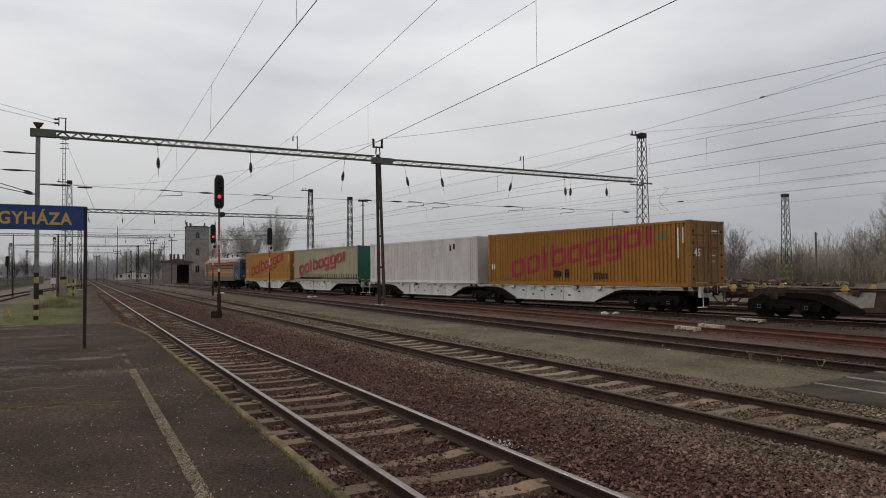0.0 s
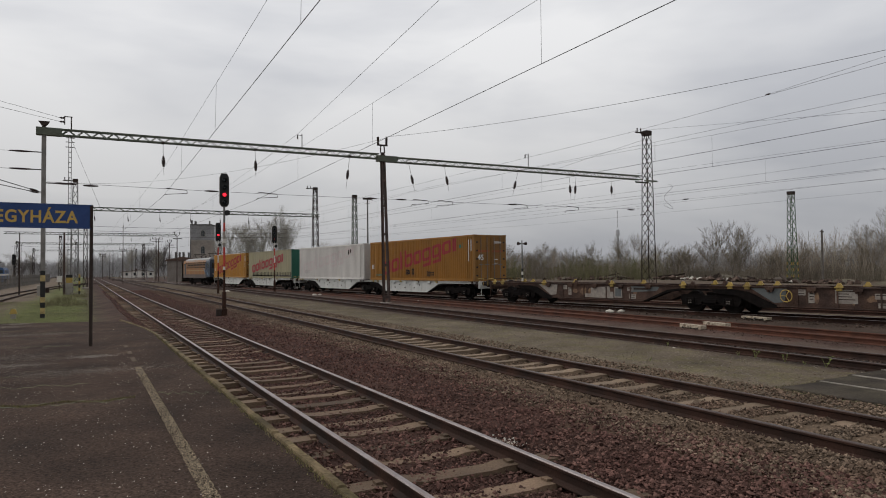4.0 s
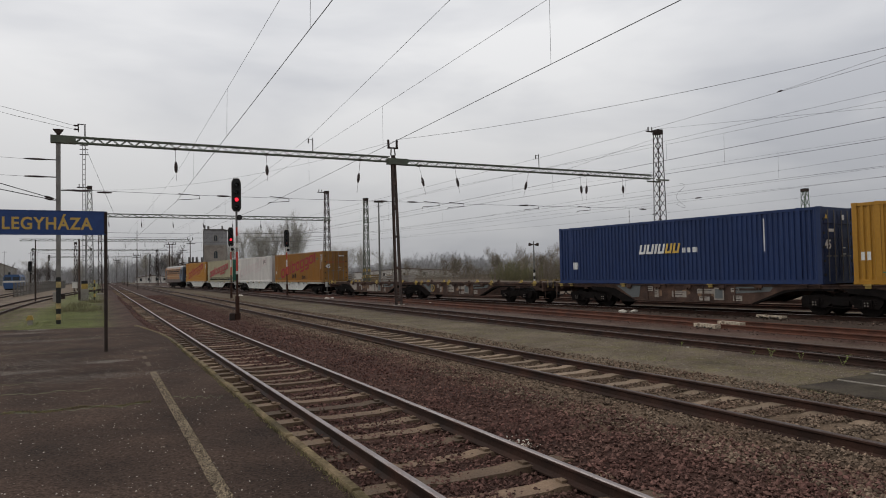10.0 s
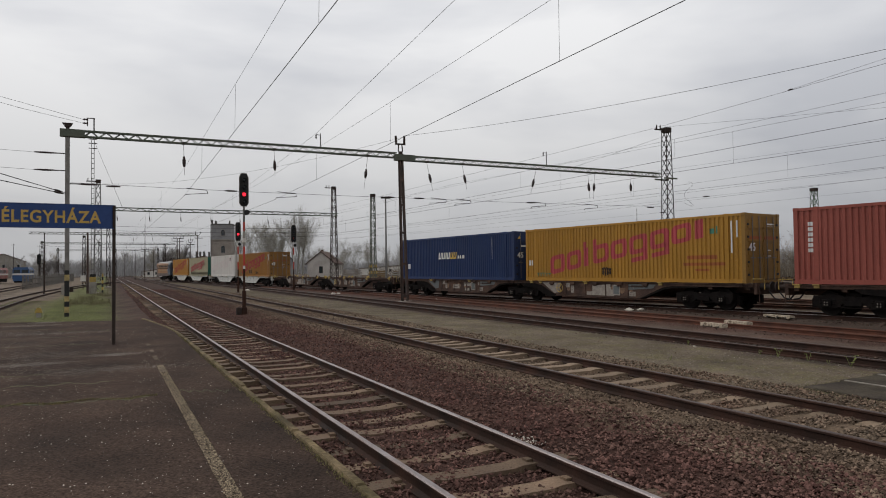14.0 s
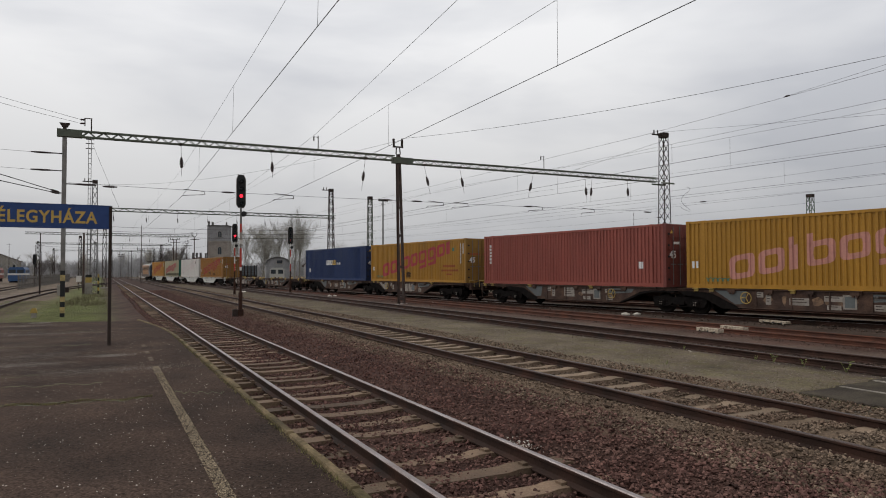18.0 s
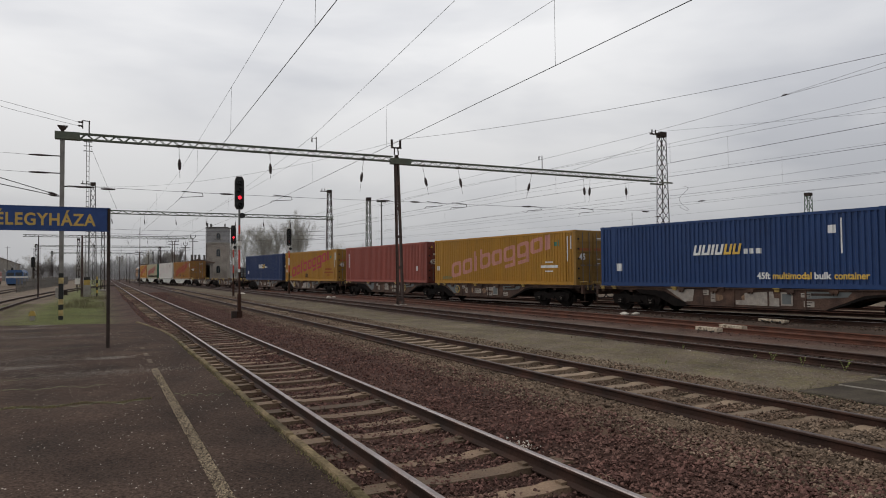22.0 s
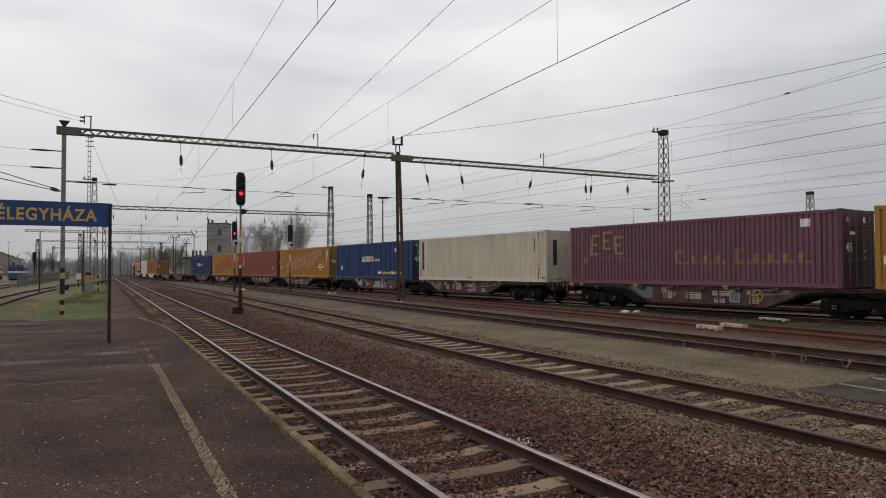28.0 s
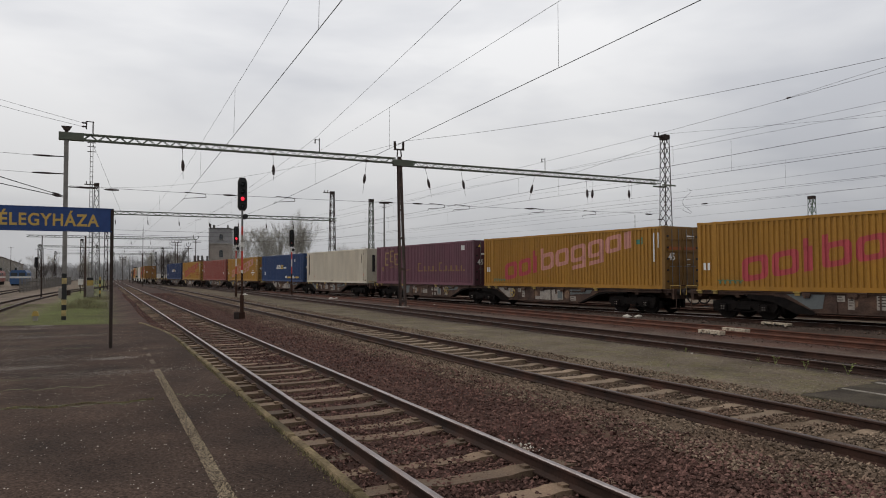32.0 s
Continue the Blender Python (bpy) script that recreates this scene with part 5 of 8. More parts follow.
def bogie(t, y):
    """A two-axle bogie: cast side frames, springs, axle boxes, bolster and two wheelsets."""
    b = Geo()
    for s in (-1, 1):
        x0, x1 = (s * 1.0 - 0.08, s * 1.0 + 0.08)
        b.prism([(y - 1.42, 0.52), (y - 1.40, 0.74), (y - 0.6, 0.80), (y - 0.3, 0.72), (y + 0.3, 0.72), (y + 0.6, 0.80), (y + 1.40, 0.74), (y + 1.42, 0.52), (y + 1.28, 0.30), (y + 0.56, 0.30), (y + 0.36, 0.46), (y - 0.36, 0.46), (y - 0.56, 0.30), (y - 1.28, 0.30)], "x", x0, x1)
        b.box(s * 1.0 - 0.13, s * 1.0 + 0.13, y - 0.3, y + 0.3, 0.40, 0.56)
        for d in (-1.5, 1.5):
            b.box(s * 0.78 - 0.05, s * 0.78 + 0.12, y + d - 0.07, y + d + 0.07, 0.28, 0.62)
        b.line([(s * 1.09, y - 0.55, 0.36), (s * 1.09, y, 0.30), (s * 1.09, y + 0.55, 0.36)], 0.02, 5)
    b.box(-0.95, 0.95, y - 0.25, y + 0.25, 0.5, 0.85)
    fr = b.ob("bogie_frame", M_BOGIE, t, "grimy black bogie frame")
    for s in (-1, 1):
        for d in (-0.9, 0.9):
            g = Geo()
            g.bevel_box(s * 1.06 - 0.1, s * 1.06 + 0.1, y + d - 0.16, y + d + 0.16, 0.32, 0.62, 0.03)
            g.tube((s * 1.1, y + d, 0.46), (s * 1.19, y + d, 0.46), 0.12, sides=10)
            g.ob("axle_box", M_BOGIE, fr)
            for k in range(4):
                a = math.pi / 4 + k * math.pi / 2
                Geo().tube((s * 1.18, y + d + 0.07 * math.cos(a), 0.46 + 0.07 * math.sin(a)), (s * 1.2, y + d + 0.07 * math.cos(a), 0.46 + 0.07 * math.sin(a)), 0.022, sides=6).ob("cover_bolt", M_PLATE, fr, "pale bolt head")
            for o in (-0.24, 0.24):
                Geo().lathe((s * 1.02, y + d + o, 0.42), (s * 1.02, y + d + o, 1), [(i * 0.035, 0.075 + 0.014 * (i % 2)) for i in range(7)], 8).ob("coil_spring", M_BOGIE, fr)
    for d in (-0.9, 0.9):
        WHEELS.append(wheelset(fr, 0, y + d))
    return fr


def sill_marks(sill, colour, hi, lo, w, rnd, seed):
    """Stencilled panels, worn patches and a framed label holder on the near side sill."""
    x0, x1 = -w - 0.026, -w - 0.0205
    if colour != "brown":
        for k in range(7):
            y = hi - 0.4 - k * (hi - lo - 0.8) / 7 - rnd.uniform(0, 0.3)
            Geo().box(x0, x1, y - 0.16, y, DECK - 0.36 - 0.2 * (k % 2), DECK - 0.28 - 0.2 * (k % 2)).ob("data_panel", M_STEEL_DARK, sill, "small dark stencilled mark")
        return
    def panel(y, z, a, b, m=M_PLATE, label="faded white data panel with unreadable marks"):
        o = Geo().box(x0, x1, y - a, y, z, z + b).ob("data_panel", m, sill, label)
        for k in range(int(b / 0.11)):
            zz = z + b - 0.07 - k * 0.10
            Geo().box(x0 - 0.003, x0, y - a * rnd.uniform(0.6, 0.9), y - 0.04, zz, zz + 0.03).ob("mark", M_STEEL_DARK, o, "dark unreadable line of marks")
        return o
    style = (seed + 2) % 3
    # pale triangular panel on the slope
    Geo().prism([(hi + 1.1, DECK - 0.10), (hi - 0.35, DECK - 0.10), (hi - 0.25, DECK - 0.62), (hi + 0.15, DECK - 0.66)], "x", x0, x1).ob("pale_panel", M_PANEL if style else M_PLATE, sill, "pale worn panel on the slope of the sill")
    panel(hi - 0.75, DECK - 0.34, 0.30, 0.22)
    panel(hi - 1.15, DECK - 0.62, 0.22, 0.40)
    if style == 0:
        Geo().prism([(hi - 2.3, DECK - 0.70), (hi - 2.3, DECK - 0.52), (hi - 2.7, DECK - 0.52), (hi - 2.7, DECK - 0.22), (hi - 3.9, DECK - 0.14), (hi - 3.95, DECK - 0.40), (hi - 4.15, DECK - 0.40), (hi - 4.15, DECK - 0.72)], "x", x0, x1).ob("data_panel", M_PLATE, sill, "large stepped pale panel with unreadable marks")
    else:
        panel(hi - 2.1, DECK - 0.60, 0.75, 0.5 - 0.22 * (style == 2), M_PLATE)
        panel(hi - 3.4, DECK - 0.42, 0.85, 0.2)
        panel(hi - 3.5, DECK - 0.72, 0.5, 0.17)
    panel(hi - 5.0, DECK - 0.34, 0.4, 0.16)
    panel(hi - 5.1, DECK - 0.70, 0.4, 0.22)
    fr = Geo().box(x0 - 0.006, x1, lo + 1.25, lo + 1.72, DECK - 0.68, DECK - 0.16).ob("label_frame", M_PLATE, sill, "pale framed label holder")
    Geo().box(x0 - 0.010, x0 - 0.006, lo + 1.31, lo + 1.66, DECK - 0.62, DECK - 0.22).ob("label_sheet", M_PANEL, fr)
    Geo().prism([(lo + 0.75, DECK - 0.12), (lo - 0.9, DECK - 0.12), (lo - 0.75, DECK - 0.30), (lo + 0.75, DECK - 0.40)], "x", x0, x1).ob("pale_panel", M_PANEL, sill, "pale blue-grey panel")
    Geo().box(x0 - 0.004, x0, lo - 0.2, lo + 0.55, DECK - 0.27, DECK - 0.18).ob("mark", M_STEEL_DARK, sill, "plain dark lettering bar")
    for k in range(6):
        y = hi - 0.6 - rnd.uniform(0, hi - lo - 1.2)
        a, b = rnd.uniform(0.2, 0.6), rnd.uniform(0.3, 0.6)
        g = Geo()
        n = 9
        g.add([(-w - 0.0215, y - a * (0.5 + 0.5 * math.cos(6.283 * i / n) * rnd.uniform(0.6, 1)), DECK - 0.42 + b * 0.5 * math.sin(6.283 * i / n) * rnd.uniform(0.5, 1)) for i in range(n)], [tuple(range(n - 1, -1, -1))])
        g.ob("worn_patch", M_WORN, sill, "worn patch of bare ochre rust")


M_WORN = mat("bare_ochre_rust", (0.20, 0.125, 0.075), 0.85, vary=0.35, scale=5, fine=30, tint=(0.08, 0.05, 0.04), tint_scale=4, tint_amount=0.8)


def wagon_section(front, colour, label, end_bogie, joint_bogie, load=True, brake_wheel="", seed=0):
    """Half of an articulated container wagon. y = 0 at its buffer end when front, else at the joint; it reaches back 15.135 m."""
    t = empty("container_wagon", label, "wagon", "wagons of the train")
    L, w = 15.135, 1.19
    m = M_WAGON_WHITE if colour == "white" else M_WAGON_BROWN
    rnd = random.Random(seed)
    b0 = -0.62 if front else 0.0
    b1 = -L if front else -L + 0.62
    yb_end = -2.9 if front else -L + 3.05
    yf, yr = (yb_end, -L) if front else (0.0, yb_end)
    lo, hi = yr + 3.35, yf - 2.95
    for s in (-1, 1):
        g = Geo()
        poly = [(b1, DECK - 0.03), (b0, DECK - 0.03), (b0, DECK - 0.17), (hi + 1.75, DECK - 0.18), (hi + 1.2, DECK - 0.25), (hi, DECK - 0.78), (lo, DECK - 0.78), (lo - 1.3, DECK - 0.25), (lo - 1.85, DECK - 0.18), (b1, DECK - 0.17)]
        g.prism(poly, "x", s * w - 0.02, s * w + 0.02)
        sill = g.ob("side_sill", m, t, "deep fish-bellied side sill")
        # sloping flanges where the sill rises over the bogies: broad and sooty in front; narrow behind, the underside's
        # shade put in as black
        x0, x1 = s * (w - 0.10) - 0.12, s * (w - 0.10) + 0.16
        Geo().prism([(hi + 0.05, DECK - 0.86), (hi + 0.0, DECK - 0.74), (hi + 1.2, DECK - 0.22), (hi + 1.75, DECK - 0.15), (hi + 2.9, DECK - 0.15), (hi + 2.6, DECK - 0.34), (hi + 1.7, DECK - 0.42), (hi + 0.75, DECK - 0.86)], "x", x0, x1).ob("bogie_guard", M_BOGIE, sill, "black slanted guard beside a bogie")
        Geo().prism([(lo + 0.05, DECK - 0.80), (lo, DECK - 0.77), (lo - 1.3, DECK - 0.24), (lo - 1.85, DECK - 0.17), (lo - 3.2, DECK - 0.17), (lo - 3.2, DECK - 0.24), (lo - 1.9, DECK - 0.26), (lo - 1.35, DECK - 0.34), (lo - 0.1, DECK - 0.80)], "x", x0, x1).ob("sloping_flange", M_BOGIE, sill, "black sloping bottom flange")
        Geo().box(s * w - 0.08, s * w + 0.08, b1, b0, DECK - 0.055, DECK - 0.025).ob("flange", m, sill)
        Geo().box(s * w - 0.11, s * w + 0.08, lo, hi, DECK - 0.80, DECK - 0.77).ob("flange", m, sill)
        if s < 0:
            sill_marks(sill, colour, hi, lo, w, rnd, seed)
            for k in range(4):
                y = hi - 0.75 - k * (hi - lo - 1.5) / 3
                Geo().box(-w - 0.045, -w - 0.02, y - 0.03, y + 0.03, DECK - 0.76, DECK - 0.06).ob("rib", m, sill)
            for k in range(5):
                y = hi + 0.3 - k * (hi - lo + 0.6) / 4
                lug = Geo().box(-w - 0.10, -w - 0.021, y - 0.16, y + 0.16, DECK - 0.17, DECK - 0.06)
                lug.box(-w - 0.085, -w - 0.03, y - 0.10, y - 0.02, DECK - 0.24, DECK - 0.16).box(-w - 0.085, -w - 0.03, y + 0.03, y + 0.11, DECK - 0.24, DECK - 0.16)
                lug.ob("lashing_lug", M_WAGON_BROWN if colour == "brown" else m, sill)
    for y in np.linspace(b1 + 0.3, b0 - 0.3, 9):
        Geo().box(-w + 0.02, w - 0.02, y - 0.09, y + 0.09, DECK - 0.28, DECK - 0.05).ob("cross_member", M_WAGON_BROWN, t)
    Geo().box(-0.35, 0.35, b1 + 0.2, b0 - 0.2, DECK - 0.45, DECK - 0.1).ob("centre_sill", M_WAGON_BROWN, t)
    for y in (-0.98, -1.72, -5.2, -L / 2, -L + 5.2, -L + 1.2, -L + 0.72):
        for s in (-1, 1):
            g = Geo()
            g.box(s * (w + 0.0) - 0.14, s * (w + 0.0) + 0.06, y - 0.13, y + 0.13, DECK - 0.045, DECK - 0.004)
            if not load:
                g.prism([(y - 0.12, DECK), (y + 0.12, DECK), (y + 0.04, DECK + 0.14), (y - 0.04, DECK + 0.14)], "x", s * w - 0.06, s * w + 0.02)
            if s < 0:
                g.box(-w - 0.08, -w - 0.03, y - 0.1, y + 0.1, DECK - 0.15, DECK - 0.03)
            g.ob("twist_lock", M_YELLOW if int(-y * 7) % 3 == 0 or (not load and int(-y * 7) % 2) else M_WAGON_BROWN, t)
    ye = 0.0 if front else -L
    sgn = 1 if front else -1
    Geo().box(-1.2, 1.2, min(ye - sgn * 0.62, ye - sgn * 0.5), max(ye - sgn * 0.62, ye - sgn * 0.5), DECK - 0.45, DECK - 0.0).ob("head_stock", m, t)
    for s in (-1, 1):
        bf = Geo()
        bf.lathe((s * 0.875, ye - sgn * 0.5, 1.04), (s * 0.875, ye, 1.04), [(0, 0.13), (0.22, 0.13), (0.23, 0.09), (0.44, 0.09), (0.45, 0.22), (0.5, 0.21)], 12)
        bf.ob("buffer", M_STEEL_DARK, t)
        Geo().tube((s * 1.1, ye - sgn * 0.45, 0.95), (s * 1.1, ye - sgn * 0.45, 0.3), 0.02).box(s * 1.1 - 0.2, s * 1.1 + 0.2, ye - sgn * 0.5 - 0.12, ye - sgn * 0.5 + 0.12, 0.3, 0.33).ob("shunter_step", m, t)
        Geo().line([(s * 0.35, ye - sgn * 0.5, 0.85), (s * 0.36, ye - sgn * 0.25, 0.55), (s * 0.36, ye, 0.5)], 0.03, 6).ob("brake_hose", M_BLACK, t)
    Geo().line([(0, ye - sgn * 0.5, 1.0), (0, ye + 0.02 * sgn, 0.9)], 0.05, 6).ob("screw_coupling", M_STEEL_DARK, t)
    for s in (-1, 1):
        y0, y1 = ye - sgn * 0.75, ye - sgn * 0.2
        Geo().line([(s * 1.12, y0, DECK - 0.05), (s * 1.12, y0, DECK + 0.17), (s * 1.12, y1, DECK + 0.17), (s * 1.12, y1, DECK - 0.25)], 0.018, 5).ob("grab_rail", M_YELLOW, t, "low yellow grab rail")
    Geo().box(-1.12, 1.12, ye - sgn * 0.55 - 0.02, ye - sgn * 0.55 + 0.02, DECK + 0.14, DECK + 0.17).ob("cross_rail", M_WAGON_BROWN, t)
    if brake_wheel:
        g = Geo()
        yb = hi - 0.35 if brake_wheel == "front" else lo + 0.45
        for i in range(14):
            a, c = 2 * math.pi * i / 14, 2 * math.pi * (i + 1) / 14
            g.tube((-w - 0.09, yb + 0.23 * math.cos(a), 0.80 + 0.23 * math.sin(a)), (-w - 0.09, yb + 0.23 * math.cos(c), 0.80 + 0.23 * math.sin(c)), 0.018, sides=5)
        for i in range(3):
            a = 2.1 * i
            g.tube((-w - 0.09, yb, 0.80), (-w - 0.09, yb + 0.23 * math.cos(a), 0.80 + 0.23 * math.sin(a)), 0.016, sides=5)
        g.ob("brake_wheel", M_YELLOW, t, "yellow spoked hand brake wheel")
    if end_bogie:
        bogie(t, yb_end)
    if joint_bogie:
        bogie(t, -L)
    return t


def locomotive():
    """An orange and blue electric locomotive seen from behind its left side."""
    t = empty("locomotive", "orange electric locomotive with blue rear cab and grey roof", "locomotive")
    L, w = 16.4, 1.45
    M_OR, M_BL = paint("orange_locomotive_paint", (0.27, 0.118, 0.034), 0.5, 0.35), paint("blue_locomotive_paint", (0.035, 0.05, 0.075), 0.5, 0.35)
    M_LR = paint("grey_locomotive_roof", (0.27, 0.265, 0.26), 0.6, 0.4)
    M_UP = paint("brown_locomotive_band", (0.17, 0.085, 0.035), 0.6, 0.4)
    M_SKY = paint("pale_blue_stripe", (0.16, 0.24, 0.32), 0.6, 0.3)
    def shell(y0, y1, m, nm):
        g = Geo()
        prof = [(-w, 1.15), (-w, 3.2), (-w + 0.12, 3.55), (w - 0.12, 3.55), (w, 3.2), (w, 1.15)]
        g.prism(prof, "y", y0, y1)
        return g.ob(nm, m, t)
    shell(-L + 2.6, -2.6, M_OR, "body")
    for y0, y1 in ((-2.6, -0.5), (-L + 0.5, -L + 2.6)):
        c = shell(y0, y1, M_BL if y0 < -5 else M_OR, "cab")
        for s in (-1, 1):
            Geo().box(s * w - 0.01, s * w + 0.01, y0 + 0.6, y1 - 0.7, 2.45, 3.1).ob("side_window", M_GLASS, c)
        ye = y1 if y0 > -5 else y0
        for s in (-1, 1):
            Geo().box(s * 0.66 - 0.5, s * 0.66 + 0.5, ye - 0.015, ye + 0.015, 2.4, 3.1).ob("windscreen", M_GLASS, c)
            Geo().lathe((s * 1.0, ye - 0.05, 1.6), (s * 1.0, ye + 0.05, 1.6), [(0, 0.12), (0.1, 0.1)], 10).ob("lamp", M_PLATE, c)
    Geo().box(-w - 0.008, w + 0.008, -L + 2.6, -2.6, 2.5, 3.2).ob("upper_band", M_UP, t, "brown band with louvres")
    M_LOW = paint("grey_brown_locomotive_skirt", (0.12, 0.095, 0.085), 0.65, 0.5)
    Geo().box(-w - 0.012, w + 0.012, -L + 2.6, -0.52, 1.0, 1.52).ob("lower_band", M_LOW, t, "grey-brown lower band")
    for z in (2.44, 3.16):
        Geo().box(-w - 0.014, w + 0.014, -L + 2.6, -2.0, z, z + 0.07).ob("dark_line", M_BOGIE, t, "dark line along the side")
    for s in (-1, 1):
        for y in (-1.9, -L + 2.45):
            Geo().box(s * w - 0.02, s * w + 0.02, y - 0.32, y + 0.32, 1.5, 3.1).ob("cab_door", M_BL, t)
            Geo().line([(s * (w + 0.05), y + 0.4, 1.2), (s * (w + 0.05), y + 0.4, 2.9)], 0.025, 5).ob("hand_rail", M_PLATE, t)
    Geo().bevel_box(-1.2, 1.2, -L / 2 - 2.2, -L / 2 + 2.2, 0.35, 0.98, 0.08).ob("transformer_box", M_BOGIE, t)
    Geo().box(-w - 0.012, w + 0.012, -L + 2.6, -0.52, 2.0, 2.1).ob("stripe", M_CREAM, t, "cream stripe")
    for k in range(3):
        y, z = -L + 1.0 + k * 0.75, 1.35 + k * 0.16
        for s in (-1, 1):
            Geo().prism([(y, z), (y + 0.35, z), (y + 1.5, z + 0.75), (y + 1.15, z + 0.75)], "x", s * w - 0.016, s * w + 0.016).ob("swoosh", M_SKY, t, "pale blue slanted stripe")
    for k in range(6):
        y = -3.6 - k * 1.7
        Geo().box(-w - 0.018, w + 0.018, y - 1.5, y, 2.78, 2.96).ob("grille", M_STEEL_DARK, t)
    Geo().prism([(-w + 0.06, 3.40), (-1.25, 3.68), (-0.9, 3.85), (0.9, 3.85), (1.25, 3.68), (w - 0.06, 3.40)], "y", -L + 1.5, -1.5).ob("roof", M_LR, t)
    for y in (-4.2, -L + 4.2):
        g = Geo()
        g.line([(-0.5, y - 0.9, 3.9), (-0.3, y + 0.9, 4.2), (-0.7, y - 0.6, 4.45)], 0.04)
        g.line([(0.5, y - 0.9, 3.9), (0.3, y + 0.9, 4.2), (0.7, y - 0.6, 4.45)], 0.04)
        g.box(-0.85, 0.85, y - 0.75, y - 0.5, 4.42, 4.5)
        g.ob("pantograph", M_STEEL_DARK, t)
    for x in (-0.6, 0.0, 0.6):
        Geo().lathe((x, -L / 2, 3.85), (x, -L / 2, 4.4), [(0, 0.06), (0.1, 0.13), (0.2, 0.06), (0.3, 0.13), (0.4, 0.06)], 8).ob("roof_insulator", M_INSUL, t)
    Geo().box(-1.3, 1.3, -L + 0.4, -0.4, 0.95, 1.15).ob("underframe", M_BOGIE, t)
    for s in (-1, 1):
        for ye in (-0.5, -L + 0.5):
            Geo().tube((s * 0.875, ye, 1.05), (s * 0.875, ye + (0.5 if ye > -5 else -0.5), 1.05), 0.16, sides=10).ob("buffer", M_STEEL_DARK, t)
    for y in (-4.0, -L + 4.0):
        bogie(t, y)
    return t


# u: metres behind the train's nose
TRAIN = []
loco = locomotive()
TRAIN.append((loco, 0.2, 16.4))
WAGON_AT, HALF = (16.75, 47.22, 77.5, 107.75, 138.17, 168.37, 198.66, 228.8), 15.135
for k in range(8):
    colour = "white" if k < 2 else "brown"
    lab = "pale grey articulated container wagon half" if k < 2 else "rusty brown articulated container wagon half"
    load = k != 2
    lab += "" if load else ", empty with yellow spigots"
    a = wagon_section(True, colour, lab, True, True, load, "rear" if k in (4, 6) else "", k * 2)
    TRAIN.append((a, WAGON_AT[k], HALF))
    if k < 7:
        b = wagon_section(False, colour, lab, True, False, load, "front" if k > 1 else "", k * 2 + 1)
        TRAIN.append((b, WAGON_AT[k] + HALF, HALF))


def load_box(k, second, t):
    u = WAGON_AT[k] + (HALF + 0.519 if second else 0.9)
    TRAIN.append((t, u, BOX_L))
    for o in t.children:
        o.location.z += DECK
    return t


def brand_yellow(label, word, colour="yellow", teal=True, z=(0.33, 2.02), h=(0.98, 0.80), y=(-2.05, -12.1)):
    t = container(colour, label)
    slanted_word(t, y[0], z[0], y[1], z[1], h[0], h[1], NINE, word)
    if teal:
        scribble(t, -0.95, 0.27, 1.15, 0.17, M_TEAL, 5, 0.018, "small teal zigzag lettering mark")
        plates(t, [(-12.05, 2.1, 0.22, 0.22), (-12.33, 2.1, 0.1, 0.32)], M_TEAL, "small teal painted mark")
    plates(t, [(-0.25, 0.85, 0.14, 0.3), (-0.45, 0.85, 0.14, 0.3)], M_MARK_WHITE, "white data plate")
    plates(t, [(-13.05, 1.25, 0.07, 1.35), (-13.3, 1.9, 0.06, 0.7)], M_MARK_WHITE, "white upright marking")
    return t


load_box(0, False, brand_yellow("yellow container with red slanted lettering blocks", M_MAGENTA, "orange", False))
t2 = container("tarp", "khaki curtain-sided container with green end and red lettering blocks", "green", True, False)
slanted_word(t2, -1.3, 0.55, -11.6, 1.75, 0.85, 0.8, NINE, M_MAGENTA, True)
load_box(0, True, t2)
t3 = container("white", "dirty white corrugated container with faint pink marks", None, False, False)
slanted_word(t3, -1.0, 0.5, -12.2, 2.0, 0.9, 0.8, NINE, M_FAINT_PINK, label="almost faded pink lettering blocks")
scribble(t3, -1.4, 0.5, 1.2, 0.3, M_FAINT_GREY, 6, 0.02, "faint grey scrawl")
plates(t3, [(-10.7, 2.05, 0.25, 0.45), (-11.1, 2.15, 0.2, 0.35)], M_STEEL_DARK, "dark small painted mark")
load_box(1, False, t3)
t4 = brand_yellow("ochre container with magenta slanted lettering blocks and graffiti", M_MAGENTA, "amber")
scribble(t4, -5.4, 0.36, 0.6, 0.42, M_STEEL_DARK, 5, 0.035)
scribble(t4, -6.25, 0.35, 0.3, 0.5, M_STEEL_DARK, 3, 0.035)
scribble(t4, -8.2, 0.25, 0.9, 0.4, M_STEEL_DARK, 6, 0.03)
load_box(1, True, t4)


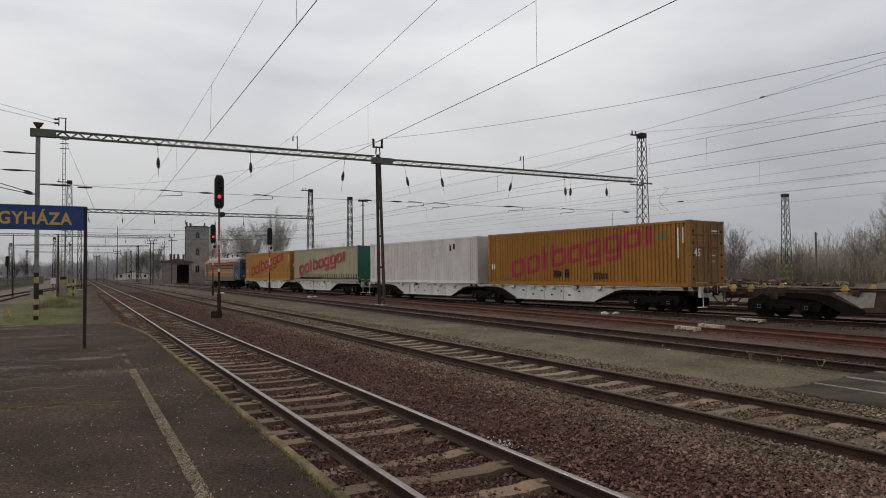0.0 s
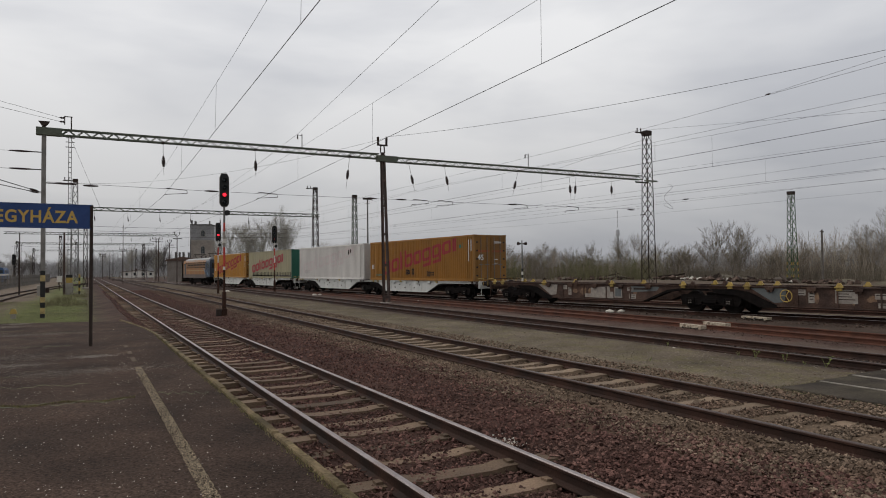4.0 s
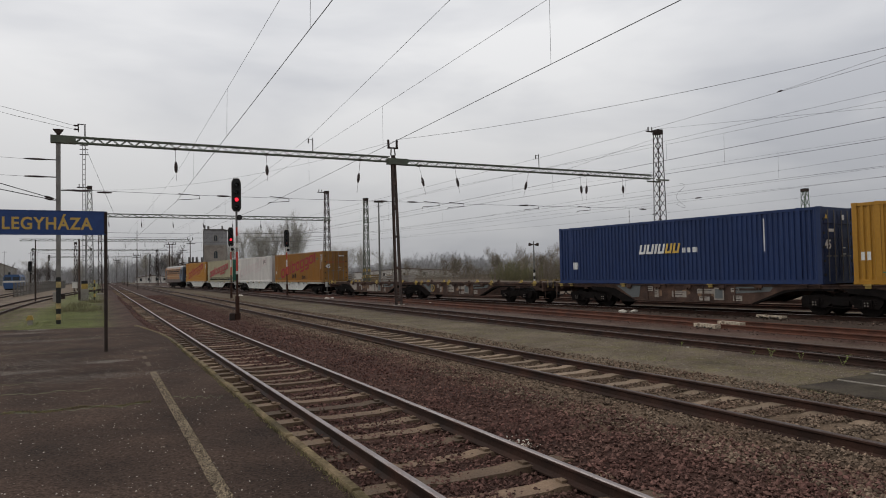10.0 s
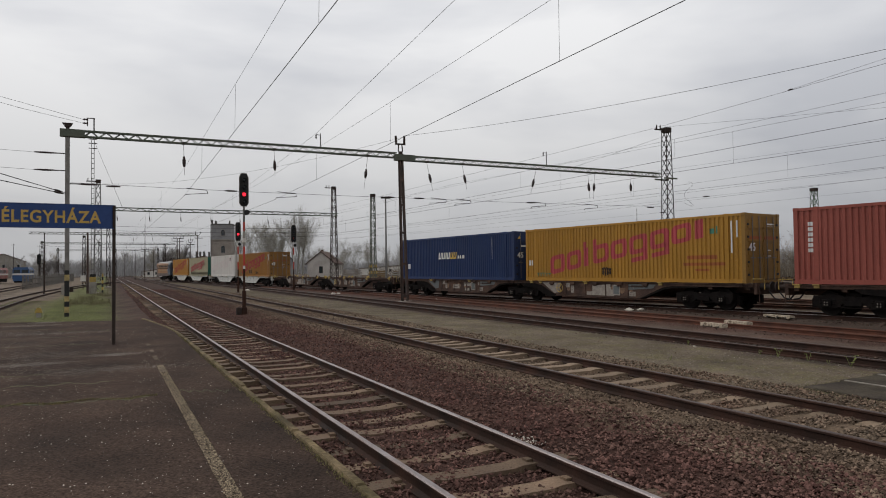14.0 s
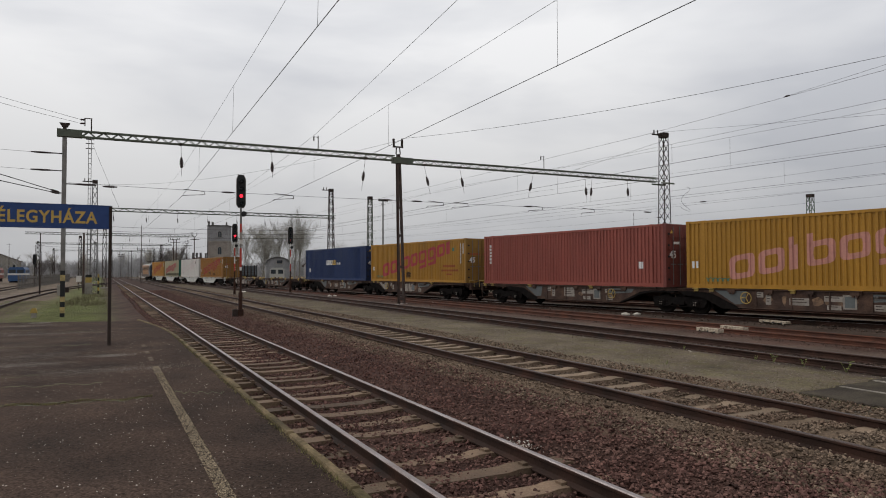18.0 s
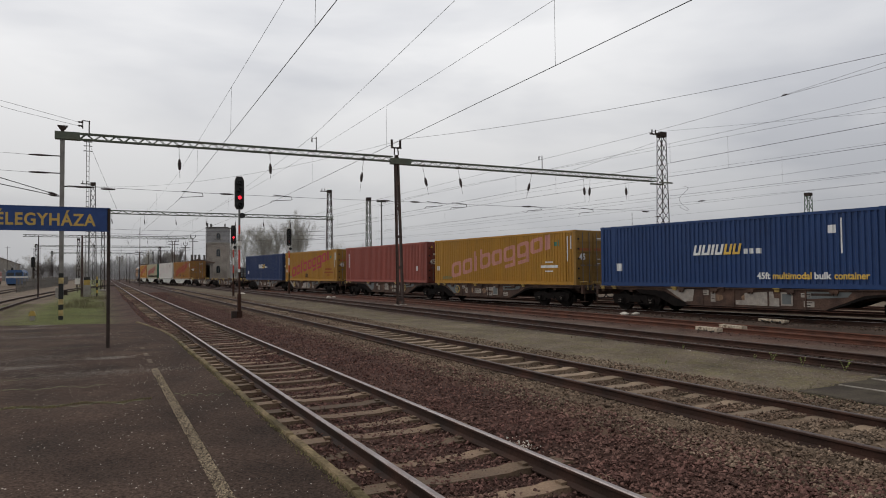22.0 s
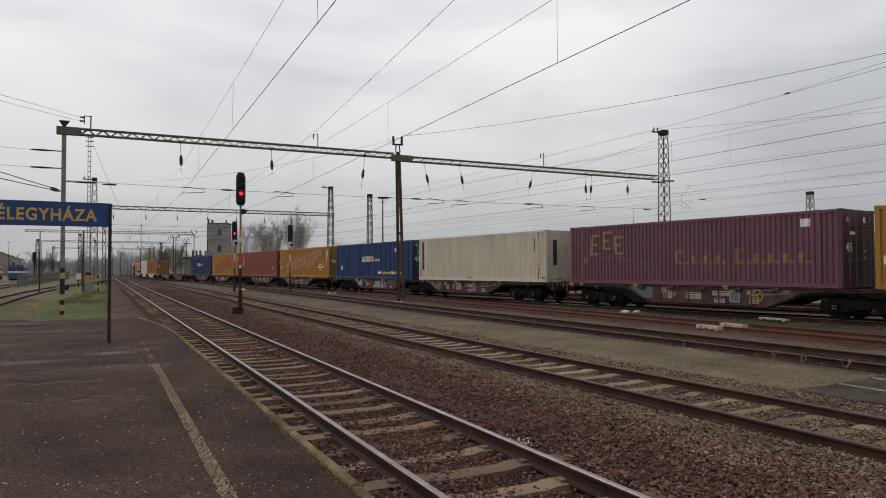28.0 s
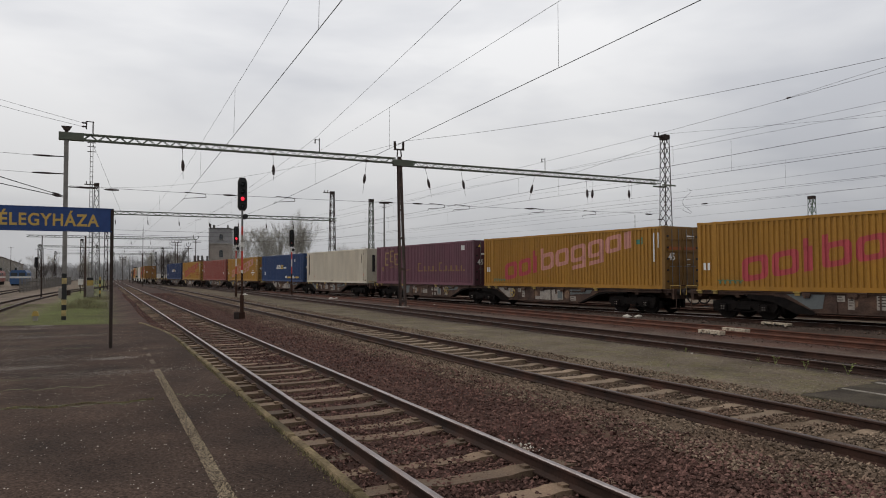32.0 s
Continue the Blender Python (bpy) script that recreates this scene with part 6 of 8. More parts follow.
def blue_box(label, second=False):
    t = container("mid_blue" if second else "blue", label)
    y = -5.31
    for a, m in ((0.34, M_MARK_WHITE), (0.38, M_MARK_WHITE), (0.12, M_MARK_WHITE), (0.34, M_MARK_WHITE), (0.33, M_MARK_YELLOW), (0.33, M_MARK_YELLOW)):
        g = Geo()
        bars = [(0.0, 0.3, 0.0, 1.0), (0.7, 1.0, 0.0, 1.0), (0.3, 0.7, 0.0, 0.24)] if a > 0.2 else [(0.0, 1.0, 0.0, 1.0)]
        for u0, u1, v0, v1 in bars:
            at = lambda u, v: (y - a * u - 0.10 * v, 1.37 + 0.44 * v)
            g.prism([at(u0, v0), at(u1, v0), at(u1, v1), at(u0, v1)], "x", -BOX_W / 2 - 0.008, -BOX_W / 2 - 0.002)
        g.ob("lettering_block", m, t, "plain lettering block")
        y -= a + 0.07
    for i in range(3):
        plates(t, [(-7.68 - i * 0.25, 1.38, 0.17 + 0.07 * (i == 2), 0.21)], M_MARK_WHITE, "plain small lettering block")
    plates(t, [(-1.0, 0.72, 0.3, 0.36)], M_MARK_WHITE, "white data plate")
    plates(t, [(-11.45, 1.3, 0.07, 1.3)], M_MARK_WHITE, "white upright marking")
    plates(t, [(-4.05, 0.08, 0.66, 0.09), (-9.07, 0.08, 0.7, 0.09), (-1.9, 0.08, 0.3, 0.09)], M_MARK_YELLOW, "yellow strip on the bottom rail")
    if second:
        plates(t, [(-11.0, 2.05, 0.3, 0.3)], M_MARK_WHITE, "white square marking")
        for text, y0, y1, m in (("45ft", -8.24, -8.79, M_MARK_WHITE), ("multimodal", -8.88, -10.40, M_MARK_YELLOW), ("bulk", -10.49, -11.12, M_MARK_WHITE), ("container", -11.21, -12.42, M_MARK_YELLOW)):
            o = words("side_words", text, 0.36, m, t, Matrix(), bold=0.008, label="painted words")
            o.matrix_basis = pose(-BOX_W / 2 - 0.004, y0, 0.36, 90, 0, -90) @ Matrix.Diagonal(((y0 - y1) / max(v.co.x for v in o.data.vertices), 1, 1, 1))
    return t


load_box(3, False, blue_box("deep blue container with white and yellow lettering blocks"))
t6 = brand_yellow("yellow container with magenta slanted lettering blocks", M_PINK)
scribble(t6, -5.85, 0.30, 0.62, 0.40, M_STEEL_DARK, 4, 0.04)
plates(t6, [(-10.9, 1.02, 1.5, 0.16), (-10.7, 0.74, 2.1, 0.13), (-11.3, 0.5, 0.7, 0.10)], M_FADED_ORANGE, "faded red-orange lettering bars")
load_box(3, True, t6)
t7 = container("red", "brick red corrugated container with white upright marks")
for i in range(6):
    plates(t7, [(-0.55, 2.2 - i * 0.2, 0.18, 0.14)], M_MARK_WHITE, "small plain white lettering block")
plates(t7, [(-12.1, 0.85, 0.3, 0.32)], M_MARK_WHITE, "white data plate")
load_box(4, False, t7)
t8 = brand_yellow("yellow container with pale pink slanted lettering blocks", M_PALE_PINK)
plates(t8, [(-10.95, 0.92, 1.35, 0.14), (-11.3, 1.2, 0.6, 0.07), (-11.3, 0.7, 0.6, 0.07)], M_MARK_WHITE, "white worn lettering bars")
load_box(4, True, t8)
load_box(5, False, blue_box("deep blue bulk container with lettering blocks and yellow words", True))
t10 = container("cream", "cream corrugated bulk container with a dark slot in its end", None, False, False)
# black plate on the end wall, painted in for a recess's darkness
Geo().box(-0.75, -0.5, -BOX_L - 0.004, -BOX_L + 0.02, 0.95, 2.35).ob("end_slot", M_BLACK, t10, "flat black plate for a narrow recessed slot")
plates(t10, [(-0.40, 0.7, 0.32, 1.95)], M_HATCH, "dark rusty hatch strip")
plates(t10, [(-1.95, 0.42, 0.12, 0.2), (-12.95, 0.62, 0.14, 0.16)], M_RED, "small red mark")
plates(t10, [(-12.62, 1.7, 0.07, 0.75), (-12.85, 2.35, 0.12, 0.25)], M_STEEL_DARK, "dark upright marking")
for y, z, a, b in ((-0.12, 0.15, 0.16, 0.5), (-12.9, 0.2, 0.14, 0.35), (-13.3, 0.12, 0.3, 0.16), (-12.9, 2.5, 0.12, 0.22), (-6.0, 0.17, 0.5, 0.04)):
    plates(t10, [(y, z, a, b)], M_WORN, "rust stain")
load_box(5, True, t10)
t11 = container("purple", "dull purple container with cream lettering bars")
for y, z0, z1, lean in ((-1.42, 1.40, 2.44, 0.10), (-2.26, 1.65, 2.57, 0.0), (-3.05, 1.42, 2.32, -0.08)):
    g = Geo()
    for u0, u1, v0, v1 in ((0.0, 0.16, 0.0, 1.0), (0.16, 0.6, 0.88, 1.0), (0.16, 0.55, 0.0, 0.12), (0.16, 0.42, 0.45, 0.56)):
        at = lambda u, v: (y - u - lean * v, z0 + (z1 - z0) * v)
        g.prism([at(u0, v0), at(u1, v0), at(u1, v1), at(u0, v1)], "x", -BOX_W / 2 - 0.008, -BOX_W / 2 - 0.002)
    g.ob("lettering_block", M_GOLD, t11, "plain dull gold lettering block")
for y, n in ((-6.54, 7), (-9.45, 9)):
    plates(t11, [(y, 0.92, 0.12, 0.62), (y - 0.12, 0.92, 0.28, 0.09), (y - 0.12, 1.45, 0.28, 0.09)] + [(y - 0.52 - i * 0.30, 0.92, 0.20, 0.10 + 0.28 * (i % 2)) for i in range(n)], M_GOLD, "plain dull gold lettering block")
plates(t11, [(-1.75 - i * 0.26, 1.12 + 0.14 * math.sin(i * 0.42), 0.09, 0.09) for i in range(16)], M_GOLD, "dull gold star-like dot")
plates(t11, [(-0.95, 1.0, 0.12, 0.3), (-1.12, 1.0, 0.1, 0.3)], M_GOLD, "dull gold data plate")
plates(t11, [(-12.2, 2.3, 0.35, 0.3)], M_MARK_WHITE, "white data plate")
load_box(6, False, t11)
load_box(6, True, brand_yellow("yellow container with faded pink slanted lettering blocks", lambda i: M_PINK if i < 3 else M_PALE_PINK, "ochre"))
load_box(7, False, brand_yellow("yellow container with faded pink slanted lettering blocks", lambda i: M_PINK if i < 6 else M_PALE_PINK, "ochre"))


# ---- more overhead line: span wires, steady arms, feeders ----
def near_line():
    y = GANTRY_Y
    span = wire("span_wire", "thin cross span wire under the portal beam", [(-1.7, y, 6.62), (17.1, y, 6.50), (39.6, y, 6.62)], 0.010, 0.06, "span wires")
    for x, d in ((3.84, 1), (8.92, 1), (TRACK_4 - 0.2, 1), (20.87, 1), (route(y)[0] + 4.9, 1), (route(y)[0] + 9.6, 1)):
        t = empty("steady_arm", "bent steel steady arm holding a contact wire", "steady arm", "steady arms", pose(x, y, 6.1))
        Geo().line([(d * 0.15, 0, 0.47), (d * 1.25, 0, 0.40), (d * 1.28, 0, 0.22)], 0.022, 6).ob("upper_tube", M_STEEL_DARK, t)
        Geo().line([(d * 1.28, 0, 0.22), (d * 0.1, 0, 0.12), (0, 0, 0.0)], 0.018, 6).ob("lower_tube", M_STEEL_DARK, t)
    for x in (0.3, 6.4, 16.2, 18.3, 27.0, 38.2):
        strain_insulator((x - 0.35, y, 6.51), (x + 0.35, y, 6.51))
    # feeders
    wire("feeder_wire", "thin feeder wire along the yard on slim posts", [(6.6, -20, 10.6), (11.45, y, 10.25), (12.4, 83, 10.0), (12, 136, 9.9), (12, 183, 9.9)], 0.008, 0.1, "feeder wires")
    wire("feeder_wire", "sagging feeder wire from the middle mast", [(17.2 + 15 * f, y - 35.5 * f, 10.53 - 2.33 * f + 3.03 * f * f) for f in np.linspace(0, 1, 17)], 0.010, 0.0, "feeder wires")
    wire("feeder_wire", "sagging feeder wire crossing from the middle mast to a lattice mast", [(17.2 - 17.8 * f, y + 42.7 * f, 10.45 - 2.6 * f + 3.75 * f * f) for f in np.linspace(0, 1, 17)], 0.008, 0.0, "feeder wires")
    wire("feeder_wire", "thick feeder wire over the far lattice masts", [(38.6, -20, 13.6), (37.9, 27.7, 12.7), (38.2, y, 12.65), (37.8, 59.7, 12.7), (36.7, 87.7, 12.7), (34, 130, 12.6)], 0.011, 0.0, "feeder wires")
    wire("feeder_wire", "feeder wire branching off beside the lattice mast", [(37.85, 27.7, 12.72), (35.6, 11.5, 12.9), (33.4, -5, 13.3)], 0.009, 0.0, "feeder wires")
    strain_insulator((37.856, 27.9, 12.72), (37.846, 27.55, 12.725))
    wire("feeder_wire", "feeder wire falling from the lattice mast to the beam", [(39.7, y, 12.2), (31.0, y + 0.3, 9.3)], 0.009, 0.0, "feeder wires")
    wire("feeder_wire", "thin feeder wire leaving the lattice mast", [(39.6, y, 12.95), (42.3, 35.3, 12.72), (48.7, 28.0, 12.75), (60, 15.0, 13.2)], 0.008, 0.0, "feeder wires")
    wire("feeder_wire", "thin feeder wire beyond the tracks", [(47.0, -30, 9.6), (47.0, 60, 9.4), (40.0, 130, 9.0)], 0.008, 0.3, "feeder wires")
    wire("feeder_wire", "thin feeder wire beyond the tracks", [(47.8, -30, 8.2), (47.8, 60, 8.0), (40.5, 130, 8.0)], 0.008, 0.3, "feeder wires")
    for z, end in ((10.1, 9.80), (10.4, 10.0)):
        wire("feeder_wire", "thin wire running off from the portal", [(-1.14, y, end), (-3.8, y, z + 0.2), (-16, y, z + 3.0)], 0.009, 0.0, "feeder wires")
    for z in (8.12, 7.22):
        wire("anchor_wire", "thin anchor wire beside the portal mast", [(-3.35, y, z), (-14, y, z + 0.3)], 0.008, 0.0, "feeder wires")
    for a, b in (((-1.98, y, 6.08), (-6.0, y - 12.6, 6.2)), ((-1.98, y, 6.02), (-6.0, y - 12.6, 5.7))):
        wire("tension_wire", "thick tension wire beside the portal mast", [a, b], 0.02, 0.0, "feeder wires")
        strain_insulator(Vector(a).lerp(Vector(b), 0.02), Vector(a).lerp(Vector(b), 0.10))
    rnd = random.Random(3)
    for k in (1, 3, 5):
        x = 30 + k * 3.1
        a, b = Vector((x + 12, -20, 7.4 + 0.2 * (k % 3))), Vector((x, 60, 6.6 + 0.25 * (k % 4)))
        wire("far_wire", "thin overhead wire of the outer yard", [a, b, (x * 0.6, 140, 7.0)], 0.006, 0.0, "outer yard wires")
        if k > 1:
            f = 0.55 + 0.06 * k
            strain_insulator(a.lerp(b, f), a.lerp(b, f + 0.007))
    for k in range(5):
        z = 6.4 + 0.5 * k
        wire("far_span_wire", "thin span wire under a distant portal", [(-1.3, 83, z - 0.4), (26.3, 83, z - 0.2)] if k < 3 else [(-9, 136, z - 1.4), (15.5, 136, z - 1.4)], 0.014, 0.2, "span wires")
    for yy, n in ((83.0, 7), (136.0, 5), (183.0, 5)):
        for k in range(n):
            x = 1.0 + k * 3.3
            strain_insulator((x, yy, 8.1), (x + 0.05, yy, 7.55), "distant insulators")
            wire("hanger_wire", "thin hanger wire under a distant portal", [(x - 0.02, yy, 8.7), (x, yy, 8.1)], 0.012, 0.0, "hanger wires")


near_line()


# ---- ground details ----
def slab_crossing():
    """Worn concrete slabs with pale joints beside track 2."""
    t = empty("slab_crossing", "worn dark concrete slabs of an old crossing beside the track", "concrete slab", kind="structure")
    for i in range(3):
        x0 = 10.15 + i * 1.12
        k = Geo()
        k.bevel_box(x0, x0 + 1.06, 1.0, 7.35 + 0.12 * i, -0.3, -0.055 - 0.004 * i, 0.015)
        k.ob("slab", M_SLAB, t)
        k = Geo()
        k.box(x0 + 1.065, x0 + 1.115, 1.0, 7.35 + 0.12 * i, -0.3, -0.045)
        k.ob("slab_joint", M_JOINT, t, "pale edge strip")


M_SLAB = mat("dark_worn_concrete", (0.045, 0.037, 0.031), 0.95, vary=0.45, scale=1.5, fine=40, bump=0.5, tint=(0.07, 0.06, 0.042), tint_scale=1.2, tint_amount=0.8, spec=0.05)
M_JOINT = mat("pale_joint_mortar", (0.30, 0.27, 0.23), 0.95, vary=0.4, scale=3, fine=40, tint=(0.12, 0.10, 0.08), tint_scale=2.5, tint_amount=0.7)
slab_crossing()


M_DARK_STONE = mat("dark_gravel", (0.085, 0.06, 0.048), 0.95, vary=0.3, island=0.6, spec=0.05)


def rail_chair(x, y, turn, n, h=0.17):
    t = empty("switch_cover", "chalky white trackside cover plate with black plates for its dark notches", "cover plate", "white trackside covers", pose(x, y, -0.17, 0, 0, turn))
    Geo().prism([(0, 0.05), (0, h), (n, h), (n, 0.05), (n * 0.88, 0.0), (n * 0.80, 0.07), (n * 0.55, 0.05), (n * 0.5, 0.0), (n * 0.42, 0.06), (n * 0.2, 0.07), (n * 0.12, 0.0)], "x", -0.12, 0.12).ob("plate", M_COVER, t)
    # flat black triangles painted in for the dark of the notches
    for k in (0.16, 0.47, 0.84):
        Geo().prism([(n * k - 0.07, 0.03), (n * k + 0.07, 0.03), (n * k, 0.10)], "x", -0.127, -0.121).ob("hole", M_BLACK, t)


rail_chair(18.12, 15.85, -6, 1.0, 0.17)
rail_chair(19.42, 15.95, -6, 1.05, 0.17)
rail_chair(23.4, 17.3, -7, 1.3, 0.13)
for x, y, s in ((21.9, 24.6, 0.18), (22.5, 24.5, 0.15), (22.2, 24.4, 0.08), (11.2, 17.8, 0.06), (13.3, 12.6, 0.07), (13.1, 13.9, 0.06), (19.3, 40, 0.12), (17, 55, 0.2), (17.6, 55.5, 0.16), (12.7, 70, 0.25)):
    g = Geo()
    rnd = random.Random(int(x * 31 + y))
    g.lathe((x, y, -0.16), (x, y, 1), [(0, s * 0.9), (s * 0.35, s), (s * 0.6, s * 0.7), (s * 0.75, s * 0.3)], 7)
    g.v = [(a + rnd.uniform(-0.2, 0.2) * s, b + rnd.uniform(-0.3, 0.3) * s, c + rnd.uniform(-0.1, 0.1) * s) for a, b, c in g.v]
    tagged(g.ob("white_stone", M_CHALK), "chalk white stone lying beside the rails", "stone", "white stones")


def grit(name, label, n, region, size, material, z):
    rng = np.random.default_rng(n)
    x, y = region(rng, n)
    s = size[0] + (size[1] - size[0]) * rng.random(n) ** 3
    base = np.array([[1, 0, 0], [-0.6, 0.9, 0], [-0.5, -0.9, 0], [0, 0, 0.8]], float)
    a = rng.random(n) * 6.28
    v = base[None] * s[:, None, None]
    c, sn = np.cos(a)[:, None], np.sin(a)[:, None]
    w = np.stack([v[:, :, 0] * c - v[:, :, 1] * sn + x[:, None], v[:, :, 0] * sn + v[:, :, 1] * c + y[:, None], v[:, :, 2] + (z(x, y)[:, None] if callable(z) else z)], -1)
    f = (np.array([[0, 1, 3], [1, 2, 3], [2, 0, 3]])[None] + (np.arange(n) * 4)[:, None, None]).reshape(-1, 3)
    o = many(name, w.reshape(-1, 3), f, material, "stuff", label, "grit")
    o.data.shade_flat()
    return o


M_GRIT2 = mat("grey_grit", (0.21, 0.185, 0.16), 0.95, vary=0.2, island=0.5, spec=0.05)
M_GRIT = mat("pale_grit", (0.36, 0.33, 0.29), 0.9, vary=0.2, island=0.5)
grit("platform_grit", "pale grit lying on the platform asphalt", 9000, spread(-6, 1.5, 3.2, 22, 1.7), (0.0015, 0.010), M_GRIT, PLATFORM_Z)
grit("platform_gravel", "loose grey gravel patch on the platform asphalt", 5200, lambda r, n: (lambda k: (np.array([-0.9, -2.4, -1.8])[k] + r.normal(0, 0.65, n), np.array([12.8, 14.2, 17.5])[k] + r.normal(0, 0.8, n)))(r.integers(0, 3, n)), (0.002, 0.009), M_GRIT2, PLATFORM_Z)
grit("dust_streak", "pale dried dirt and grit in streaks on the platform", 16000, lambda r, n: (lambda k: (np.array([-2.1, -1.8, -1.4, -1.3, -1.1, 0.15, 0.2, -2.6, -3.0])[k] + r.normal(0, 1, n) * np.array([0.5, 0.2, 0.8, 0.4, 0.5, 0.2, 0.7, 0.7, 0.7])[k], np.array([24.4, 25.6, 20.9, 14.1, 15.5, 14.9, 12.7, 14.3, 21.6])[k] + r.normal(0, 1, n) * np.array([0.22, 0.15, 0.2, 0.13, 0.45, 0.12, 0.22, 0.25, 0.3])[k]))(r.integers(0, 9, n)), (0.003, 0.012), M_GRIT2, PLATFORM_Z)
ballast("pale_pebbles", "small heap of pale pebbles by the rail", M_CHALK, 120, lambda r, n: (r.normal(4.45, 0.09, n), r.normal(6.9, 0.16, n)), (0.008, 0.018), 12)


grit("yard_grit", "fine grey grit strewn over the soil between the tracks", 14000, spread(9.5, 13.5, 6, 60, 1.6), (0.004, 0.016), M_GRIT2, ground_z)
M_LINE_GRIT = mat("tan_line_grit", (0.37, 0.30, 0.205), 0.9, vary=0.2, island=0.5, spec=0.05)
M_DARK_GRIT = mat("dark_asphalt_grit", (0.045, 0.034, 0.027), 0.95, vary=0.2, island=0.5, spec=0.05)
grit("line_grit", "pale grit standing out of the worn painted line", 7000, lambda r, n: (0.775 + 0.11 * r.random(n), 3.6 + 8.3 * r.random(n) ** 1.5), (0.003, 0.009), M_LINE_GRIT, PLATFORM_Z + 0.003)
grit("dark_line_grit", "dark worn specks in the painted line", 4500, lambda r, n: (0.772 + 0.116 * r.random(n), 3.6 + 8.3 * r.random(n) ** 1.5), (0.004, 0.012), M_DARK_GRIT, PLATFORM_Z + 0.003)
ballast("rusty_crumbs", "rusty stones and crumbs round the disused siding", M_DARK_STONE, 5000, lambda r, n: (17.4 + 3.3 * r.random(n), 6 + 40 * r.random(n) ** 1.3), (0.012, 0.035), 61)
ballast("dark_crumbs", "dark gravel round the disused track", M_DARK_STONE, 5000, lambda r, n: (13.75 + 2.1 * r.random(n), 6 + 40 * r.random(n) ** 1.3), (0.015, 0.045), 62)
ballast("goods_ballast", "dark ballast beside the goods track", M_DARK_STONE, 5000, lambda r, n: (lambda y: (np.array([route(v)[0] for v in y]) + r.uniform(-2.0, 2.0, n), y))(8 + 45 * r.random(n) ** 1.2), (0.025, 0.06), 63)
ballast("yard_pebbles", "pale pebbles strewn between the tracks", M_TAN_STONE, 160, lambda r, n: (9.9 + 3.6 * r.random(n), 6 + 50 * r.random(n) ** 1.5), (0.01, 0.035), 64)


def blades(name, label, material, n, region, hgt, wid, z_at, seed, lean=0.35):
    """Grass and weeds: thin upright triangles."""
    rng = np.random.default_rng(seed)
    x, y = region(rng, n)
    z = z_at(x, y)
    h = hgt[0] + (hgt[1] - hgt[0]) * rng.random(n) ** 2
    a = rng.random(n) * 6.28
    w = wid * (0.6 + 0.8 * rng.random(n))
    dx, dy = np.cos(a) * w, np.sin(a) * w
    lx, ly = rng.normal(0, lean, n) * h, rng.normal(0, lean, n) * h
    v = np.stack([np.stack([x - dx, y - dy, z], -1), np.stack([x + dx, y + dy, z], -1), np.stack([x + lx, y + ly, z + h], -1)], 1)
    f = (np.arange(n * 3).reshape(-1, 3))
    return many(name, v.reshape(-1, 3), f, material, "stuff", label, "grass")


blades("grass", "green grass on the strip beyond the platform end", M_GRASS, 70000, lambda r, n: (-7 + 7.3 * r.random(n), 27.5 + 38 * r.random(n) ** 1.7), (0.008, 0.034), 0.013, ground_z, 21, 1.0)
blades("dry_weeds", "dry brown weeds on the strip beside the mast", M_DRYGRASS, 1500, lambda r, n: (lambda k: (np.array([-0.6, -1.4, -0.3, -2.2])[k] + r.normal(0, 0.5, n), np.array([56, 66, 74, 58])[k] + r.normal(0, 2.0, n)))(r.integers(0, 4, n)), (0.1, 0.75), 0.012, ground_z, 22)
blades("yard_grass", "thin greyish grass between the tracks", M_DRYGRASS, 26000, lambda r, n: (9.7 + 3.7 * r.random(n), 6 + 60 * r.random(n) ** 1.5), (0.004, 0.022), 0.008, ground_z, 23, 1.4)
M_KERB_MOSS = mat("dull_moss", (0.16, 0.145, 0.06), 0.9, vary=0.3, island=0.4, tint=(0.13, 0.10, 0.06), tint_scale=2.0, tint_amount=0.8)
blades("kerb_moss", "moss and grass growing along the platform edge", M_KERB_MOSS, 2000, lambda r, n: (PLATFORM_EDGE - 0.115 + r.normal(0, 0.02, n), 4 + 15 * r.random(n) ** 1.4), (0.004, 0.034), 0.006, lambda x, y: np.full(len(x), PLATFORM_Z), 24)
blades("crack_moss", "moss and grass growing out of a platform crack", M_KERB_MOSS, 2200, lambda r, n: (lambda u: (-2.6 + 3.2 * u, 10.02 + 0.07 * np.sin(u * 27) - 0.35 * u + r.normal(0, 0.03, n)))(r.random(n)), (0.006, 0.03), 0.006, lambda x, y: np.full(len(x), PLATFORM_Z), 25)


blades("slab_moss", "short grey-green grass along the edges of the crossing slabs", M_DRYGRASS, 2600, lambda r, n: (lambda k, u: (np.where(k == 0, 10.15 + 3.3 * u, 10.12) + r.normal(0, 0.05, n), np.where(k == 0, 7.4 + 0.1 * u, 4 + 3.4 * u) + r.normal(0, 0.07, n)))(r.integers(0, 2, n), r.random(n)), (0.01, 0.05), 0.008, lambda x, y: np.full(len(x), -0.1), 26, 0.8)


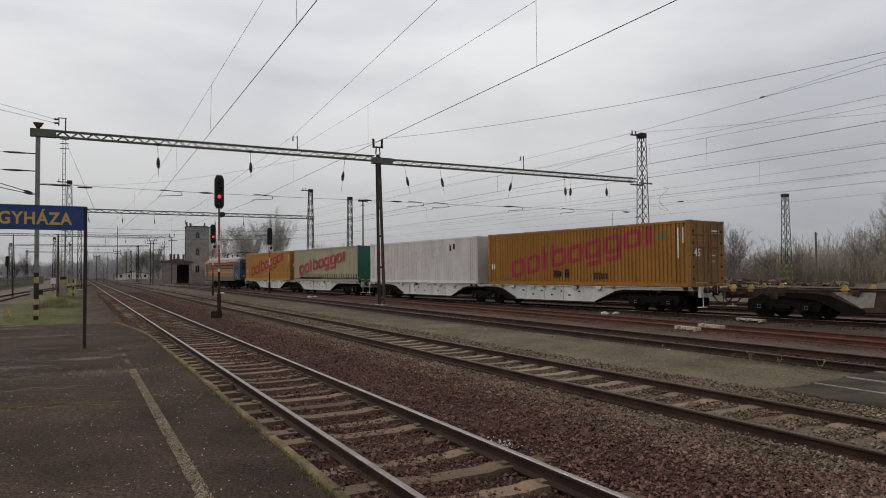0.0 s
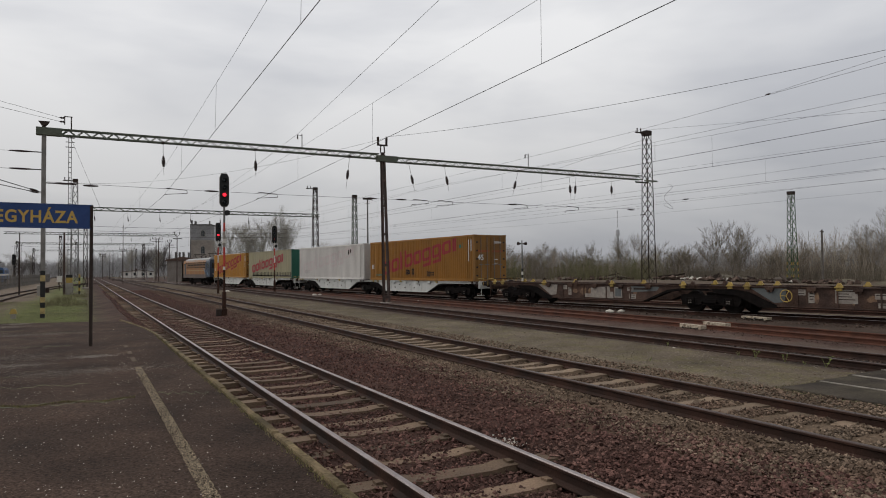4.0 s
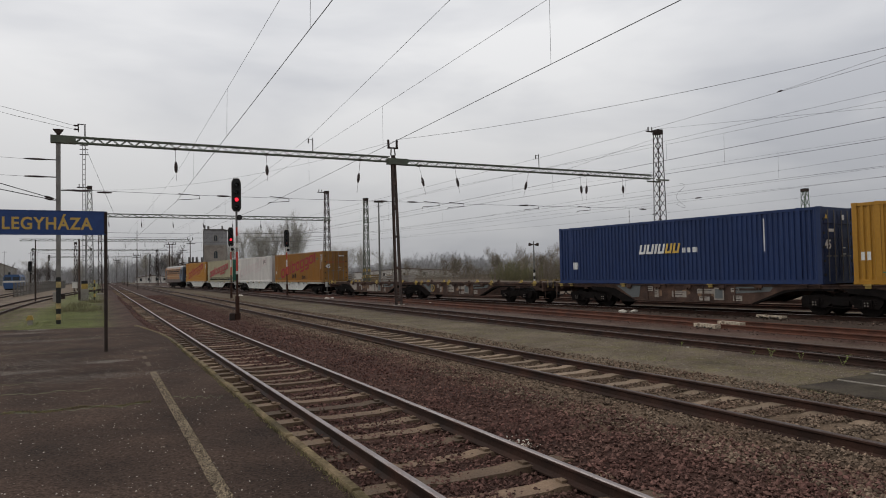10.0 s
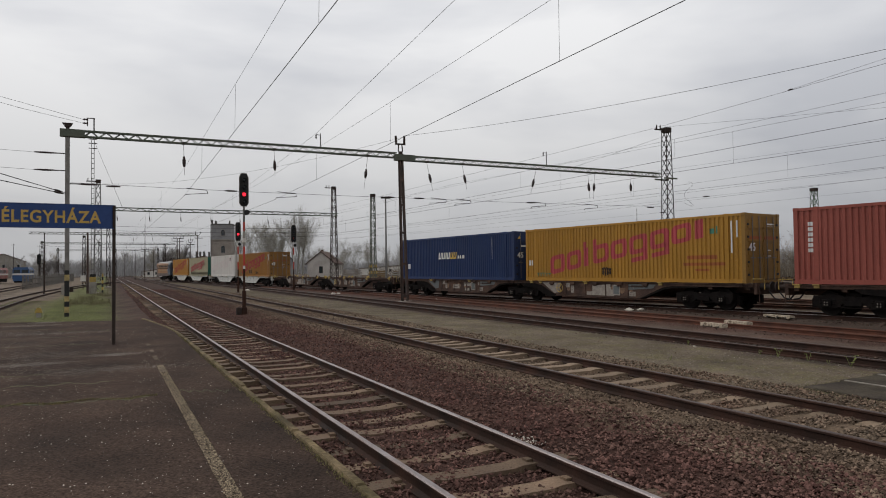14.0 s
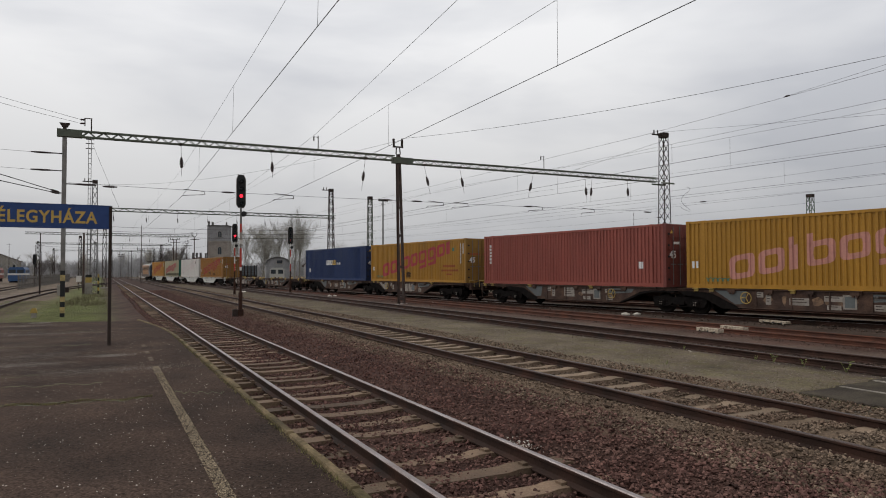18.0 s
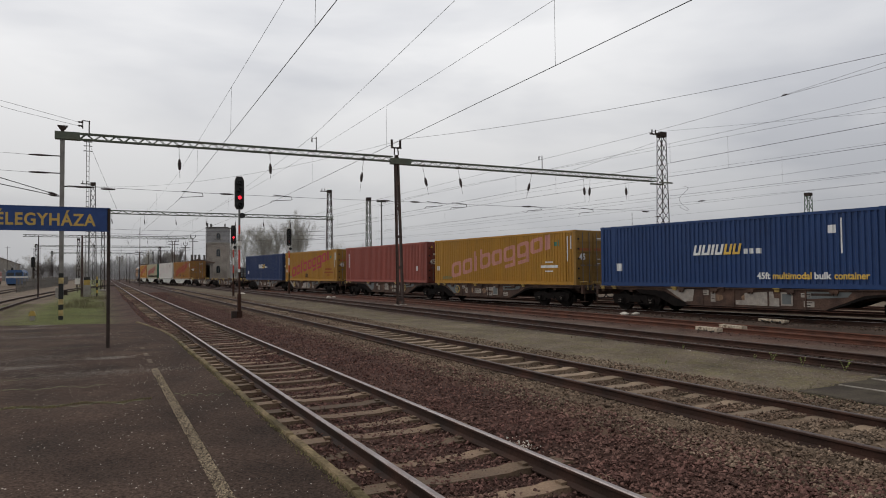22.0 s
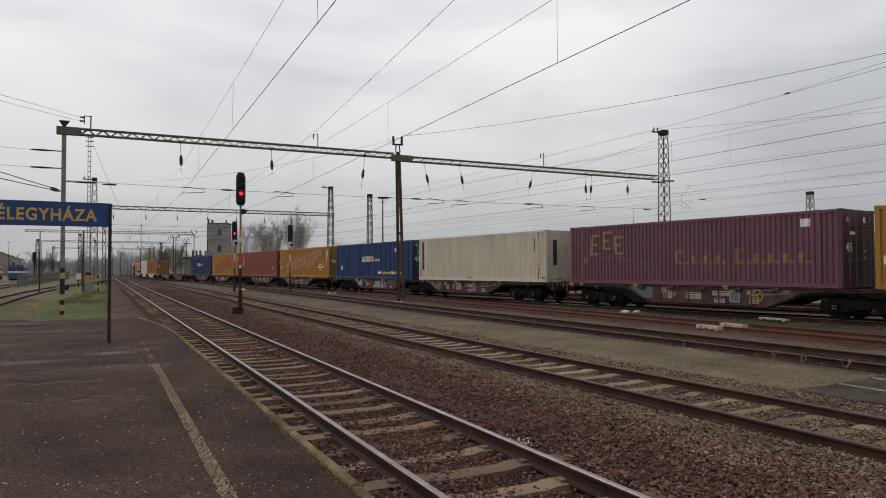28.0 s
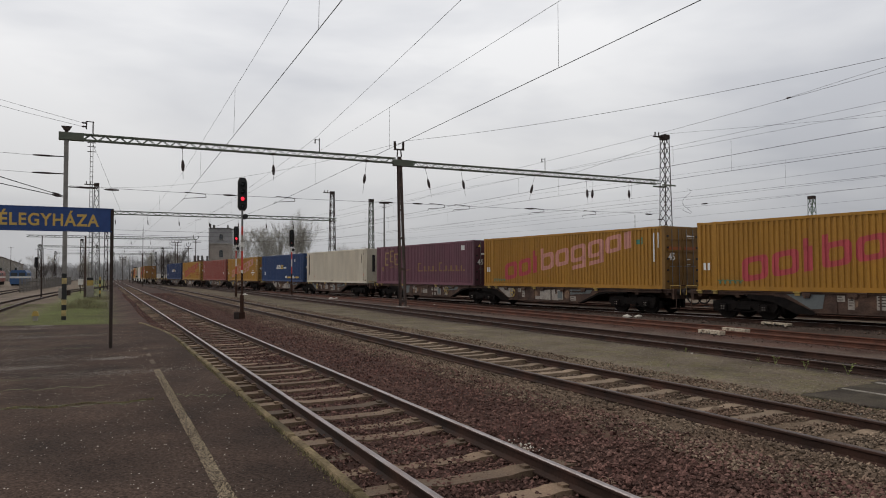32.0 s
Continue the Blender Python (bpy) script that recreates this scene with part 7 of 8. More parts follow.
def weed(x, y, h, seed):
    rnd = random.Random(seed)
    t = empty("weed", "small green leafy weed beside a rail", "weed", "trackside weeds", pose(x, y, float(ground_z(x, y))))
    for k in range(4):
        a = rnd.uniform(0, 6.28)
        e = Vector((math.cos(a) * h * 0.4, math.sin(a) * h * 0.4, h * rnd.uniform(0.6, 1)))
        Geo().tube((0, 0, 0), e, 0.006, 0.003, 4).ob("stem", M_GRASS, t)
        g = Geo()
        for j in range(6):
            p = e * rnd.uniform(0.4, 1.0)
            d = Vector((rnd.uniform(-1, 1), rnd.uniform(-1, 1), rnd.uniform(-0.2, 0.5))) * h * 0.25
            s = Vector((-d.y, d.x, 0)) * 0.35
            g.add([tuple(p), tuple(p + d * 0.5 + s), tuple(p + d), tuple(p + d * 0.5 - s)], [(0, 1, 2, 3)])
        g.ob("leaf", M_WEED, t)


M_WEED = mat("weed_leaves", (0.17, 0.20, 0.05), 0.8, vary=0.2)
for x, y, h, s in ((13.55, 10.4, 0.22, 1), (13.6, 9.7, 0.2, 2), (13.5, 8.7, 0.24, 3), (13.6, 10.9, 0.14, 4), (13.5, 13.0, 0.12, 5), (10.9, 11.0, 0.1, 6), (13.55, 9.2, 0.1, 7)):
    weed(x, y, h, s)

# small trackside cabinet with a yellow top, beyond the platform end
cab = empty("trackside_box", "small grey trackside box with a yellow lid in the grass", "trackside box", "", pose(-3.15, 40.8, -0.42) @ Matrix.Diagonal((0.62, 0.62, 0.62, 1)))
Geo().bevel_box(-0.18, 0.18, -0.18, 0.18, 0, 0.45, 0.03).ob("body", M_CONCRETE, cab)
Geo().prism([(-0.28, 0.45), (0.28, 0.45), (0.14, 0.85), (-0.14, 0.85)], "y", -0.22, 0.22).ob("lid", M_YELLOW, cab)
pan = empty("white_board", "small white board on a post beside the track", "board", "", pose(-2.75, 100, -0.4))
Geo().box(-0.3, 0.3, -0.02, 0.02, 1.15, 1.9).ob("board", M_WHITE, pan)
Geo().tube((0, 0.05, 0), (0, 0.05, 1.6), 0.04).ob("post", M_STEEL_DARK, pan)
for x, y in ((-4.9, 101.0), (-3.68, 89.8)):
    b = empty("trackside_box", "dark steel switch motor box beside the track", "trackside box", "", pose(x, y, -0.35))
    Geo().bevel_box(-0.22, 0.22, -0.2, 0.2, 0, 0.6, 0.05).ob("body", M_STEEL_DARK, b)
pd = empty("cable_post", "short grey concrete cable post in the grass", "post", "", pose(-4.01, 79.8, -0.42))
Geo().bevel_box(-0.16, 0.16, -0.12, 0.12, 0, 1.0, 0.03).ob("body", M_CONCRETE, pd)
Geo().bevel_box(-0.19, 0.19, -0.15, 0.15, 1.0, 1.08, 0.02).ob("cap", M_CONCRETE, pd)
# striped foot and bracket of the lattice mast
fs = empty("mast_fender", "yellow and black striped fender at the foot of a mast", "fender", "", pose(-1.35, 82.2, -0.4))
for z0, z1, m in ((0, 1.25, M_CONCRETE), (1.25, 1.8, M_YELLOW), (1.8, 2.1, M_BLACK)):
    Geo().box(-0.3, 0.3, -0.1, 0.1, z0, z1).ob("stripe", m, fs)
for k in range(6):
    Geo().tube((0.95, 0, k * 0.36), (0.95, 0, k * 0.36 + 0.36), 0.09, sides=8).ob("striped_post", (M_BLACK, M_YELLOW)[k % 2], fs)


# ---- fence, railcars and yard on the left ----
def fence():
    t = empty("fence", "weathered steel paling fence beside the far track", "fence")
    at = lambda y: -10.2 + 0.031 * (y - 108)
    def piece(name, y0, y1, half, z0, z1, m):
        Geo().add([(at(y) + dx, y, z) for y in (y0, y1) for dx, z in ((-half, z0), (half, z0), (half, z1), (-half, z1))],
                  [(3, 2, 1, 0), (4, 5, 6, 7), (0, 1, 5, 4), (1, 2, 6, 5), (2, 3, 7, 6), (3, 0, 4, 7)]).ob(name, m, t)
    y = 108.0
    while y < 196:
        piece("post", y - 0.09, y + 0.09, 0.08, -0.4, 1.6, M_BARK)
        y += 3.2
    for z in (0.2, 1.0):
        piece("rail", 108, 196, 0.025, z, z + 0.06, M_STEEL_DARK)
    y = 108.3
    while y < 196:
        piece("paling", y, y + 0.07, 0.025, -0.3, 1.45, M_STEEL_GREY)
        y += 0.8


fence()


def railcar(x, y, colour, label, n=24):
    t = empty("railcar", label, "railcar", "parked railcars", pose(x, y, -0.05) @ Matrix.Diagonal((1, 1, 0.87, 1)))
    w = 1.42
    body = paint(colour[0], colour[1], 0.5, 0.2)
    Geo().prism([(-w, 0.9), (-w, 3.0), (-w + 0.3, 3.55), (w - 0.3, 3.55), (w, 3.0), (w, 0.9)], "y", 0.25, n).ob("body", body, t)
    Geo().prism([(-w + 0.1, 0.4), (-w + 0.1, 1.6), (w - 0.1, 1.6), (w - 0.1, 0.4)], "y", 0.0, 0.4).ob("front_skirt", body, t)
    Geo().box(-w - 0.01, w + 0.01, 0.2, n, 1.75, 2.15).ob("stripe", M_WHITE, t, "white stripe")
    for s in (-1, 1):
        Geo().box(s * 0.68 - 0.55, s * 0.68 + 0.55, 0.22, 0.26, 2.25, 3.0).ob("windscreen", M_GLASS, t)
        Geo().tube((s * 1.0, 0.15, 1.3), (s * 1.0, 0.26, 1.3), 0.12, sides=10).ob("headlamp", M_WHITE, t)
        for k in range(int((n - 2) / 3.3)):
            Geo().box(s * w - 0.012, s * w + 0.012, 2 + k * 3.3, 4.2 + k * 3.3, 2.3, 3.0).ob("window", M_GLASS, t)
    Geo().box(-1.2, 1.2, 0.5, n, 0.05, 0.9).ob("running_gear", M_BOGIE, t)


railcar(-15.2, 157, ("blue_railcar_paint", (0.035, 0.08, 0.18)), "blue and white railcar parked on a far siding", 10)
railcar(-21.0, 163, ("red_railcar_paint", (0.20, 0.05, 0.035)), "dark red railcar parked on a far siding", 15)
light_signal(-10.8, 140, 5.2, 1.3, "small dark signal beside the sidings", False, 1.2, False)
for x, y, h in ((-5.7, 80, 6.4), (-13.98, 201, 9.6), (-14.5, 190, 9), (-22, 210, 10), (-3.4, 150, 9), (6.5, 190, 8), (7.0, 230, 9), (-6, 230, 8), (12, 210, 8), (1, 300, 9)):
    p = empty("lamp_post", "slim dark post between distant tracks", "post", "distant posts", pose(x, y, -0.4))
    Geo().tube((0, 0, 0), (0, 0, h), 0.09, 0.05, 6).ob("pole", M_STEEL_DARK, p)
    if y > 100:
        Geo().tube((-0.6, 0, h - 0.3), (0.6, 0, h - 0.3), 0.03).ob("arm", M_STEEL_DARK, p)


# ---- buildings ----
def window_part(parent, x0, x1, y, z0, z1, axis="y"):
    o = Geo()
    o.box(x0 - 0.08, x1 + 0.08, y - 0.05, y + 0.05, z0 - 0.08, z1 + 0.08) if axis == "y" else o.box(y - 0.05, y + 0.05, x0 - 0.08, x1 + 0.08, z0 - 0.08, z1 + 0.08)
    fr = o.ob("window", M_CONCRETE, parent)
    g = Geo()
    g.box(x0, x1, y - 0.07, y + 0.02, z0, z1) if axis == "y" else g.box(y - 0.07, y + 0.02, x0, x1, z0, z1)
    g.ob("pane", M_GLASS, fr)


def arched_window(parent, x, y, z, w, h):
    """A small arched window: a rendered surround, a dark pane set in it, and a sill."""
    arch = lambda k: [(x - w * k, z - 0.04 * k), (x + w * k, z - 0.04 * k)] + [(x + w * k * math.cos(a), z + h - w + w * k * math.sin(a)) for a in np.linspace(0, math.pi, 7)]
    fr = Geo().prism(arch(1.25), "y", y - 0.05, y + 0.05).ob("window", M_CONCRETE, parent)
    Geo().prism(arch(1.0), "y", y - 0.07, y - 0.052).ob("pane", M_GLASS, fr)
    Geo().box(x - w * 0.06, x + w * 0.06, y - 0.09, y - 0.07, z, z + h - 0.1).ob("glazing_bar", M_CONCRETE, fr)
    Geo().box(x - w * 1.4, x + w * 1.4, y - 0.16, y - 0.05, z - 0.14, z - 0.05).ob("sill", M_CONCRETE, fr)


def tower():
    t = empty("water_tower", "square rendered water tower with dark grey upper storey", "tower", "", pose(25.75, 174, -0.4, 0, 0, -20))
    a = 2.3
    Geo().box(-a, a, -a, a, 0, 9.7).ob("wall", M_BRICK, t)
    for x in (-a, a):
        Geo().box(x - 0.2, x + 0.2, -a - 0.05, -a + 0.2, 0, 9.7).ob("pilaster", M_BRICK, t)
    Geo().box(-a - 0.14, a + 0.14, -a - 0.14, a + 0.14, 9.7, 9.95).ob("cornice", M_CONCRETE, t)
    Geo().box(-a - 0.02, a + 0.02, -a - 0.02, a + 0.02, 9.95, 13.5).ob("upper_storey", M_TOWER, t, "dark grey upper storey")
    Geo().box(-a - 0.2, a + 0.2, -a - 0.2, a + 0.2, 13.5, 13.75).ob("roof", M_ROOF, t)
    for x, y in ((-a + 0.2, -a + 0.1), (a - 0.3, -a + 0.1), (-a + 0.2, a - 0.2), (-a + 0.95, -a + 0.1)):
        Geo().box(x - 0.15, x + 0.15, y - 0.15, y + 0.15, 13.7, 14.5 + 0.2 * (x < -a + 0.5)).ob("chimney", M_ROOF, t)
    Geo().tube((-a - 0.1, -a - 0.1, 0), (-a - 0.1, -a - 0.1, 13.5), 0.08, sides=6).ob("downpipe", M_STEEL_DARK, t)
    arched_window(t, 0.45, -a - 0.04, 10.9, 0.42, 1.35)
    arched_window(t, 0.45, -a - 0.02, 6.7, 0.42, 1.7)
    arched_window(t, 0.45, -a - 0.02, 2.6, 0.42, 1.7)


M_TOWER = mat("sooty_grey_render", (0.225, 0.222, 0.222), 0.95, vary=0.2, scale=0.5, fine=4)
M_PINKWALL = mat("pale_old_render", (0.46, 0.43, 0.40), 0.95, vary=0.2, scale=0.4, fine=4, tint=(0.36, 0.32, 0.29), tint_amount=0.7)
M_DEPOT = mat("sooty_depot_wall", (0.19, 0.165, 0.145), 0.95, vary=0.25, scale=0.5, fine=5)
M_TILE = mat("brown_roof_tiles", (0.10, 0.066, 0.053), 0.9, vary=0.25, scale=0.7, fine=6)
tower()


def gable_house(x, y, turn, w, d, h, ridge, wall, label, wins, name="house"):
    t = empty(name, label, "building", "yard buildings", pose(x, y, -0.35, 0, 0, turn))
    Geo().prism([(-w / 2, 0), (w / 2, 0), (w / 2, h), (0, ridge), (-w / 2, h)], "y", 0, d).ob("wall", wall, t)
    for s in (-1, 1):
        Geo().prism([(s * (w / 2 + 0.4), h - 0.28), (0, ridge + 0.05), (0, ridge + 0.25), (s * (w / 2 + 0.4), h - 0.08)], "y", -0.35, d + 0.35).ob("roof", M_TILE, t)
    for k in range(wins):
        xx = -w / 2 + w * (k + 0.5) / wins
        window_part(t, xx - 0.4, xx + 0.4, -0.02, h * 0.4, h * 0.8)
    for k in range(3):
        yy = d * (k + 0.5) / 3
        for s in (-1, 1):
            window_part(t, yy - 0.45, yy + 0.45, s * w / 2 + (0.04 if s > 0 else 0.0), h * 0.35, h * 0.8, "x")
    Geo().box(-0.9, -0.4, d * 0.5, d * 0.5 + 0.5, ridge - 0.6, ridge + 0.7).ob("chimney", M_TILE, t)


gable_house(43.5, 150, -28, 6.2, 9.0, 3.7, 6.2, M_PINKWALL, "pale gable house with brown tiled roof behind the yard", 1)
def engine_shed():
    """A low dark engine shed with a tall open doorway, next to the tower."""
    t = empty("engine_shed", "low sooty engine shed with a dark open doorway beside the tower", "building", "yard buildings", pose(16.3, 161, -0.4, 0, 0, -6))
    w, d, h = 6.3, 8.5, 4.75
    Geo().box(0, 3.0, 0, 0.4, 0, h).ob("wall", M_DEPOT, t)
    Geo().box(5.7, w, 0, 0.4, 0, h).ob("wall", M_DEPOT, t)
    Geo().box(3.0, 5.7, 0, 0.4, 4.3, h).ob("lintel", M_DEPOT, t)
    for x in (0, w - 0.4):
        Geo().box(x, x + 0.4, 0.4, d, 0, h).ob("wall", M_DEPOT, t)
    Geo().box(0, w, d, d + 0.4, 0, h).ob("wall", M_DEPOT, t)
    Geo().prism([(-0.4, h), (w + 0.4, h), (w + 0.4, h + 0.2), (w / 2, h + 0.95), (-0.4, h + 0.2)], "y", -0.4, d + 0.8).ob("roof", M_TILE, t)
    for x in (2.9, 5.65):
        Geo().box(x, x + 0.14, -0.06, 0.0, 0, 4.3).ob("door_frame", M_CONCRETE, t)
    for x, y in ((1.8, 3), (2.6, 3.4), (3.4, 3), (4.6, 6)):
        Geo().tube((x, y, h + 0.5), (x, y, h + 2.0), 0.2, 0.24, 8).ob("smoke_vent", M_ROOF, t)


engine_shed()


def round_shed(x, y, turn, w, d, h, rise):
    """A small store with a barrel roof and a dark hatch in its gable."""
    t = empty("barrel_roof_shed", "small grey store with a curved barrel roof behind the goods track", "building", "yard buildings", pose(x, y, -0.35, 0, 0, turn))
    arc = [(w / 2 * math.cos(a), h + rise * math.sin(a)) for a in np.linspace(0, math.pi, 13)]
    Geo().prism([(-w / 2, 0), (w / 2, 0)] + arc, "y", 0, d).ob("wall", M_TOWER, t)
    outer = [((w / 2 + 0.25) * math.cos(a), h - 0.05 + (rise + 0.22) * math.sin(a)) for a in np.linspace(0, math.pi, 13)]
    inner = [((w / 2 + 0.05) * math.cos(a), h - 0.05 + (rise + 0.04) * math.sin(a)) for a in np.linspace(math.pi, 0, 13)]
    Geo().prism(outer + inner, "y", -0.3, d + 0.3).ob("roof", M_ROOF, t)
    window_part(t, -0.2, 0.9, -0.02, h + 0.1, h + 0.75)
    Geo().box(-1.5, -0.5, -0.04, 0.0, 0, 2.1).ob("door", M_DEPOT, t)


round_shed(32.2, 140, -10, 4.6, 8.0, 3.9, 1.3)


def stake_wagon(x, y, turn):
    """A parked wagon with blue-grey boards and dark stakes."""
    t = empty("stake_wagon", "parked blue-grey wagon with dark leaning stakes", "wagon", "", pose(x, y, 0, 0, 0, turn))
    m = paint("blue_grey_wagon_boards", (0.10, 0.115, 0.125), 0.7, 0.5)
    Geo().box(-1.3, 1.3, 0, 9.0, 1.0, 1.25).ob("underframe", M_BOGIE, t)
    for k in range(5):
        Geo().box(-1.28, 1.28, 0.1, 8.9, 1.26 + k * 0.36, 1.58 + k * 0.36).ob("board", m, t)
    for k in range(9):
        for sx in (-1, 1):
            y0 = 0.5 + k
            Geo().prism([(y0, 1.0), (y0 + 0.22, 1.0), (y0 + 0.14, 3.2), (y0, 3.2)], "x", sx * 1.36 - 0.06, sx * 1.36 + 0.06).ob("stake", M_STEEL_DARK, t)
    for sx in (-0.9, -0.3, 0.3, 0.9):
        Geo().prism([(sx - 0.12, 1.0), (sx + 0.12, 1.0), (sx + 0.05, 3.2), (sx - 0.08, 3.2)], "y", -0.08, 0.06).ob("stake", M_STEEL_DARK, t)
    for y0 in (1.6, 7.4):
        Geo().lathe((-0.75, y0, 0.46), (0.75, y0, 0.46), [(0, 0.1), (0.02, 0.44), (0.12, 0.46), (0.14, 0.1), (1.36, 0.1), (1.38, 0.46), (1.48, 0.44), (1.5, 0.1)], 14).ob("wheelset", M_WHEEL, t)


stake_wagon(24.6, 130, -10.6)


def crew_van(x, y, turn):
    """A small pale crew car with a row of windows."""
    t = empty("crew_van", "small dirty white crew car with dark windows on a siding", "railcar", "", pose(x, y, 0, 0, 0, turn))
    m = paint("dirty_white_car_paint", (0.42, 0.41, 0.37), 0.6, 0.4)
    Geo().prism([(-1.25, 0.85), (1.25, 0.85), (1.25, 2.35), (0.9, 2.65), (-0.9, 2.65), (-1.25, 2.35)], "y", 0, 3.4).ob("body", m, t)
    for k in range(2):
        for sx in (-1, 1):
            Geo().box(sx * 1.25 - 0.015, sx * 1.25 + 0.015, 0.5 + k * 1.5, 1.5 + k * 1.5, 1.65, 2.25).ob("window", M_GLASS, t)
    for sx in (-0.62, 0.62):
        Geo().box(sx - 0.42, sx + 0.42, -0.015, 0.015, 1.6, 2.3).ob("windscreen", M_GLASS, t)
    Geo().box(-1.0, 1.0, 0.2, 3.2, 0.0, 0.85).ob("running_gear", M_BOGIE, t)


crew_van(27.0, 118, -13)
gable_house(20.0, 305, 0, 12, 10, 2.4, 3.0, M_WHITE, "pale distant building at the end of the tracks", 4, "distant_building")
gable_house(-38, 330, 20, 16, 40, 7, 10, M_CONCRETE, "grey distant building behind the sidings", 3, "distant_building")
gable_house(105, 240, -35, 40, 14, 2.6, 3.6, M_WHITE, "long pale distant shed behind the thicket", 5, "distant_building")
gable_house(150, 180, -35, 30, 14, 2.2, 3.2, M_CONCRETE, "long grey distant shed behind the thicket", 5, "distant_building")

M_PALE_SLAB = mat("pale_concrete_slabs", (0.29, 0.27, 0.245), 0.9, vary=0.25, scale=2, fine=20, tint=(0.17, 0.145, 0.13), tint_amount=0.6)
M_TIMBER = mat("yellow_brown_timber", (0.17, 0.12, 0.065), 0.9, vary=0.3, scale=2, fine=20)
for x, y, n, wd in ((32.2, 95, 7, 2.9), (40.8, 95, 6, 4.5)):
    st = empty("slab_stack", "stack of pale concrete slabs parted by battens beside the yard", "slab stack", "slab stacks", pose(x, y, -0.3, 0, 0, -8))
    rs = random.Random(int(x))
    for k in range(n):
        dx = rs.uniform(-0.12, 0.12)
        Geo().box(-wd / 2 + dx, wd / 2 + dx, 0, 2.2, k * 0.31, k * 0.31 + 0.21).ob("slab", M_PALE_SLAB, st)
        for u in (-0.3, 0.3):
            Geo().box(u * wd - 0.06, u * wd + 0.06, 0.02, 2.1, k * 0.31 + 0.21, k * 0.31 + 0.31).ob("batten", M_TIMBER, st)
tm = empty("timber_stack", "loose stack of yellow-brown timber beside the yard", "timber stack", "", pose(37.2, 97, -0.3, 0, 0, -8))
for k in range(6):
    for j in range(4 - k // 3):
        Geo().box(-1.4 + 0.2 * (k % 2), 1.3 - 0.1 * (j % 3), j * 0.5, j * 0.5 + 0.35, k * 0.34, k * 0.34 + 0.27).ob("beam", M_TIMBER, tm)
for x, y, z0, z1 in ((44.1, 42, 9.0, 6.95),):
    g = Geo()
    g.line([(x + 0.25 * math.sin(i * 0.55) * (z0 - z1), y, z0 + (z1 - z0) * (0.5 - 0.5 * math.cos(i * math.pi / 16)) if i < 16 else z1 + (z0 - z1) * 0.2 * (i - 16) / 6) for i in range(22)], 0.012, 5)
    tagged(g.ob("jumper_wire", M_WIRE), "loose curled jumper wire hanging from the overhead line", "wire", "jumper wires")
for x, y, h in ((56.5, 82, 6.4),):
    p = empty("loudspeaker_post", "grey post with two horn loudspeakers and striped foot", "post", "", pose(x, y, -0.35))
    Geo().tube((0, 0, 2.3), (0, 0, h), 0.10, 0.08, 8).ob("pole", M_STEEL_GREY, p)
    for k in range(5):
        Geo().tube((0, 0, k * 0.46), (0, 0, k * 0.46 + 0.46), 0.14, sides=8).ob("stripe", (M_BLACK, M_WHITE)[k % 2], p)
    for s in (-1, 1):
        Geo().tube((s * 0.1, 0, h - 0.5), (s * 0.75, 0, h - 0.45), 0.05, 0.26, 10).ob("horn", M_STEEL_DARK, p)
for x, y, h in ((82.5, 40.0, 8.3), (77.4, 50.0, 6.6)):
    p = empty("wooden_pole", "plain dark telegraph pole in the thicket", "pole", "telegraph poles", pose(x, y, -0.35))
    Geo().tube((0, 0, 0), (0, 0, h), 0.14, 0.1, 8).ob("pole", M_BARK, p)
    Geo().box(-0.35, 0.35, -0.05, 0.05, h - 0.3, h - 0.2).ob("crossarm", M_BARK, p)
lm = empty("floodlight_mast", "slim grey floodlight mast behind the train", "mast", "", pose(36.4, 92, -0.3))
Geo().tube((0, 0, 0), (0, 0, 12.6), 0.16, 0.1, 8).ob("pole", M_STEEL_GREY, lm)
for s in (-0.55, -0.18, 0.18, 0.55):
    Geo().prism([(s - 0.10, 12.5), (s + 0.10, 12.5), (s + 0.15, 12.72), (s - 0.15, 12.72)], "y", -0.2, 0.2).ob("floodlight", M_STEEL_DARK, lm)
for z, a in ((12.43, 0.75), (11.9, 0.3)):
    Geo().box(-a, a, -0.05, 0.05, z, z + 0.07).ob("crossbar", M_STEEL_GREY, lm)
tv = empty("television_tower", "slender television tower on the horizon, haze painted into its grey", "tower", "", pose(627, 687, -0.3))
# pale grey carries the tower's distance haze in its base colour
M_HAZE = mat("haze_painted_steel", (0.42, 0.42, 0.43), 0.9, vary=0.08, scale=0.1, fine=1)
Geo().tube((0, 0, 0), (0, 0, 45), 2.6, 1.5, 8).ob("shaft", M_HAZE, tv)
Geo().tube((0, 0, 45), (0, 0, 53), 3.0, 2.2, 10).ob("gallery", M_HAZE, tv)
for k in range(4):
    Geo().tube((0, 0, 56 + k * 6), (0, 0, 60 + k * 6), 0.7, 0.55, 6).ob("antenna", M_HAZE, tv)


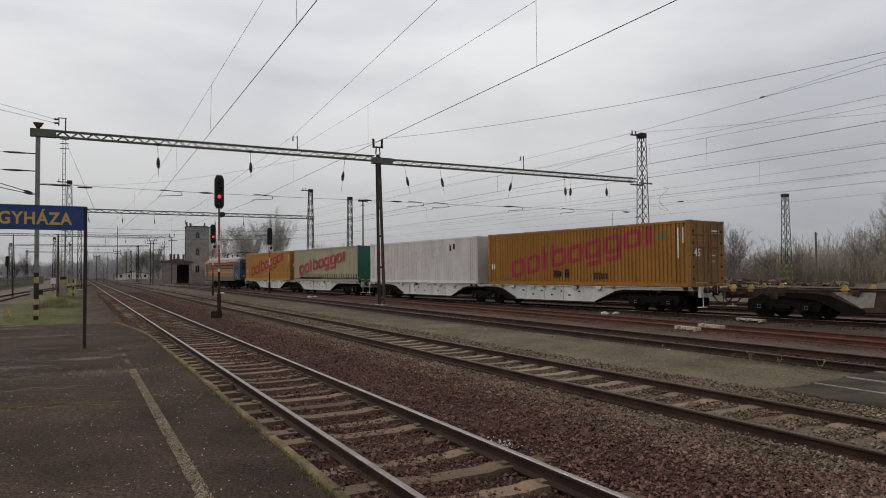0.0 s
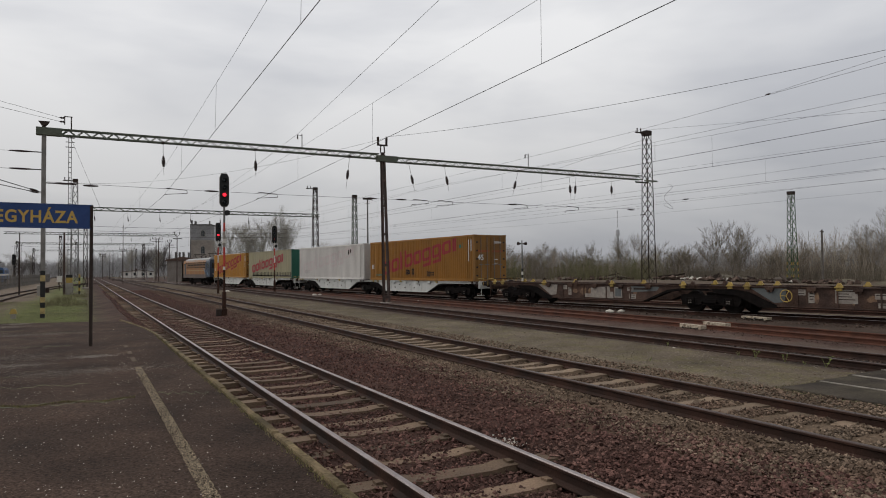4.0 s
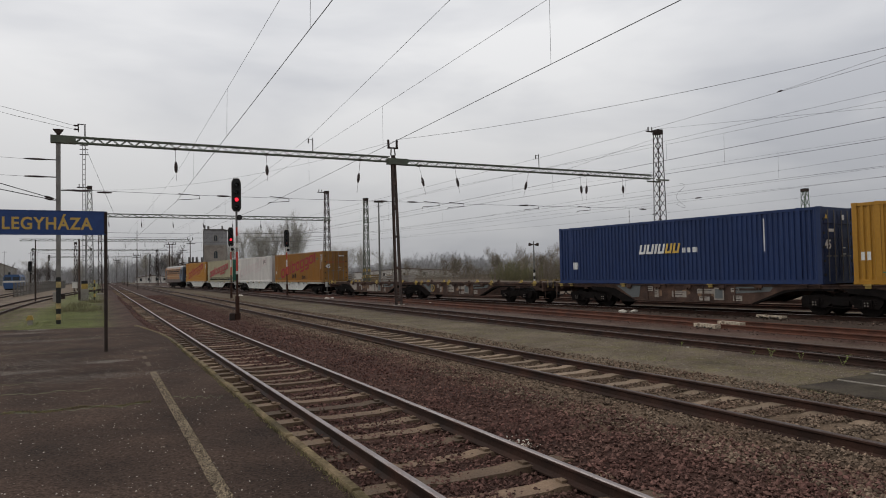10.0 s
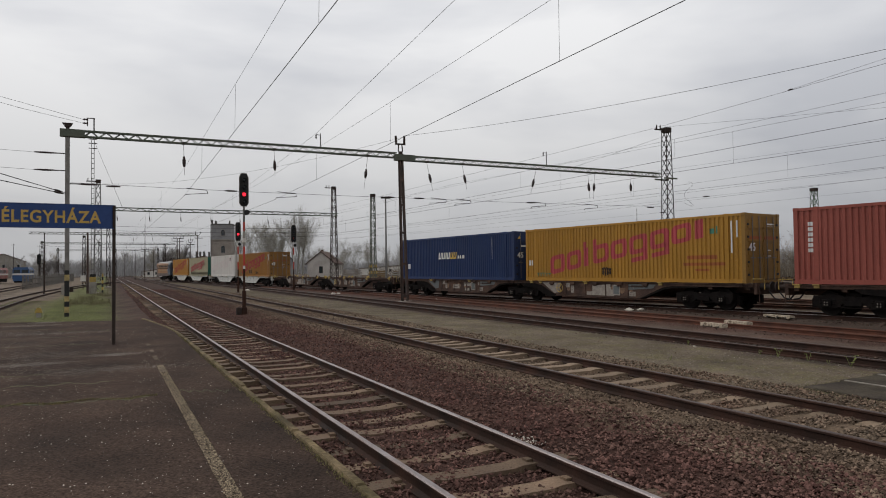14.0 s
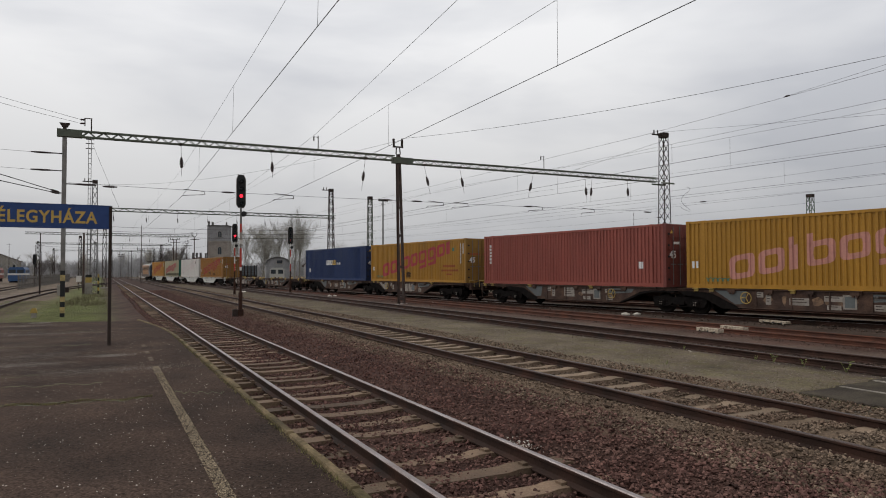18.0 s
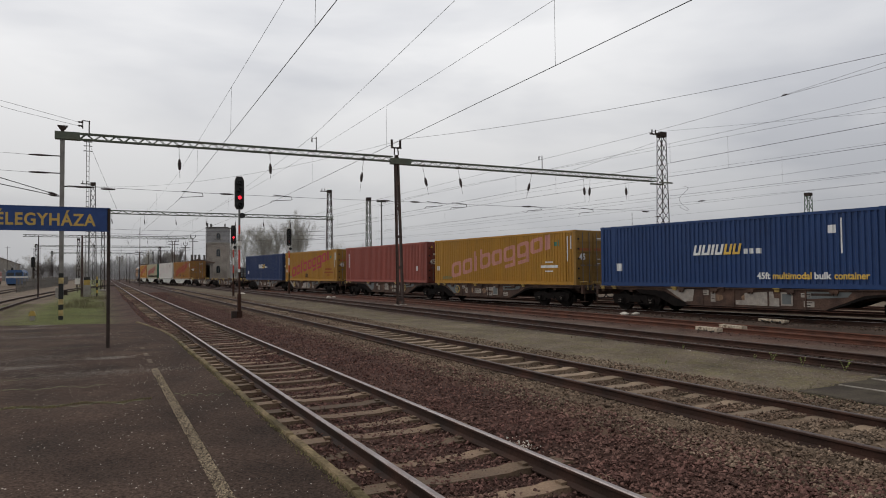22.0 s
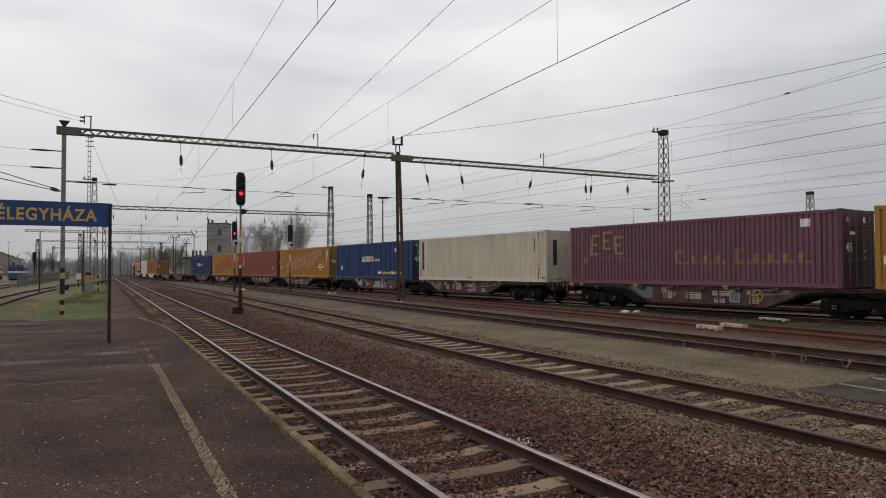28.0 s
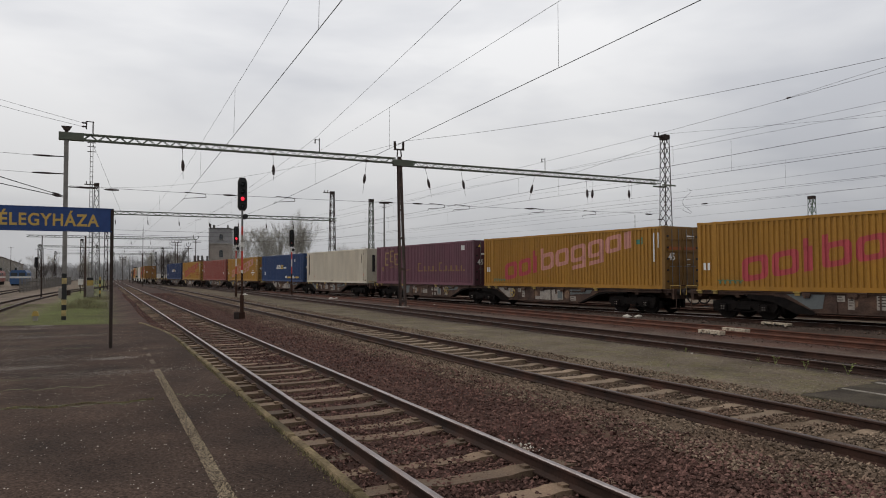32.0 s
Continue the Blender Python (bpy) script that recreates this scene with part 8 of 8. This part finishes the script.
# ---- trees and thickets ----
def twiggy(rng, base, h, spread_, depth, segs, r0):
    """Branches of one bare tree as a list of (p, q, r1, r2)."""
    out = []
    def grow(p, d, length, r, level):
        steps = 3
        for i in range(steps):
            d = (d + Vector(rng.normal(0, 0.13, 3).tolist())).normalized()
            d.z += 0.06
            q = p + d.normalized() * (length / steps)
            out.append((p, q, r * (1 - 0.2 * i), r * (1 - 0.2 * (i + 1))))
            p = q
            if level < depth:
                for _ in range(1 if level else 2):
                    a = rng.uniform(0, 6.28)
                    side = Vector((math.cos(a), math.sin(a), rng.uniform(0.1, 0.8))).normalized()
                    grow(p, (d * (1.0 - spread_) + side * spread_).normalized(), length * rng.uniform(0.55, 0.75), r * 0.5, level + 1)
        if level < depth:
            grow(p, d, length * 0.7, r * 0.4, level + 1)
    grow(Vector(base), Vector((0, 0, 1)), h * 0.42, r0, 0)
    return out


def tubes(name, segs, material, parent=None, kind="", sides=3):
    if not segs:
        return None
    P = np.array([tuple(s[0]) for s in segs])
    Q = np.array([tuple(s[1]) for s in segs])
    r1, r2 = np.array([s[2] for s in segs]), np.array([s[3] for s in segs])
    d = Q - P
    d /= np.linalg.norm(d, axis=1)[:, None] + 1e-9
    up = np.where(np.abs(d[:, 2:3]) < 0.9, np.array([[0, 0, 1.0]]), np.array([[1.0, 0, 0]]))
    a = np.cross(d, up)
    a /= np.linalg.norm(a, axis=1)[:, None]
    b = np.cross(d, a)
    ring = []
    for c, r in ((P, r1), (Q, r2)):
        for i in range(sides):
            t = 2 * math.pi * i / sides
            ring.append(c + (a * math.cos(t) + b * math.sin(t)) * r[:, None])
    v = np.stack(ring, 1).reshape(-1, 3)
    one = np.array([[i, (i + 1) % sides, (i + 1) % sides + sides, i + sides] for i in range(sides)])
    f = (one[None] + (np.arange(len(P)) * 2 * sides)[:, None, None]).reshape(-1, 4)
    o = many(name, v, f, material, kind)
    o.parent = parent
    return o


def bare_tree(x, y, h, label, seed, spread_=0.55, depth=3, r0=None, group="bare trees", z=-0.3, twig=0.010, leafless=None):
    rng = np.random.default_rng(seed)
    t = empty("bare_tree", label, "tree", group, pose(x, y, z))
    segs = twiggy(rng, (0, 0, 0), h, spread_, depth, 3, r0 or h * 0.018)
    thick = [s for s in segs if s[2] > h * 0.006]
    thin = [(p, q, max(a, twig), max(b, twig * 0.7)) for p, q, a, b in segs if a <= h * 0.006]
    tubes("trunk", thick, leafless or M_BARK, t, sides=6)
    tubes("crown", thin, leafless or M_TWIG, t, "stuff")
    return t


SPREADING = [bare_tree(84 + 2 * k, 44 - 6 * k, 8.4, "bare leafless tree rising from the thicket", 100 + k, 0.5, 5, 0.11) for k in range(3)]
rt = random.Random(77)
spots = [(84, 71.2, 0.98), (84, 67.5, 0.9), (86, 47, 0.95), (88, 43, 1.25), (90, 51, 0.85), (90, 41, 1.6), (84, 33, 1.5), (88, 26, 1.6), (86, 18, 1.5), (82, 83, 0.85), (80.5, 86, 0.8), (83, 97, 0.75), (80, 111, 0.8), (85, 114, 0.75), (84, 129, 0.85), (91, 150, 0.9)]
spots += [(rt.uniform(79, 92), 52 + 3.4 * k, rt.uniform(0.4, 0.62)) for k in range(10)] + [(rt.uniform(76, 96), 98 + 5.5 * k, rt.uniform(0.4, 0.72)) for k in range(18)]
for i, (x, y, f) in enumerate(spots):
    copy_thing(SPREADING[i % 3], pose(x, y, -0.3, 0, 0, 67 * i) @ Matrix.Diagonal((f, f, f, 1)))
TALL = [bare_tree(46 - 7 * k, 188, 14.5 - k, "tall bare tree behind the yard buildings", 200 + k, 0.30 + 0.24 * k, 5, 0.2, "trees behind the buildings", -0.3, 0.011, M_HAZE_TWIG) for k in range(2)]
spots = [(0, 47.5, 187, 1.16), (0, 50.0, 191, 1.05), (0, 45.0, 193, 1.0), (1, 36, 190, 1.05), (1, 42.5, 190, 1.1), (1, 33.5, 194, 0.95), (1, 40.5, 196, 1.1), (0, 31, 204, 0.8),
         (1, 61, 190, 0.75), (1, 66, 192, 0.7), (0, 69, 188, 0.62), (1, 55, 194, 0.62), (1, 73, 196, 0.7), (1, 79, 200, 0.65), (0, 85, 204, 0.6), (1, 18, 214, 0.62), (0, 51, 174, 0.5), (1, 56, 172, 0.5)]
spots += [(k % 2, rt.uniform(-10, 28), rt.uniform(300, 380), rt.uniform(0.55, 0.85)) for k in range(9)] + [(k % 2, rt.uniform(-75, -18), rt.uniform(270, 340), rt.uniform(0.5, 0.85)) for k in range(14)]
for i, (k, x, y, f) in enumerate(spots):
    copy_thing(TALL[k], pose(x, y, -0.3, 0, 0, 53 * i) @ Matrix.Diagonal((f, f, f, 1)))

# dense dark trees beyond the yard
DENSE = bare_tree(19.5, 225, 10.1, "dense dark leafless tree beyond the yard", 301, 0.42, 5, 0.2, "dark trees beyond the yard", -0.3, 0.022, M_DUSK_TWIG)
for x, y, f in ((17.3, 226, 0.9), (21.9, 223, 0.8), (-18.3, 260, 0.62), (-15.8, 262, 0.66), (-13.0, 261, 0.6)):
    copy_thing(DENSE, pose(x, y, -0.3, 0, 0, 71 * f * 10) @ Matrix.Diagonal((f, f, f, 1)))


def thicket(name, label, material, n, region, hgt, seed, twigs=9, r=0.022):
    """Dense upright saplings and brush: many thin stems, each with a few side twigs."""
    rng = np.random.default_rng(seed)
    x, y = region(rng, n)
    segs = []
    for i in range(n):
        h = hgt[0] + (hgt[1] - hgt[0]) * rng.random() ** 1.3
        p = Vector((float(x[i]), float(y[i]), -0.3))
        d = Vector((rng.normal(0, 0.14), rng.normal(0, 0.14), 1)).normalized()
        pts = [p]
        for k in range(3):
            d = (d + Vector(rng.normal(0, 0.06, 3).tolist())).normalized()
            pts.append(pts[-1] + d * h / 3)
        for k in range(3):
            segs.append((pts[k], pts[k + 1], r * (1 - 0.28 * k), r * (1 - 0.28 * (k + 1))))
        for _ in range(twigs):
            f = rng.uniform(0.15, 0.95) * 3
            k = min(int(f), 2)
            q = pts[k].lerp(pts[k + 1], f - k)
            a = rng.uniform(0, 6.28)
            e = q + Vector((math.cos(a) * 0.5, math.sin(a) * 0.5, rng.uniform(0.4, 1.2))) * h * 0.17
            segs.append((q, e, r * 0.5, r * 0.3))
    o = tubes(name, segs, material, None, "stuff")
    return tagged(o, label, "shrubs", "", "stuff")


thicket("thicket", "dense leafless saplings along the far side of the yard", M_TWIG, 3000, lambda r, n: (81 + 13 * r.random(n), 8 + 95 * r.random(n)), (1.6, 5.2), 31, 10, 0.016)
thicket("thicket", "leafless brush behind the goods track", M_TWIG, 3000, lambda r, n: (74 + 26 * r.random(n), 88 + 120 * r.random(n)), (1.2, 3.8), 32, 10, 0.018)
thicket("sapling_stand", "tall pale straight saplings rising over the thicket", M_SAPLING, 820, lambda r, n: (82 + 8 * r.random(n), 14 + 50 * r.random(n)), (4.0, 7.2), 35, 7, 0.034)
thicket("sapling_stand", "pale straight saplings between thicket and yard", M_SAPLING, 260, lambda r, n: (76 + 10 * r.random(n), 74 + 50 * r.random(n)), (3.6, 6.2), 36, 8, 0.032)
thicket("undergrowth", "low brown undergrowth at the foot of the thicket", M_TWIG, 8000, lambda r, n: (79.5 + 11 * r.random(n), 5 + 130 * r.random(n)), (0.5, 2.6), 33, 8, 0.024)
thicket("budding_bushes", "yellow-green budding bushes in the thicket", M_BUD, 700, lambda r, n: (lambda k: (np.array([76, 74, 78, 77, 75])[k] + r.normal(0, 2.2, n), np.array([118, 112, 98, 90, 78])[k] + r.normal(0, 2.6, n)))(r.integers(0, 5, n)), (1.5, 4.5), 34, 14, 0.03)


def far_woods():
    """A belt of distant trees all round the horizon, paled in colour to stand for haze."""
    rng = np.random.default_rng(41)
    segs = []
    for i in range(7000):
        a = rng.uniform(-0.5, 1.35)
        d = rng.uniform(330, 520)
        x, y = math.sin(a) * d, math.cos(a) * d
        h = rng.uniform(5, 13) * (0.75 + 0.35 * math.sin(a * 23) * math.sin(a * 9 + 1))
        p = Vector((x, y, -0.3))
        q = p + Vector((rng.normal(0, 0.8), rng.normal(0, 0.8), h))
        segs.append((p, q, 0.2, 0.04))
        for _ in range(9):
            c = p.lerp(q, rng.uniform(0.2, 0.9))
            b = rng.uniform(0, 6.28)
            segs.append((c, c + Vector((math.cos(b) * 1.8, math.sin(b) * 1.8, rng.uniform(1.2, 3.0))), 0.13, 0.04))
    tagged(tubes("far_woods", segs, M_HAZE_TREE, None, "stuff"), "belt of distant leafless woods with haze painted into their grey", "woods", "", "stuff")


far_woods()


def rubble(name, label, material, n, spots, size, seed):
    def region(r, m):
        k = r.integers(0, len(spots), m)
        s = np.array(spots)
        return s[k, 0] + r.normal(0, 1, m) * s[k, 2], s[k, 1] + r.normal(0, 1, m) * s[k, 3]
    return ballast(name, label, material, n, region, size, seed)


def mound(x, y, a, b, h, label):
    g = Geo()
    rnd = random.Random(int(x * 7 + y))
    vs, fs = [], []
    for j in range(5):
        for i in range(16):
            t = 2 * math.pi * i / 16
            k = 1 - j / 4.6
            w = 1 + 0.18 * math.sin(i * 2.3 + x) + rnd.uniform(-0.08, 0.08)
            vs.append((x + a * k * w * math.cos(t), y + b * k * w * math.sin(t), -0.35 + h * math.sin(j / 4 * 1.45) * (1 + rnd.uniform(-0.1, 0.1))))
    for j in range(4):
        fs += [(j * 16 + i, j * 16 + (i + 1) % 16, (j + 1) * 16 + (i + 1) % 16, (j + 1) * 16 + i) for i in range(16)]
    fs.append(tuple(range(64, 80)))
    tagged(g.add(vs, fs).ob("earth_mound", M_SOIL), label, "earth mound", "earth mounds")


for x, y, a, b, h in ((75, 70.5, 1.8, 2.6, 1.0), (76, 62.8, 2.0, 2.4, 1.25), (75, 58.5, 1.6, 2.4, 0.9), (75, 53.5, 1.5, 3.0, 1.0), (75, 46, 1.4, 2.2, 0.8), (75, 82, 2.2, 3.4, 0.95), (75, 95, 2.4, 4.0, 0.8), (77, 66.2, 2.4, 3.0, 0.8), (77, 76, 2.0, 4.0, 0.7), (76, 40, 2.0, 4.0, 0.8), (78, 88, 2.0, 5.0, 0.9)):
    mound(x, y, a, b, h, "low overgrown heap of earth and rubble")
rubble("white_rubble", "white broken rubble on the earth heaps", M_CHALK, 200, [(73.4, 62.9, 0.2, 0.25), (73.8, 66.4, 0.3, 0.9), (74.4, 54.0, 0.3, 0.9), (74.2, 70.0, 0.3, 0.5), (74.4, 60.5, 0.3, 0.6)], (0.12, 0.42), 51)
rubble("dark_rubble", "dark timber and stone rubble on the earth heaps", M_DARK_STONE, 520, [(74, 63, 0.8, 1.3), (74, 58.3, 0.8, 1.2), (74, 70.5, 0.8, 1.3), (74, 54.5, 0.7, 1.6), (74, 46.3, 0.7, 1.4), (74, 82, 0.9, 2.0), (74, 94, 1.0, 3.0)], (0.15, 0.6), 52)
rl = random.Random(9)
for y, n in ((62.8, 5), (70.3, 4), (53.8, 5), (58.4, 3), (81.5, 3)):
    for k in range(n):
        u, v, tilt = rl.uniform(-1.4, 1.4), rl.uniform(0.55, 1.25), rl.uniform(-0.35, 0.35)
        timber = Geo().box(-0.11, 0.11, -1.25, 1.25, -0.1, 0.1).ob("old_sleeper", M_OLD_TIMBER)
        timber.matrix_basis = pose(73.4 + 0.3 * k, y + u, v - 0.35, math.degrees(tilt), 0, rl.uniform(-50, 50))
        tagged(timber, "dark rotten railway sleeper dumped on an earth heap", "railway sleeper", "dumped sleepers")


# ---- keys of the train ----
def motions():
    ts = [float(t) for t in range(0, 33)]
    for thing, u, length in TRAIN:
        rows = []
        for t in ts:
            s = train_s(t)
            a, b = on_route(s - u), on_route(s - u - length)
            ang = math.degrees(math.atan2(-(a[0] - b[0]), a[1] - b[1]))
            rows.append((t, pose(a[0], a[1], 0, 0, 0, ang)))
        walk(thing, rows)
    step = 4 / FPS
    wt = [i * step for i in range(int(32 / step))] + [32.0]
    for o in WHEELS:
        p = o.location.copy()
        walk(o, [(t, pose(p.x, p.y, p.z, -math.degrees(train_s(t) / 0.46) % 360, 0, 0)) for t in wt])


motions()
